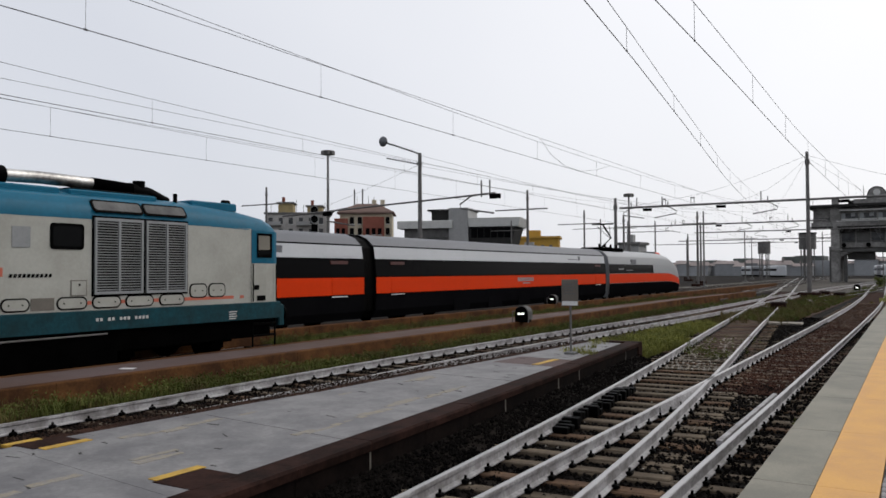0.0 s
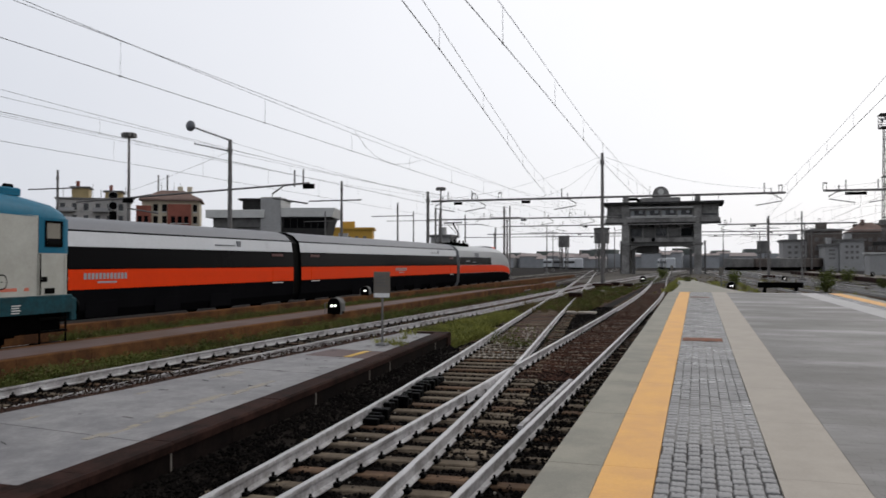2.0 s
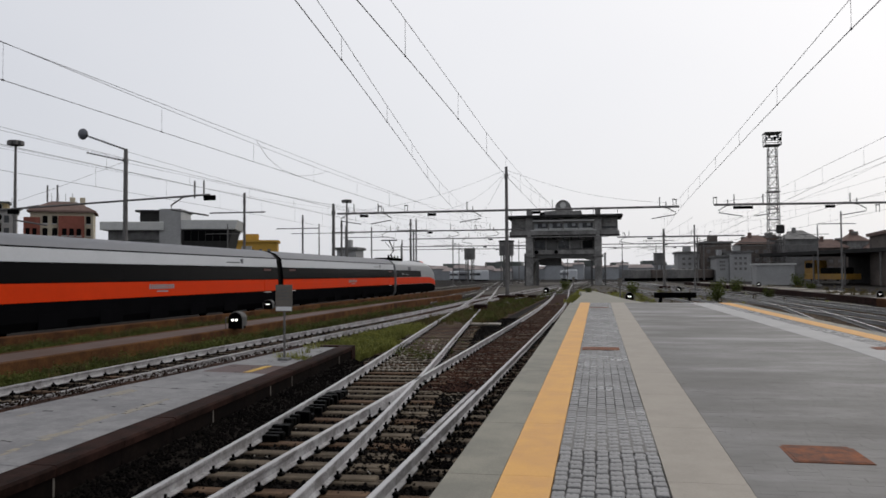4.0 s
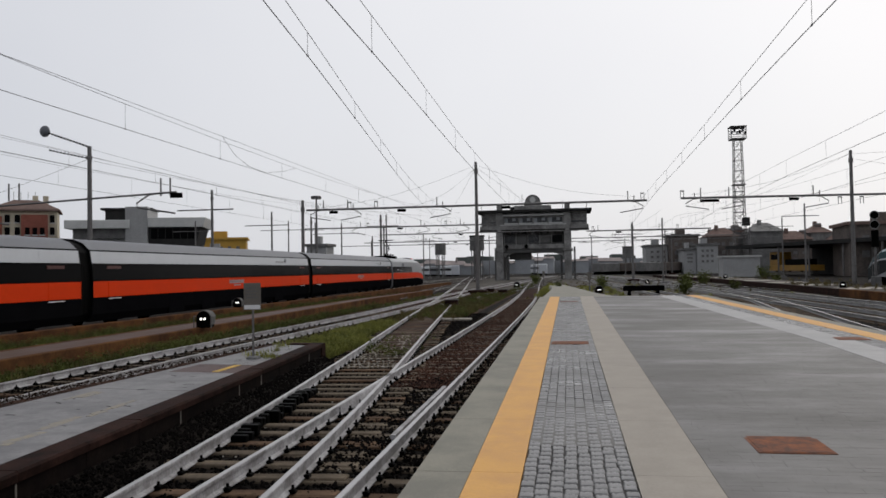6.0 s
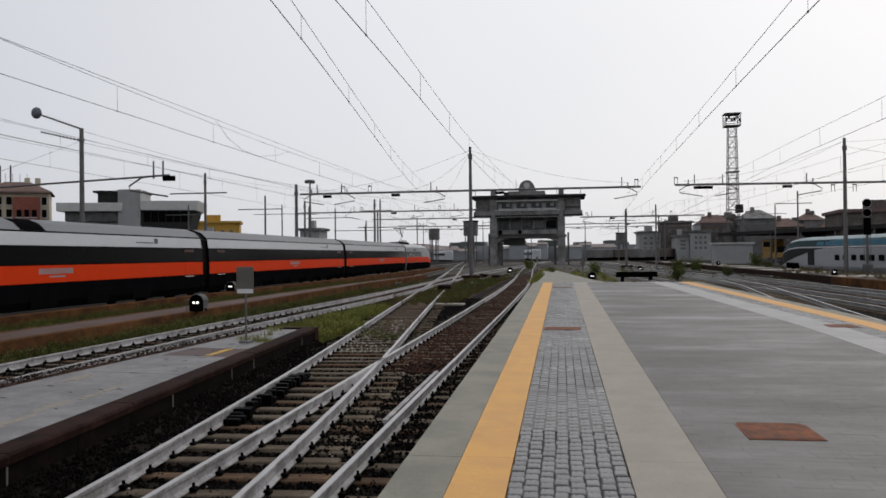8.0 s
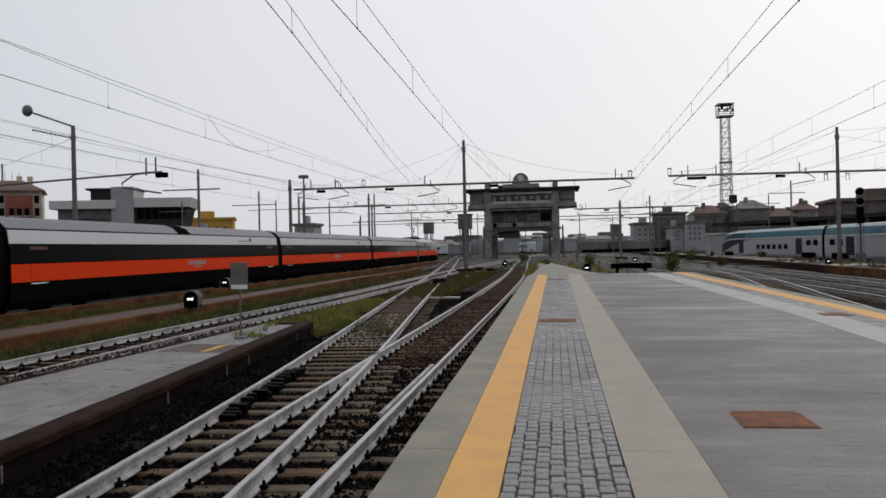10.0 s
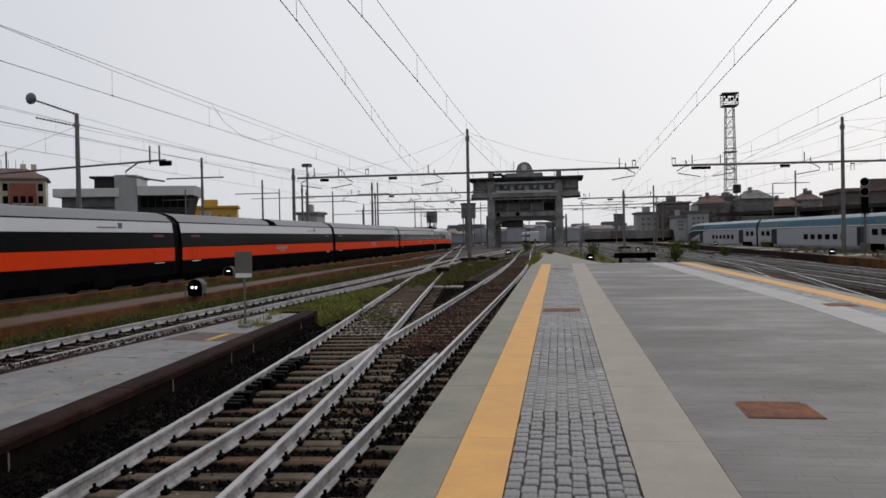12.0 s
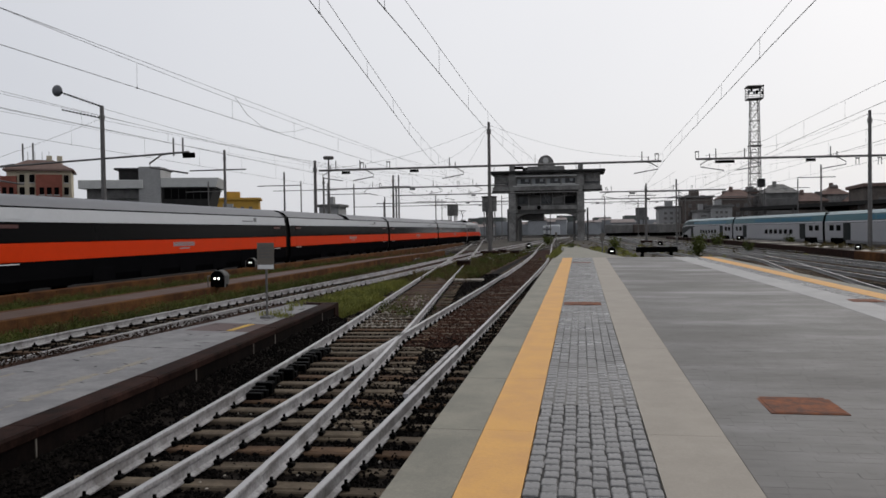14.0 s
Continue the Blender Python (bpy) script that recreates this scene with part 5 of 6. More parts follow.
    for f, h in ((0.03, 1.4), (0.4, 3.4), (0.76, 1.8), (0.97, 1.5)):
        Geo().tube([(X(f), 0, 13.7), (X(f), 0, 13.7 + h)], 0.05, 5).make("aerial", M_pole, e)
    for f in (0.255, 0.43):
        Geo().disc((X(f), -0.5, 6.2), (0, 1, 0), 0.4, 0.25, 12).make("signal_disc", M_black, e)
    r = Geo()
    for i in range(12):
        x = X(0.02) + i * 0.28
        r.tube([(x, -0.75, 10.5), (x, -0.75, 11.2)], 0.025, 4)
    r.tube([(X(0.02), -0.75, 11.2), (X(0.16), -0.75, 11.2)], 0.03, 4)
    r.make("railing", M_pole, e)


build_cabin()


# ---- lighting towers ----
def build_flood_tower():
    Y = 200.0
    x, base, top = 41.0, GZ, 35.0
    e = thing("floodlight_tower", "tall lattice steel floodlight tower in the yard", "floodlight tower", (x, Y, base))
    H = top - base - 3.2
    w0, w1 = 1.45, 0.92
    g = Geo()
    W = lambda z: w0 + (w1 - w0) * z / H
    n = 13
    for i in range(n):
        za, zb = H * i / n, H * (i + 1) / n
        a, b = W(za), W(zb)
        ca = [(-a, -a), (a, -a), (a, a), (-a, a)]
        cb = [(-b, -b), (b, -b), (b, b), (-b, b)]
        for j in range(4):
            g.tube([(*ca[j], za), (*cb[j], zb)], 0.085, 5)
            g.tube([(*ca[j], za), (*cb[(j + 1) % 4], zb)], 0.045, 4)
            g.tube([(*ca[(j + 1) % 4], za), (*cb[j], zb)], 0.045, 4)
            g.tube([(*cb[j], zb), (*cb[(j + 1) % 4], zb)], 0.07, 4)
    g.make("lattice", M_pole, e)
    for z in (H * 0.33, H * 0.66):
        a = W(z) + 0.3
        Geo().box(-a, a, -a, a, z, z + 0.25).make("landing", M_pole, e)
    Geo().box(0.4, 2.0, -1.9, -0.6, H * 0.36, H * 0.42).make("switch_cabinet", M_concd, e)
    Geo().box(-1.75, 1.75, -1.75, 1.75, H, H + 0.25).make("platform_deck", M_pole, e)
    Geo().box(-1.9, 1.9, -1.85, 1.85, H + 2.95, H + 3.15).make("head_ring", M_pole, e)
    for i in range(6):
        Geo().box(-1.85 + i * 0.62, -1.37 + i * 0.62, -2.0, -1.6, H + (1.2, 1.7, 1.0)[i % 3], H + (2.0, 2.4, 1.8)[i % 3], 0.05).make("floodlight", M_black if i % 2 else M_roof, e)
    r = Geo()
    for s in (-1.72, 1.72):
        for q in (-1.72, 1.72):
            r.tube([(s, q, H), (s, q, H + 3.0)], 0.08, 5)
    for z in (0.6, 1.1, 1.6, 2.3):
        for q in (-1.72, 1.72):
            r.tube([(-1.72, q, H + z), (1.72, q, H + z)], 0.06, 5)
            r.tube([(q, -1.72, H + z), (q, 1.72, H + z)], 0.06, 5)
    r.make("railing", M_pole, e)


build_flood_tower()


def build_flood_mast(x, y, top):
    e = thing("floodlight_mast", "slender high mast with a ring of floodlights", "floodlight mast", (x, y, GZ), "floodlight masts")
    h = top - GZ
    Geo().tube([(0, 0, 0), (0, 0, h)], 0.24, 10, 0.12).make("pole", M_pole, e)
    Geo().disc((0, 0, h - 0.1), (0, 0, 1), 0.62, 0.12, 16).make("ring", M_pole, e)
    for i in range(7):
        a = 2 * math.pi * i / 7
        Geo().box(math.cos(a) * 0.62 - 0.19, math.cos(a) * 0.62 + 0.19, math.sin(a) * 0.62 - 0.19, math.sin(a) * 0.62 + 0.19, h - 0.55, h - 0.08, 0.04).make("floodlight", M_pole, e)


build_flood_mast(-61.5, 75, 16.4)
build_flood_mast(-40.4, 125, 14.1)


# ---- buildings beyond the tracks ----
def windows(e, x0, x1, y, z0, rows, cols, ww, wh, dz, material=M_window, sill=True):
    for r in range(rows):
        for c in range(cols):
            x = x0 + (x1 - x0) * (c + 0.5) / cols
            z = z0 + r * dz
            w = Geo().box(x - ww / 2, x + ww / 2, y - 0.12, y + 0.02, z, z + wh).make("window", material, e)
            if sill:
                Geo().box(x - ww / 2 - 0.15, x + ww / 2 + 0.15, y - 0.25, y, z - 0.18, z).make("sill", M_paleslab, w)


def build_house():
    e = thing("apartment_house", "beige and red-brown apartment house with a brown hipped roof", "house", (-111.5, 150, 0), turn=32)
    e.scale = (0.8, 0.8, 1.0)
    Geo().box(-7.6, 7.6, 0, 12, GZ, 15.4).make("wall", M_beige, e)
    bays = []
    for x0, x1, h in ((-9.0, -5.2, 14.2), (-0.8, 5.4, 14.6)):
        bays.append(Geo().box(x0, x1, -1.4, 3, GZ, h).make("bay", M_brick, e, "red-brown projecting bay"))
    Geo().loft([[(-8.4, -1.2, 15.4), (8.4, -1.2, 15.4), (8.4, 13, 15.4), (-8.4, 13, 15.4)], [(-8.3, -1.1, 15.75), (8.3, -1.1, 15.75), (8.3, 12.9, 15.75), (-8.3, 12.9, 15.75)], [(-3, 4.5, 18.0), (3, 4.5, 18.0), (3, 7.5, 18.0), (-3, 7.5, 18.0)]]).make("roof", M_tile, e)
    for x in (1.5, 4.0):
        Geo().box(x, x + 1.3, 4, 5.3, 16, 18.9).make("chimney", M_beige, e)
    windows(e, -5.2, -0.6, 0, 2.6, 5, 2, 1.2, 1.6, 2.6)
    windows(e, 5.4, 7.4, 0, 2.6, 5, 1, 1.1, 1.6, 2.6)
    windows(e, -8.8, -5.6, -1.4, 2.6, 4, 2, 1.0, 1.5, 2.6)
    windows(e, -0.2, 5.0, -1.4, 2.6, 4, 3, 1.1, 1.5, 2.6)
    for i in range(4):
        Geo().tube([(-3 + i * 1.7, 5, 17.8), (-3 + i * 1.7, 5, 19.8)], 0.06, 4).make("aerial", M_pole, e)


build_house()


def build_office():
    """The grey control building with its slanting glazed front."""
    e = thing("control_building", "grey concrete control building with slanted glazing and flat roofs", "building", (-86.5, 150, 0), turn=18)
    e.scale = (0.86, 0.9, 1.0)
    Geo().box(-15, 13, 2, 16, GZ, 9.2).make("wall", M_greyf, e)
    Geo().box(-16, -1.5, -0.5, 16, 11.2, 12.9, 0.1).make("roof_slab", M_paleslab, e)
    Geo().box(-14.5, -2, 1, 15, 9.2, 11.2).make("clerestory", M_conc, e)
    Geo().box(-2.5, 2.5, 0, 12, GZ, 15.6).make("stair_tower", M_greyf, e)
    Geo().box(-8, 2.4, 4, 12, 13, 15.2).make("plant_room", M_concd, e)
    Geo().box(-9, 2.8, 3.5, 12.5, 15.2, 15.6).make("plant_roof", M_concd, e)
    g = Geo()
    g.loft([[(2.6, y, 6.2), (13.0, y, 6.2), (14.6, y, 11.4), (2.6, y, 11.4)] for y in (0.5, 14)])
    g.make("glazed_wing", M_concd, e)
    s = Geo()
    s.loft([[(2.6, y, 11.4), (15.2, y, 11.4), (15.9, y, 13.3), (2.6, y, 13.3)] for y in (-0.3, 15)])
    s.make("wing_roof", M_paleslab, e)
    for i in range(6):
        x = 3.2 + i * 1.7
        Geo().box(x, x + 1.5, 0.38, 0.52, 9.0, 11.1).make("pane", M_window, e)
    windows(e, -14, -3, 2, 3.2, 2, 5, 1.4, 1.5, 3.2, sill=False)


build_office()


def build_block(x, y, w, d, h, wall, roof, label, rows=4, cols=6, turn=0, flat_roof=True, kind="apartment_block"):
    e = thing(kind, label, "building", (x, y, 0), "city buildings", turn=turn)
    Geo().box(-w / 2, w / 2, 0, d, GZ, h).make("wall", wall, e)
    if flat_roof:
        Geo().box(-w / 2 - 0.5, w / 2 + 0.5, -0.5, d + 0.5, h, h + 0.6).make("roof", roof, e)
        Geo().box(-w * 0.2, w * 0.1, d * 0.3, d * 0.6, h + 0.6, h + 2.4).make("penthouse", wall, e)
    else:
        Geo().loft([[(-w / 2 - 0.6, -0.6, h), (w / 2 + 0.6, -0.6, h), (w / 2 + 0.6, d + 0.6, h), (-w / 2 - 0.6, d + 0.6, h)], [(-w / 2 + 3, d * 0.45, h + 2.8), (w / 2 - 3, d * 0.45, h + 2.8), (w / 2 - 3, d * 0.55, h + 2.8), (-w / 2 + 3, d * 0.55, h + 2.8)]]).make("roof", roof, e)
        Geo().box(-w * 0.2, -w * 0.2 + 1, d * 0.3, d * 0.3 + 1, h, h + 3.6).make("chimney", roof, e)
    dz = (h - 3.0) / rows
    # panes in mid grey instead of dark glass, haze put into the colour
    windows(e, -w / 2 + 1, w / 2 - 1, 0, 2.6, rows, cols, w / cols * 0.34, dz * 0.45, dz, M_pole, sill=False)
    return e




def build_terrace_block():
    e = thing("apartment_block", "pale grey apartment block with balconies and ochre penthouses", "building", (-133, 150, 0), "city buildings", turn=35)
    Geo().box(-7.5, 7.5, 0, 12, GZ, 16.2).make("wall", M_paleblock, e)
    Geo().box(-7.8, 7.8, -0.3, 12.3, 16.2, 16.6).make("roof", M_conc, e)
    for a, b, h in ((-4.6, -1.0, 19.0), (2.6, 6.2, 18.2)):
        q = Geo().box(a, b, 2, 8, 16.6, h).make("penthouse", M_ochrepale, e, "dull ochre penthouse")
        Geo().box(a - 0.4, b + 0.4, 1.6, 8.4, h, h + 0.35).make("penthouse_roof", M_conc, q)
        Geo().box(a + 0.8, a + 1.5, 3, 4, h + 0.35, h + 1.7).make("chimney", M_brick, q)
    for r in range(5):
        z = 2.4 + r * 2.75
        for c in range(6):
            x = -6.2 + c * 2.48
            w = Geo().box(x - 0.5, x + 0.5, -0.08, 0.05, z + 0.3, z + 1.9).make("window", M_cabglass, e)
            Geo().box(x - 0.62, x + 0.62, -0.2, 0.0, z + 0.16, z + 0.3).make("sill", M_paleslab, w)
        for a, b in ((-7.4, -3.6), (0.2, 3.6)):
            Geo().box(a, b, -1.2, 0.0, z - 0.2, z).make("balcony_slab", M_conc, e)
            Geo().box(a, b, -1.25, -1.12, z, z + 0.9).make("balcony_front", M_greyf, e)
    for x, h in ((-6.5, 2.6), (-0.2, 3.4), (1.6, 2.2), (7.0, 2.8)):
        Geo().tube([(x, 3, 16.6), (x, 3, 16.6 + h)], 0.06, 5).make("aerial", M_pole, e)


build_terrace_block()
build_block(-92, 202, 13, 10, 10.8, M_ochre, M_ochre, "ochre yellow low building", 3, 5, turn=20)
build_block(-88, 190, 8, 8, 7.0, M_greyf, M_conc, "small grey flat-roofed outbuilding", 2, 3, turn=20)
build_block(-56.7, 175, 4.6, 6, 7.5, M_greyf, M_conc, "small grey yard tower with flat roof", 2, 3)
for x, y, w, h, wall, roof, fl in ((28.5, 262, 7.5, 8.0, M_greyf, M_conc, True), (36, 258, 9, 10.9, M_darkhouse, M_conc, True), (40.9, 245, 6, 7.6, M_greyf, M_conc, True), (36.0, 246, 3.6, 6.3, M_greyf, M_conc, True),
                                   (47.5, 256, 9, 10.6, M_darkhouse, M_tile, False), (53.5, 262, 6, 12.0, M_conc, M_tile, True), (59, 250, 9, 11.6, M_conc, M_cabin, False), (69, 258, 10, 9.2, M_darkhouse, M_tile, False), (77, 259, 6, 11.2, M_cabin, M_tile, False),
                                   (83, 256, 9, 8.8, M_brick, M_tile, False), (93, 254, 12, 10.4, M_darkhouse, M_tile, False), (106, 252, 14, 11.5, M_darkhouse, M_tile, True)):
    build_block(x, y, w, 12, h, wall, roof, "old city houses with tiled roofs beyond the yard", 3, max(3, int(w / 3)), flat_roof=fl, kind="city_house")
roofs = random.Random(12)
for x, z in ((33.5, 11.5), (38.2, 11.5), (45, 12.6), (50.4, 12.8), (54.0, 13.2), (58.6, 14.2), (60.2, 14.2), (67.0, 11.4), (72.4, 11.6), (77, 13.6), (82.0, 11.2), (88, 11.0), (96, 12.4)):
    c = thing("roof_chimney", "small plastered chimney block on a roof ridge", "chimney", (x, 263 if x != 59 else 255, 0), "roof chimneys")
    w = roofs.uniform(0.5, 1.1)
    Geo().box(-w, w, -0.6, 0.6, z - 4.0, z + roofs.uniform(0.1, 0.7)).make("stack", roofs.choice((M_conc, M_darkhouse, M_cabin)), c)
    Geo().box(-w - 0.15, w + 0.15, -0.75, 0.75, z - 0.25, z + 0.05).make("cap", M_tile, c)


def build_shed():
    e = thing("train_shed", "long dark open-sided train shed with a flat roof", "shed", (0, 0, 0))
    a, b = Vector((33, 190)), Vector((62, 105))
    d = (b - a).normalized()
    n = Vector((-d.y, d.x))
    if n.x < 0:
        n = -n
    q = lambda t, s: (a + (b - a) * t + n * s)
    rings = []
    for t in (0, 0.25, 0.5, 0.75, 1.0):
        p0, p1 = q(t, 3), q(t, 25)
        rings.append([(p0.x, p0.y, 5.3), (p1.x, p1.y, 5.3), (p1.x, p1.y, 6.1), (p0.x, p0.y, 6.0)])
    Geo().loft(rings).make("roof", M_concd, e)
    for i in range(10):
        p = q(i / 9, 3.5)
        Geo().tube([(p.x, p.y, GZ), (p.x, p.y, 5.4)], 0.18, 8).make("column", M_pole, e)
    rings = [[(q(t, 25).x, q(t, 25).y, GZ), (q(t, 26).x, q(t, 26).y, GZ), (q(t, 26).x, q(t, 26).y, 6.0), (q(t, 25).x, q(t, 25).y, 6.0)] for t in (0, 0.5, 1)]
    Geo().loft(rings).make("back_wall", M_concd, e)
    m = thing("track_machine", "yellow rail maintenance machine under the shed", "rail vehicle", (46, 172, 0), turn=14)
    Geo().box(-1.5, 1.5, -8, 8, 0.3, 1.4, 0.1).make("deck", M_machine, m)
    Geo().box(-1.4, 1.4, 4, 8, 1.4, 4.2, 0.15).make("cab", M_machine, m)
    Geo().box(-1.2, 1.2, -6, 2, 1.4, 2.6, 0.1).make("engine_hood", M_black, m)
    Geo().box(-1.45, -1.38, 4.6, 7.4, 2.6, 3.7).make("cab_window", M_window, m)
    bogie(m, -5)
    bogie(m, 5)
    w = thing("grey_hut", "low grey concrete hut by the shed", "hut", (34, 165, 0))
    Geo().box(-3.5, 3.5, 0, 5, GZ, 3.2).make("wall", M_greyf, w)
    Geo().box(-3.8, 3.8, -0.3, 5.3, 3.2, 3.5).make("roof", M_paleslab, w)


build_shed()
build_block(58.5, 150, 18, 14, 8.4, M_darkhouse, M_tile, "dark brown industrial hall beside the shed", 2, 5, turn=-6)
for x, y, n in ((8, 236, 4), (20, 232, 3)):
    w = thing("goods_wagons", "dull grey goods wagons standing in the yard", "train", (x, y, RZ), "goods wagons", turn=-35)
    for k in range(n):
        Geo().box(-1.4, 1.4, k * 12, k * 12 + 11, 0.9, 3.4, 0.2).make("wagon", (M_conc, M_darkhouse, M_tile, M_conc)[k], w)
        Geo().box(-1.1, 1.1, k * 12 + 0.5, k * 12 + 10.5, 0.0, 0.9).make("underframe", M_under, w)


def build_far():
    """Ridge of roofs and trees closing the yard, haze mixed into their colours."""
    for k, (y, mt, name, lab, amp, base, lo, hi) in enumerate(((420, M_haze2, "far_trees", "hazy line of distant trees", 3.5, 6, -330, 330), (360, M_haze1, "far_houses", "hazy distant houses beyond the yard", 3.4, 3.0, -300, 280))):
        g, r = Geo(), Geo()
        x = lo
        while x < hi:
            w = random.uniform(4, 11)
            h = base + amp * random.random() ** 1.6
            y0 = y + random.uniform(0, 20)
            g.box(x, x + w, y0, y + 40, GZ, h)
            if k and random.random() < 0.75:
                t = random.uniform(0.9, 2.0)
                r.loft([[(x - 0.4, y0 - 0.5, h), (x - 0.4, y0 + 9, h), (x - 0.4 + t * 0.6, y0 + 4, h + t)], [(x + w + 0.4, y0 - 0.5, h), (x + w + 0.4, y0 + 9, h), (x + w + 0.4 - t * 0.6, y0 + 4, h + t)]])
                if random.random() < 0.5:
                    r.box(x + w * 0.4, x + w * 0.4 + 0.9, y0 + 2, y0 + 3, h, h + t + 1.0)
            x += w * 0.9
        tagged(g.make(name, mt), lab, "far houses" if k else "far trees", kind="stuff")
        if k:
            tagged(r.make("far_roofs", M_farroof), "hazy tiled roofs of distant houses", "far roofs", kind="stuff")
    for x, y, h in ((-21.5, 190, 10.2), (-40, 250, 10.5), (19, 260, 8.6)):
        t = thing("water_tower", "concrete water tower on slender legs", "water tower", (x, y, GZ), "water towers")
        Geo().tube([(0, 0, h - 3.3), (0, 0, h)], 1.75, 16).make("tank", M_conc, t, smooth=True)
        Geo().disc((0, 0, h + 0.15), (0, 0, 1), 1.9, 0.3, 16).make("lid", M_concd, t)
        for a in range(6):
            c, s = math.cos(a * math.pi / 3) * 1.3, math.sin(a * math.pi / 3) * 1.3
            Geo().tube([(c, s, 0), (c, s, h - 3.2)], 0.14, 6).make("leg", M_conc, t)
    # parked trains far down the yard
    for x, y, n, turn in ((-8.0, 262, 3, 5), (-38, 270, 3, 20)):
        t = thing("parked_train", "pale train parked far down the yard", "train", (x, y, RZ), "parked trains", turn=turn)
        for k in range(n):
            Geo().box(-1.4, 1.4, k * 22, k * 22 + 21.4, 0.5, 3.7, 0.3).make("coach", M_pale if k % 2 == 0 else M_roof, t)
            Geo().box(-1.42, 1.42, k * 22 + 1, k * 22 + 20.4, 1.9, 2.7).make("window_band", M_window, t)
            Geo().box(-1.2, 1.2, k * 22 + 1, k * 22 + 20.4, 0.0, 0.55).make("underframe", M_under, t)


build_far()


# ---- small things beside the tracks ----
def build_sign():
    e = thing("track_sign", "small grey sign board on a thin rusty post", "sign", (-6.66, 16.15, -0.22))
    Geo().tube([(0, 0, 0), (0, 0, 1.62)], 0.025, 8).make("post", M_pole, e)
    b = Geo().box(-0.19, 0.19, -0.035, -0.02, 1.05, 1.62, 0.004).make("board", M_sign, e)
    Geo().box(-0.18, 0.18, -0.039, -0.034, 1.06, 1.15).make("white_band", M_white, b)
    g = Geo()
    for i in range(4):
        g.box(-0.14, 0.14 - 0.05 * (i % 2), -0.039, -0.034, 1.3 + i * 0.065, 1.325 + i * 0.065)
    g.make("text_bar", M_pole, b, "faint unreadable lines")
    Geo().box(-0.12, 0.12, -0.12, 0.12, 0.0, 0.06, 0.02).make("footing", M_conc, e)


build_sign()


def build_dwarf(x, y, z, turn=0, s=1.0, lamps=2):
    e = thing("dwarf_signal", "low black ground signal with two white lamps", "railway signal", (x, y, z), "ground signals", turn=turn)
    b = Geo().box(-0.30 * s, 0.30 * s, -0.1 * s, 0.35 * s, 0.0, 0.42 * s, 0.03 * s)
    pts = [(0.28 * s * math.cos(a), 0.42 * s + 0.26 * s * math.sin(a)) for a in (math.pi * i / 10 for i in range(11))]
    b.loft([[(px, yy, pz_) for px, pz_ in pts] for yy in (-0.1 * s, 0.35 * s)])
    b.make("housing", M_black, e)
    h = Geo()
    h.loft([[(px * 1.1, yy, 0.42 * s + (q - 0.42 * s) * 1.1) for px, q in pts] for yy in (-0.04 * s, 0.42 * s)])
    h.box(0.285 * s, 0.315 * s, -0.02 * s, 0.42 * s, 0.12 * s, 0.43 * s)
    h.make("hood", M_conc, e)
    for i in range(lamps):
        lx = (i - (lamps - 1) / 2) * 0.16 * s
        Geo().disc((lx, -0.12 * s, 0.36 * s), (0, 1, 0), 0.042 * s, 0.04, 14).make("lens", M_lamp, e, "lit white lens")
    for q in (-1, 1):
        f = Geo()
        f.tube([(q * 0.37 * s, -0.16 * s, 0), (q * 0.37 * s, -0.16 * s, 0.47 * s), (q * 0.37 * s, 0.3 * s, 0.47 * s)], 0.022 * s, 6)
        f.make("guard_bar", M_pole, e)


build_dwarf(-12.55, 26.1, -0.25, 2, 0.84)
build_dwarf(-17.5, 40.4, -0.2, 4, 0.72)
build_dwarf(-6.2, 97, GZ, 0, 1.1)
build_dwarf(2.6, 70, GZ, 0, 1.1)
build_dwarf(19.8, 62, -0.2, -15, 0.7)
build_dwarf(21.5, 115, -0.2, -10, 0.85)
build_dwarf(10.0, 105, GZ, -5, 1.0)


def build_colour_signal(x, y, base, head, turn, label="tall black two-lamp colour light signal on a post"):
    e = thing("colour_light_signal", label, "railway signal", (x, y, base), "colour light signals", turn=turn)
    h = head - base
    Geo().tube([(0, 0.3, 0), (0, 0.3, h + 0.6)], 0.12, 8).make("post", M_pole, e)
    for k in range(2):
        z = h + 0.42 - k * 0.85
        d = Geo().disc((0, 0, z), (0, 1, 0), 0.34, 0.14, 22).make("lamp_disc", M_black, e)
        Geo().tube([(0, -0.1, z), (0, -0.45, z + 0.02)], 0.19, 12).make("lamp_hood", M_black, d)
        r = Geo()
        n = 24
        for i in range(n):
            a0, a1 = 2 * math.pi * i / n, 2 * math.pi * (i + 1) / n
            r.add([(math.cos(a0) * 0.34, -0.075, z + math.sin(a0) * 0.34), (math.cos(a1) * 0.34, -0.075, z + math.sin(a1) * 0.34), (math.cos(a1) * 0.385, -0.07, z + math.sin(a1) * 0.385), (math.cos(a0) * 0.385, -0.07, z + math.sin(a0) * 0.385)], [(0, 1, 2, 3)])
        r.make("rim", M_greyf, d, "pale rim")
    Geo().box(-0.3, 0.3, 0.1, 0.5, h - 2.4, h - 0.9, 0.03).make("lower_unit", M_black, e)
    c = Geo()
    for s in (-0.25, 0.25):
        c.tube([(s, 0.6, 0), (s, 0.6, h)], 0.025, 5)
    for i in range(int(h / 0.4)):
        c.tube([(-0.25, 0.6, i * 0.4 + 0.2), (0.25, 0.6, i * 0.4 + 0.2)], 0.015, 4)
    c.make("ladder", M_pole, e)
    Geo().box(-0.4, 0.4, -0.1, 0.7, -0.3, 0.7, 0.03).make("cabinet", M_conc, e)


build_colour_signal(26.8, 75.2, -0.3, 5.4, -18)
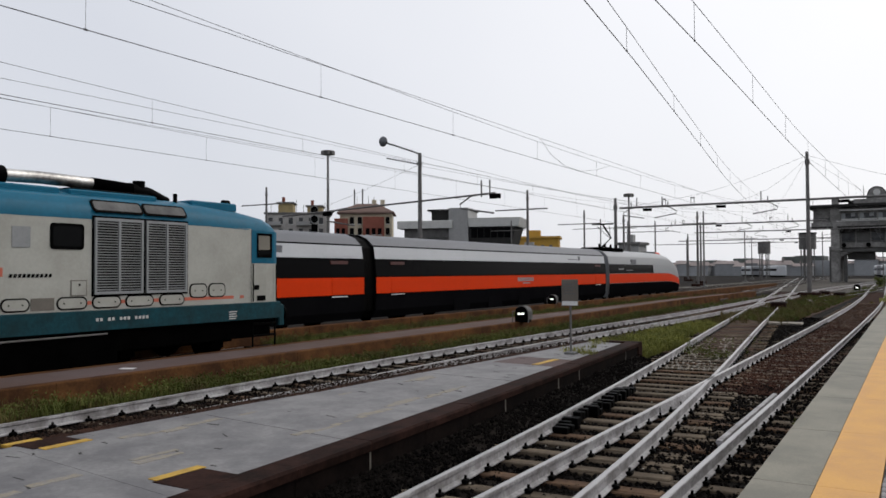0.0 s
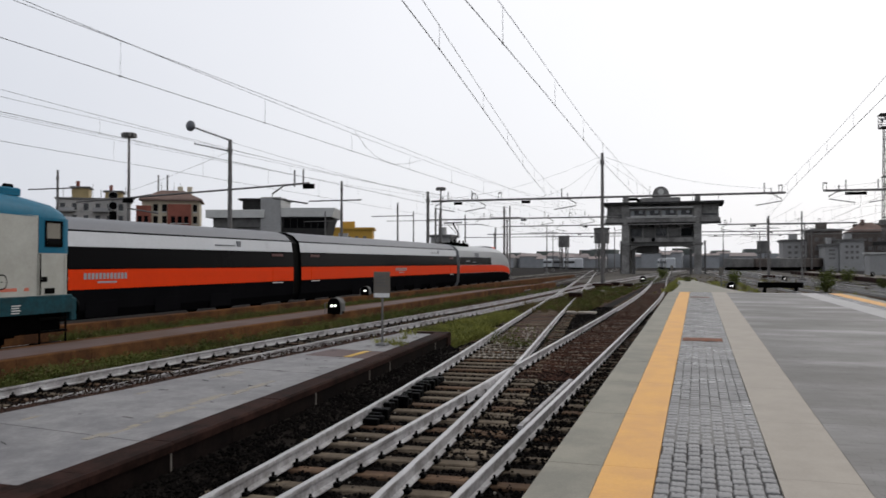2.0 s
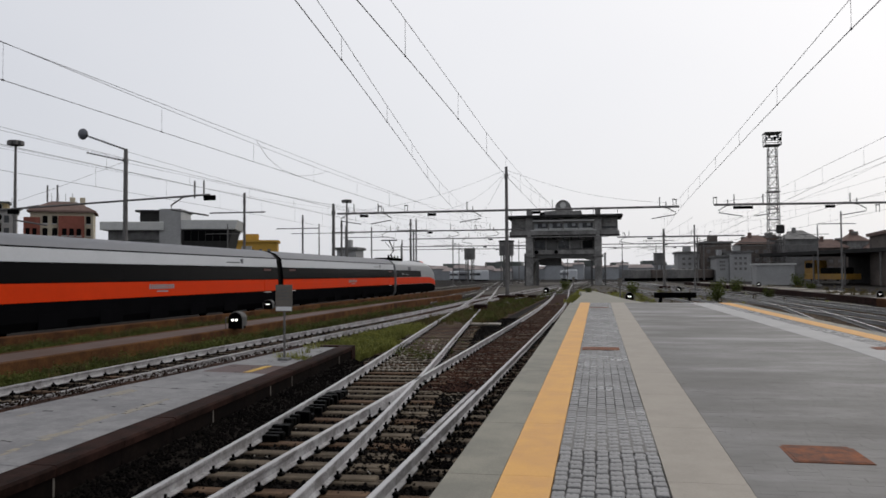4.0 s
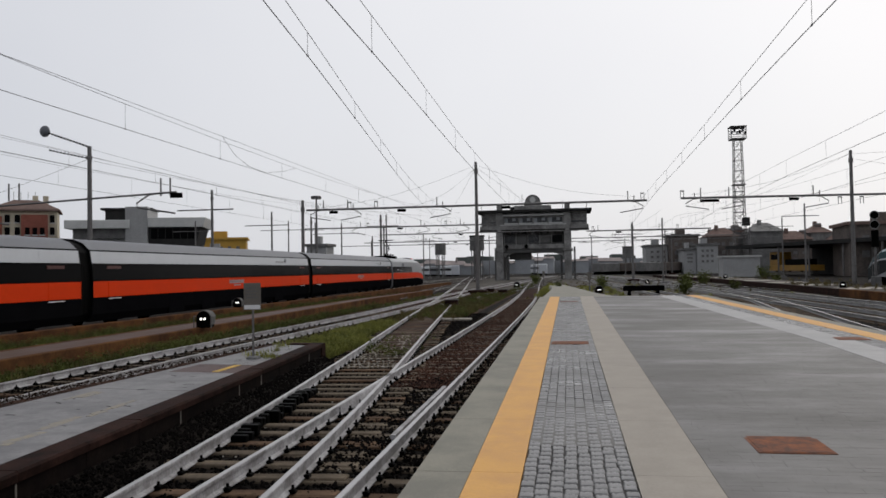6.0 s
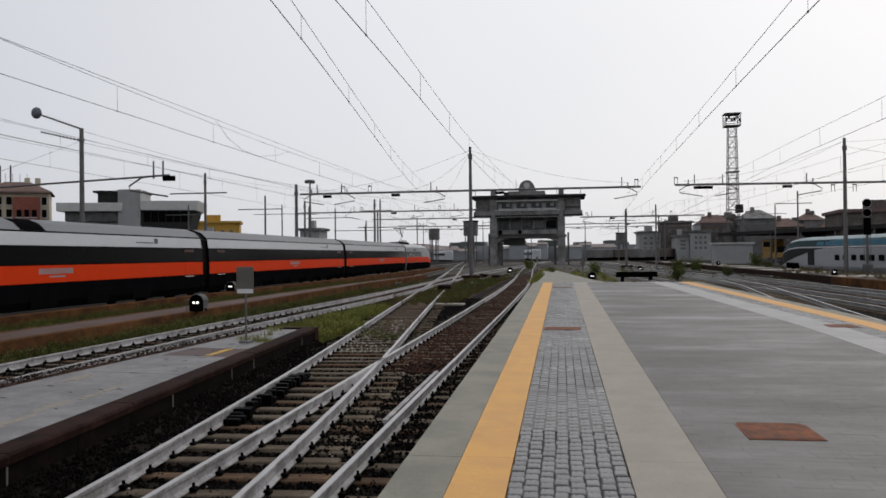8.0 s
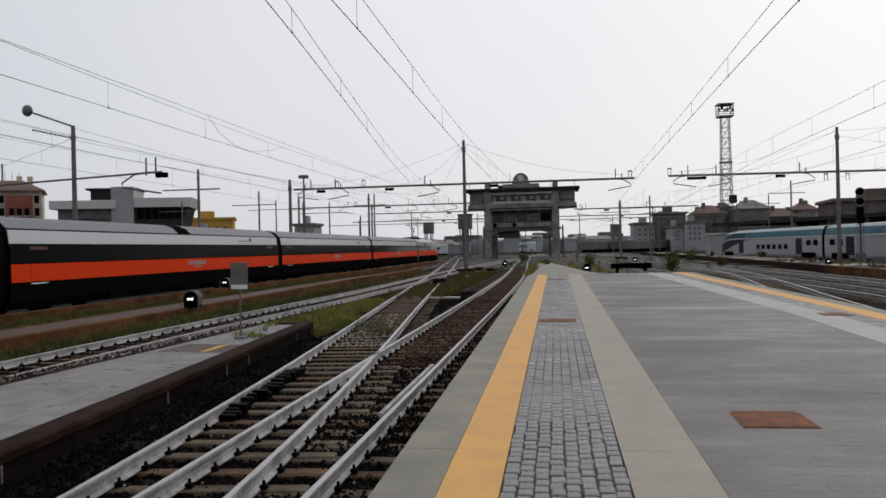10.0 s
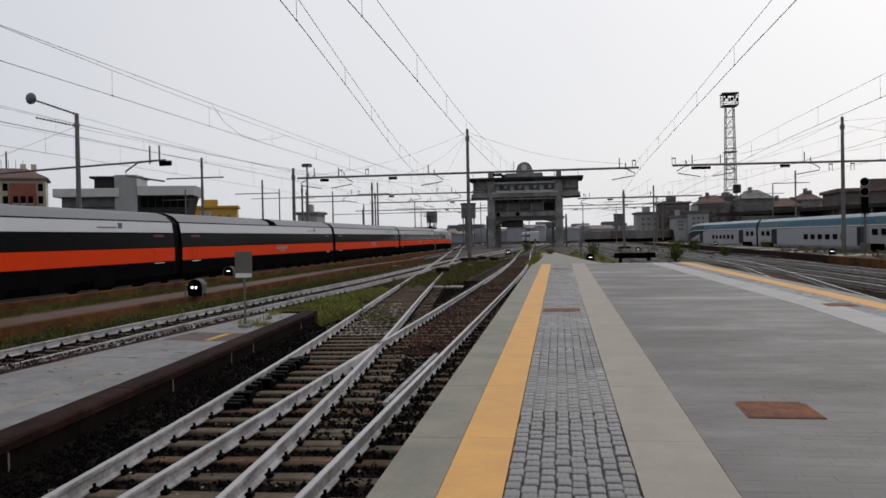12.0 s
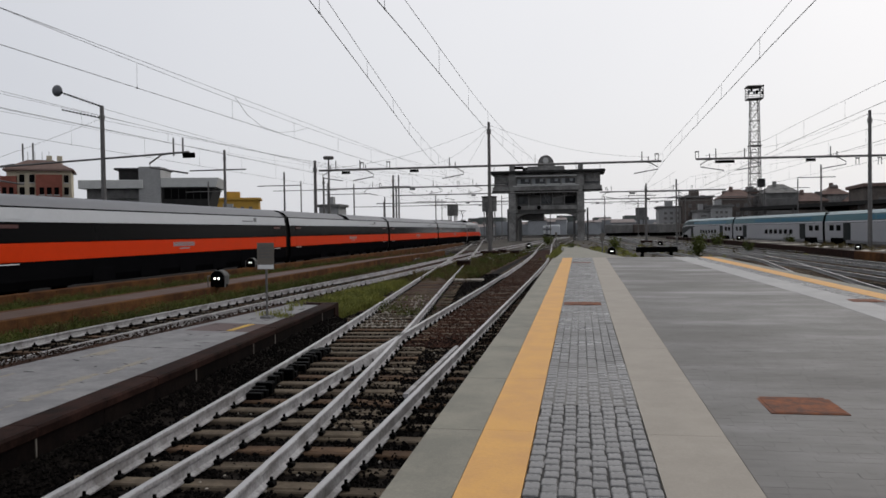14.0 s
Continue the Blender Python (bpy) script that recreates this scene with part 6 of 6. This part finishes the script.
build_colour_signal(-48.4, 57, GZ, 7.0, 40)


def build_buffer_stop():
    e = thing("buffer_stop", "low black buffer stop of old sleepers", "buffer stop", (5.9, 65, GZ))
    Geo().box(-1.6, 1.6, -0.2, 0.2, 0.42, 0.85, 0.03).make("beam", M_black, e)
    for s in (-1.1, 1.1):
        Geo().box(s - 0.12, s + 0.12, -0.1, 0.1, 0, 0.5).make("leg", M_black, e)
        Geo().tube([(s, 0.1, 0.6), (s, 1.6, 0.0)], 0.08, 6).make("strut", M_black, e)


build_buffer_stop()


def build_shrub(x, y, s):
    """A scrappy bush: thin stems with many small leaves."""
    e = thing("shrub", "scrappy yellow-green bush among the tracks", "bush", (x, y, GZ), "shrubs")
    st, lf = Geo(), Geo()
    for k in range(9):
        a, l = random.uniform(0, 6.28), random.uniform(0.6, 1.0) * s
        tip = Vector((math.cos(a) * l * 0.45, math.sin(a) * l * 0.45, l))
        st.tube([(0, 0, 0), tip * 0.5 + Vector((0, 0, 0.1 * s)), tip], 0.02 * s, 4, 0.006 * s)
        for i in range(55):
            c = tip * random.uniform(0.3, 1.05) + Vector([random.gauss(0, 0.14 * s) for _ in range(3)])
            u = Vector([random.uniform(-1, 1) for _ in range(3)]).normalized() * 0.07 * s
            w = Vector([random.uniform(-1, 1) for _ in range(3)]).normalized() * 0.05 * s
            c.z = max(c.z, 0.03)
            lf.add([c - u, c + w, c + u, c - w], [(0, 1, 2, 3)])
    st.make("stems", M_railrust, e)
    lf.make("leaves", M_grass, e)


for x, y, s in ((8.9, 64, 1.3), (12.8, 92, 1.6), (16.2, 100, 1.5), (-1.0, 82, 1.0), (3.5, 88, 1.3), (-27, 84, 1.5), (15, 76, 1.0), (30, 130, 2.0), (-4.8, 120, 1.5), (24, 98, 1.2)):
    build_shrub(x, y, s)
for x, y in ((-2.9, 96), (1.6, 62)):
    g = thing("marker_post", "thin grey marker post beside the track", "post", (x, y, GZ), "marker posts")
    Geo().tube([(0, 0, 0), (0, 0, 2.0)], 0.06, 6).make("post", M_pole, g)
    Geo().box(-0.15, 0.15, -0.05, 0.0, 1.4, 2.0).make("plate", M_sign, g)
g = Geo().box(-0.14, 0.14, -0.1, 0.1, 0, 0.004).make("litter_sheet", M_white)
g.matrix_basis = pose(-13.2, 9.9, -0.243, 0, 0, 30)
tagged(g, "scrap of white paper on the walkway", "litter")
for x0, x1, y in ((-8.1, -6.0, 65.0), (-6.05, -4.45, 36.4), (-8.6, -7.0, 52)):
    s = Geo().box(x0, x1, y - 0.35, y + 0.35, GZ - 0.05, GZ + 0.10, 0.02).make("concrete_slab", M_strip)
    tagged(s, "pale concrete cable duct lid lying by the tracks", "concrete slab", "duct lids")
for x, y in ((-7.2, 49), (-5.9, 72), (-7.4, 76)):
    b = thing("trackside_box", "low dark brown trackside cable box", "cable box", (x, y, GZ), "cable boxes")
    Geo().box(-0.4, 0.4, -0.3, 0.3, 0, 0.45, 0.05).make("body", M_lowedge, b)
    Geo().box(-0.44, 0.44, -0.34, 0.34, 0.45, 0.5, 0.02).make("lid", M_railrust, b)


# ---- fine stuff: stones, grass, pavers ----
def scatter_stones(n, x0, x1, y0, y1, keep, name, label, size=(0.016, 0.036), z=GZ + 0.012, material=M_stone):
    rng = np.random.default_rng(7)
    base = np.array([(1, 0, 0), (0, 1, 0), (-1, 0, 0), (0, -1, 0), (0, 0, 1), (0.2, 0.1, -1)], float)
    tri = np.array([(0, 1, 4), (1, 2, 4), (2, 3, 4), (3, 0, 4), (1, 0, 5), (2, 1, 5), (3, 2, 5), (0, 3, 5)])
    u = rng.random(n)
    y = y0 + (y1 - y0) * u ** 1.7
    x = x0 + (x1 - x0) * rng.random(n)
    ok = keep(x, y)
    x, y = x[ok], y[ok]
    n = len(x)
    sc = rng.uniform(size[0], size[1], n)[:, None, None] * rng.uniform(0.6, 1.3, (n, 6, 1))
    a = rng.uniform(0, 6.28, n)
    v = base[None] * sc * np.array([1, 1, 0.75])
    c, s = np.cos(a)[:, None], np.sin(a)[:, None]
    vx, vy = v[:, :, 0] * c - v[:, :, 1] * s, v[:, :, 0] * s + v[:, :, 1] * c
    pts = np.stack([vx + x[:, None], vy + y[:, None], v[:, :, 2] + (z(x, y)[:, None] if callable(z) else z) + rng.uniform(-0.005, 0.02, n)[:, None]], 2).reshape(-1, 3)
    faces = (tri[None] + np.arange(n)[:, None, None] * 6).reshape(-1, 3)
    me = bpy.data.meshes.new(name)
    me.from_pydata(pts.tolist(), [], faces.tolist())
    me.materials.append(material)
    tagged(new(name, me), label, "ballast", kind="stuff")


def off_platforms(x, y):
    return (x > np.where(y < LOW_END + 0.3, np.interp(y, *KERB), -9.0)) & (x < -1.2)




def bed(x, y):
    """The stones lie deeper where the sleepers show, heaped over those of the platform track further on."""
    t1 = np.interp(y, [k[0] for k in TRACK1], [k[1] for k in TRACK1])
    t2 = np.interp(y, [k[0] for k in TRACK2], [k[1] for k in TRACK2])
    bare = (np.abs(x - t1) < 0.74) | (y < 9.0)
    rusty = ((np.abs(x - t2) < 0.72) & (y > 17.0)) | ((np.abs(x - t1) < 0.7) & (y > 25.0))
    return np.where(rusty, GZ - 0.05, np.where(bare, GZ - 0.006, GZ + 0.014))


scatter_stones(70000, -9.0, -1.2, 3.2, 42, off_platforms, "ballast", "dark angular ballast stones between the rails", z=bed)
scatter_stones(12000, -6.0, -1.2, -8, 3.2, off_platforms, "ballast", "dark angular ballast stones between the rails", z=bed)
# ballast heaped against the low platform
LEFT_RAIL = ((-8, 0, 6, 10.6, 13.4, 18.5, 30), (-3.35, -4.0, -4.31, -4.64, -4.92, -5.45, -6.73))


def shoulder(x, y):
    a, b = np.interp(y, *KERB), np.interp(y, *LEFT_RAIL) - 0.25
    return -0.50 - 0.235 * np.clip((x - a) / np.maximum(b - a, 0.05), 0, 1)


rings = []
for y in np.arange(-5.5, 19.6, 1.0):
    a, b = float(np.interp(y, *KERB)), float(np.interp(y, *LEFT_RAIL)) - 0.25
    rings.append([(a - 0.04, y, -0.9), (b, y, -0.9), (b, y, GZ - 0.01), (a - 0.04, y, -0.52)])
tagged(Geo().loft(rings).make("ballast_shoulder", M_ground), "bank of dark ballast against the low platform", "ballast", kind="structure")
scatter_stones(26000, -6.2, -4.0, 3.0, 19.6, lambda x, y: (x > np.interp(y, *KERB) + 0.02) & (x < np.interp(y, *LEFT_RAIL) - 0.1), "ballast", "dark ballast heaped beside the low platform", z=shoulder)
scatter_stones(9000, -9.0, -7.4, 3.0, 20, lambda x, y: np.abs(x + 0.42 - np.interp(y, (5.5, 8.0, 9.3, 11.4, 14.2, 20.0), (-8.23, -8.07, -7.92, -7.85, -7.66, -7.36))) < 0.38, "grit", "brown grit beside the low platform", (0.01, 0.026), -0.275, M_grit)
scatter_stones(9000, -3.9, -2.0, 15.5, 60, lambda x, y: np.abs(x - np.interp(y, (0, 35, 52, 70), (-2.94, -2.93, -3.02, -3.4))) < 0.68, "rust_stones", "rust-brown stones between the rails", (0.014, 0.036), RZ - 0.184, M_ruststone)
scatter_stones(16000, -12.3, -7.9, 4.0, 40, lambda x, y: (x < -9.2) | (y > 20.3), "ballast", "brown ballast of the weedy track")
scatter_stones(14000, 6.6, 18.5, 12, 60, lambda x, y: x > 6.5, "ballast", "dark wet ballast of the yard tracks", (0.02, 0.06), material=M_yard)


def grass(n, areas, name, label, material, hmin, hmax, seed):
    """Blades in tufts over areas of (x0, x1, y0, y1, ground)."""
    rng = np.random.default_rng(seed)
    V, F = [], []
    tot = sum(a[5] for a in areas)
    for x0, x1, y0, y1, z, share in areas:
        k = int(n * share / tot)
        tufts = max(4, k // 38)
        tx, ty = rng.uniform(x0, x1, tufts), y0 + (y1 - y0) * rng.random(tufts) ** 1.2
        th = rng.uniform(0.35, 1.0, tufts) ** 1.5
        i = rng.integers(0, tufts, k)
        x, y = tx[i] + rng.normal(0, 0.09, k), ty[i] + rng.normal(0, 0.12, k)
        x, y = np.clip(x, x0, x1), np.clip(y, y0, y1)
        h = (hmin + (hmax - hmin) * th[i]) * rng.uniform(0.5, 1.1, k)
        a, lean = rng.uniform(0, 6.28, k), rng.uniform(0.1, 0.6, k) * h
        w = rng.uniform(0.004, 0.009, k) * (1 + h)
        dx, dy = np.cos(a), np.sin(a)
        b0 = np.stack([x - dy * w, y + dx * w, np.full(k, z)], 1)
        b1 = np.stack([x + dy * w, y - dx * w, np.full(k, z)], 1)
        m0 = np.stack([x - dy * w * 0.7 + dx * lean * 0.35, y + dx * w * 0.7 + dy * lean * 0.35, z + h * 0.6], 1)
        m1 = np.stack([x + dy * w * 0.7 + dx * lean * 0.35, y - dx * w * 0.7 + dy * lean * 0.35, z + h * 0.6], 1)
        tp = np.stack([x + dx * lean, y + dy * lean, z + h], 1)
        s = len(V)
        V += np.stack([b0, b1, m1, m0, tp], 1).reshape(-1, 3).tolist()
        for q in range(k):
            o = s + q * 5
            F.append((o, o + 1, o + 2, o + 3))
            F.append((o + 3, o + 2, o + 4))
    me = bpy.data.meshes.new(name)
    me.from_pydata(V, [], F)
    me.materials.append(material)
    tagged(new(name, me), label, "grass", kind="stuff")


grass(82000, ((-12.35, -11.7, 4, 48, GZ, 5.0), (-17.2, -14.4, 17.5, 62, -0.6, 7.0), (-8.0, -6.4, 18, 24, GZ, 0.8), (-8.4, -5.0, 38, 74, GZ, 2.6), (-6.5, -4.4, 74, 120, GZ, 1.0), (-1.55, -1.22, 4, 40, GZ, 0.5), (-12.3, -10.9, 48, 75, GZ, 1.0)),
      "weeds", "green weeds growing between tracks and kerbs", M_grass, 0.08, 0.36, 3)
grass(44000, ((-12.35, -11.6, 4, 50, GZ, 3.0), (-17.2, -14.4, 17.5, 75, -0.6, 2.5), (-8.6, -5.0, 36, 80, GZ, 6.0), (-3.2, 6.0, 60, 130, GZ, 2.0), (7, 18, 70, 140, GZ, 2.0), (20, 30, 60, 130, -0.3, 1.5), (19.4, 22.8, 42, 80, -0.23, 1.5)),
      "dry_weeds", "dry yellowish weeds among the tracks", M_dry, 0.08, 0.42, 5)
grass(300, ((-7.2, -6.2, 15.7, 16.7, -0.22, 1.5), (-7.3, -6.7, 17.2, 19.5, -0.22, 1.0)), "sign_weeds", "weeds round the foot of the sign", M_freshgrass, 0.05, 0.26, 9)


def leafy(n, areas, name, label, material, r, h, seed):
    """Low leafy plants: mounds of small leaves over areas of (x0, x1, y0, y1, ground, share)."""
    rng = np.random.default_rng(seed)
    V = []
    tot = sum(a[5] for a in areas)
    for x0, x1, y0, y1, z, share in areas:
        k = int(n * share / tot)
        tufts = max(3, k // 70)
        tx, ty = rng.uniform(x0, x1, tufts), y0 + (y1 - y0) * rng.random(tufts) ** 1.3
        th = rng.uniform(0.3, 1.0, tufts)
        i = rng.integers(0, tufts, k)
        a, q = rng.uniform(0, 6.28, k), np.sqrt(rng.random(k))
        up = rng.random(k) * np.sqrt(np.clip(1 - q * q * 0.8, 0, 1))
        c = np.stack([np.clip(tx[i] + np.cos(a) * q * r * (0.5 + th[i]), x0, x1), np.clip(ty[i] + np.sin(a) * q * r * (0.5 + th[i]), y0, y1), z + 0.02 + up * h * th[i]], 1)
        u = rng.normal(size=(k, 3))
        u /= np.linalg.norm(u, axis=1)[:, None]
        w = np.cross(u, rng.normal(size=(k, 3)))
        w /= np.linalg.norm(w, axis=1)[:, None]
        sz = rng.uniform(0.016, 0.038, k)[:, None]
        V.append(np.stack([c - u * sz, c + w * sz * 0.45, c + u * sz, c - w * sz * 0.45], 1).reshape(-1, 3))
    V = np.concatenate(V)
    F = np.arange(len(V)).reshape(-1, 4)
    me = bpy.data.meshes.new(name)
    me.from_pydata(V.tolist(), [], F.tolist())
    me.materials.append(material)
    tagged(new(name, me), label, "weeds", kind="stuff")


leafy(68000, ((-12.4, -11.75, 4, 50, -0.66, 6.0), (-17.2, -14.5, 17.0, 62, -0.62, 6.0), (-8.3, -5.0, 38, 74, GZ, 3.0), (-1.6, -1.22, 4, 30, GZ, 0.6), (-5.9, -4.2, 21, 26, RZ - 0.17, 0.25)),
      "leafy_weeds", "low leafy weeds along kerbs and rails", M_grass, 0.26, 0.36, 21)
leafy(9000, ((-12.4, -11.75, 4, 60, -0.66, 2.0), (-17.2, -14.5, 17.0, 75, -0.62, 3.0), (-8.5, -5.0, 36, 78, GZ, 2.0)), "dry_leafy_weeds", "yellowing leafy weeds", M_dry, 0.24, 0.3, 22)

leafy(24000, ((-8.5, -6.35, 20.4, 25.5, GZ, 4.0), (-8.5, -7.1, 25.5, 34, GZ, 2.0)), "fresh_leafy_weeds", "bright green leafy weeds past the low platform", M_freshgrass, 0.26, 0.4, 23)
grass(23000, ((-8.5, -6.35, 20.4, 25, GZ, 3.6), (-8.5, -7.1, 25, 34, GZ, 2.4)), "fresh_weeds", "bright green weeds past the end of the low platform", M_freshgrass, 0.08, 0.36, 4)
grass(20000, ((0.9, 4.6, 56, 100, GZ, 4.0), (-2.6, -1.3, 60, 110, -0.55, 2.0), (-3.0, 0.0, 76, 120, GZ, 1.0), (6.8, 18.0, 62, 120, GZ, 1.5)), "yard_weeds", "yellow-green weeds across the yard", M_freshgrass, 0.08, 0.32, 6)


def rust_bed():
    """Rust-brown gravel heaped over the sleepers further out."""
    for keys, ya, yb, top in ((TRACK2, 15.0, 120, RZ - 0.186), (TRACK1, 22.0, 90, RZ - 0.168), (TRACKE, 44.0, 120, RZ - 0.155)):
        rings = []
        for i, (x, y) in enumerate(curve_pts(keys, ya, yb, 2.0)):
            t = GZ - 0.03 if i == 0 else top + random.uniform(-0.008, 0.006)
            rings.append([(x - 1.5, y, GZ - 0.1), (x + 1.5, y, GZ - 0.1), (x + 1.0, y, t), (x, y, t), (x - 1.0, y, t)])
        tagged(Geo().loft(rings).make("rust_gravel", M_rustgravel), "rust-brown gravel between the rails", "gravel", kind="structure")


rust_bed()
scatter_stones(160, -6.0, -2.0, 3.5, 20, lambda x, y: x > np.interp(y, *KERB) + 0.1, "pale_chippings", "stray pale chippings on the dark ballast", (0.012, 0.024), GZ + 0.03, M_strip)
scatter_stones(450, -6.2, -4.0, 18.5, 28, lambda x, y: abs(x - np.interp(y, (18.5, 30), (-4.70, -5.98))) < 0.68, "pale_gravel", "pale gravel scattered between the rails", (0.02, 0.045), RZ - 0.165, M_strip)
for x0, x1, y0, y1, z in ((-17.25, -14.3, 15.5, 80, -0.62), (-12.45, -11.55, 3, 75, -0.66), (-8.8, -4.9, 36, 90, -0.725)):
    s = Geo().box(x0, x1, y0, y1, z - 0.3, z)
    tagged(s.make("soil_strip", M_dirt), "rusty brown soil strip between the tracks", "soil", kind="structure")

for x0, x1, y0, y1 in ((-30, 18.7, 92, 230), (-1.0, 18.7, 60, 91.9)):
    s = Geo().box(x0, x1, y0, y1, GZ - 0.3, -0.705)
    tagged(s.make("yard_gravel", M_yard), "grey-brown gravel of the station throat", "gravel", kind="structure")


def lie_on_slope(g, step, start, mid):
    """Tilt flat pieces laid in rows so that they follow the platform's climb."""
    out = []
    for v in g.v:
        row = math.floor((v[1] - start) / step + 1e-4)
        out.append((v[0], v[1], v[2] + SLOPE * (v[1] - (start + row * step + mid))))
    g.v[:] = out


def build_pavers():
    """Stone setts of the platform: the nearest singly, the rest joined."""
    meshes = {}

    def sett(w, l):
        key = (round(w, 3), round(l, 3))
        if key not in meshes:
            ob = Geo().box(-w / 2, w / 2, -l / 2, l / 2, -0.03, 0.0, 0.007).make("paver", M_paver)
            meshes[key] = ob.data
            bpy.data.objects.remove(ob)
        return meshes[key]

    rest = Geo()
    count = 0
    cols = 8
    wid = (0.451 + 0.368) / cols
    y = 2.9
    row = 0
    while y < PE - 0.1:
        for c in range(cols):
            x = -0.368 + wid * (c + 0.5)
            yy = y + (0.0, 0.075, 0.02, 0.095, 0.05, 0.11, 0.03, 0.085)[c]
            if y < 12.4 and count < 298:
                o = new("paver", sett(wid - random.choice((0.004, 0.008, 0.014)), random.choice((0.112, 0.124, 0.130))))
                o.parent = PLATFORM
                o.matrix_basis = pose(x + random.uniform(-0.006, 0.006), yy + random.uniform(-0.012, 0.012), pz(yy) + random.uniform(-0.003, 0.002), random.uniform(-0.7, 0.7) + 0.7, random.uniform(-0.7, 0.7), random.uniform(-1.5, 1.5))
                count += 1
            else:
                h = pz(yy) + random.uniform(-0.0025, 0.0015)
                rest.box(x - wid / 2 + 0.004, x + wid / 2 - 0.004, yy - 0.064, yy + 0.064, h - 0.03, h, 0.005)
        y += 0.135
    y = -5.9
    while y < 2.8:
        for c in range(cols):
            x = -0.368 + wid * (c + 0.5)
            h = pz(y) + random.uniform(-0.003, 0.002)
            rest.box(x - wid / 2 + 0.005, x + wid / 2 - 0.005, y - 0.062, y + 0.062, h - 0.03, h, 0.006)
        y += 0.135
    # far strip beside the second yellow line, and the broad field laid in courses across
    y = 9.0
    while y < PE - 0.2:
        for c in range(3):
            x = 5.155 + taper(y) + 0.147 * (c + 0.5)
            h = pz(y) + random.uniform(-0.003, 0.002)
            rest.box(x - 0.069, x + 0.069, y - 0.091, y + 0.091, h - 0.03, h, 0.005)
        y += 0.19
    tagged(rest.make("paver_field", M_paver, PLATFORM), kind="stuff")
    g = Geo()
    y = 2.6
    row = 0
    while y < 16.95:
        x = 1.016 - random.uniform(0, 0.2)
        while x < 4.46:
            x0, x1 = max(x, 1.016), min(x + 0.24, 4.462)
            x += 0.24
            if x1 - x0 < 0.02:
                continue
            h = pz(y + 0.055) + random.uniform(-0.0002, 0.0005)
            w = random.choice((0.0002, 0.0002, 0.0003, 0.0011))
            g.box(x0 + w, x1 - w, y + w, y + 0.11 - w, h - 0.03, h, 0.0003)
        y += 0.11
        row += 1
    lie_on_slope(g, 0.11, 2.6, 0.055)
    tagged(g.make("course_field", M_field, PLATFORM), kind="stuff")


build_pavers()


# ---- what moves ----
def motions():
    # the express draws away along its straight track
    front = [(0.0, 73.0), (0.5, 75.4), (1.0, 77.9), (1.5, 80.2), (2.0, 82.5), (3.0, 87.4), (4.2, 93.6), (5.3, 99.8), (6.5, 106.6), (7.5, 112.1), (8.2, 116.1), (9.2, 122.2), (10.3, 129.0), (11.0, 133.2), (12.0, 139.4), (13.0, 145.4), (14.0, 151.3)]
    walk(EXPRESS, [(t, pose(FAST_X, y, RZ)) for t, y in front])
    # the commuter train rolls off along a track that bears left
    a = radians(DIR_R)
    rows = []
    for t, s in ((0.0, 14.0), (4.0, 58.0), (6.5, 82.0), (7.5, 91.6), (8.2, 98.3), (9.2, 108.4), (10.3, 119.5), (11.0, 126.6), (12.0, 136.6), (13.0, 146.9), (14.0, 157.0)):
        rows.append((t, pose(-s * math.sin(a) + LAT_R * math.cos(a), s * math.cos(a) + LAT_R * math.sin(a), RZ, 0, 0, DIR_R)))
    walk(REGIONAL, rows)


motions()
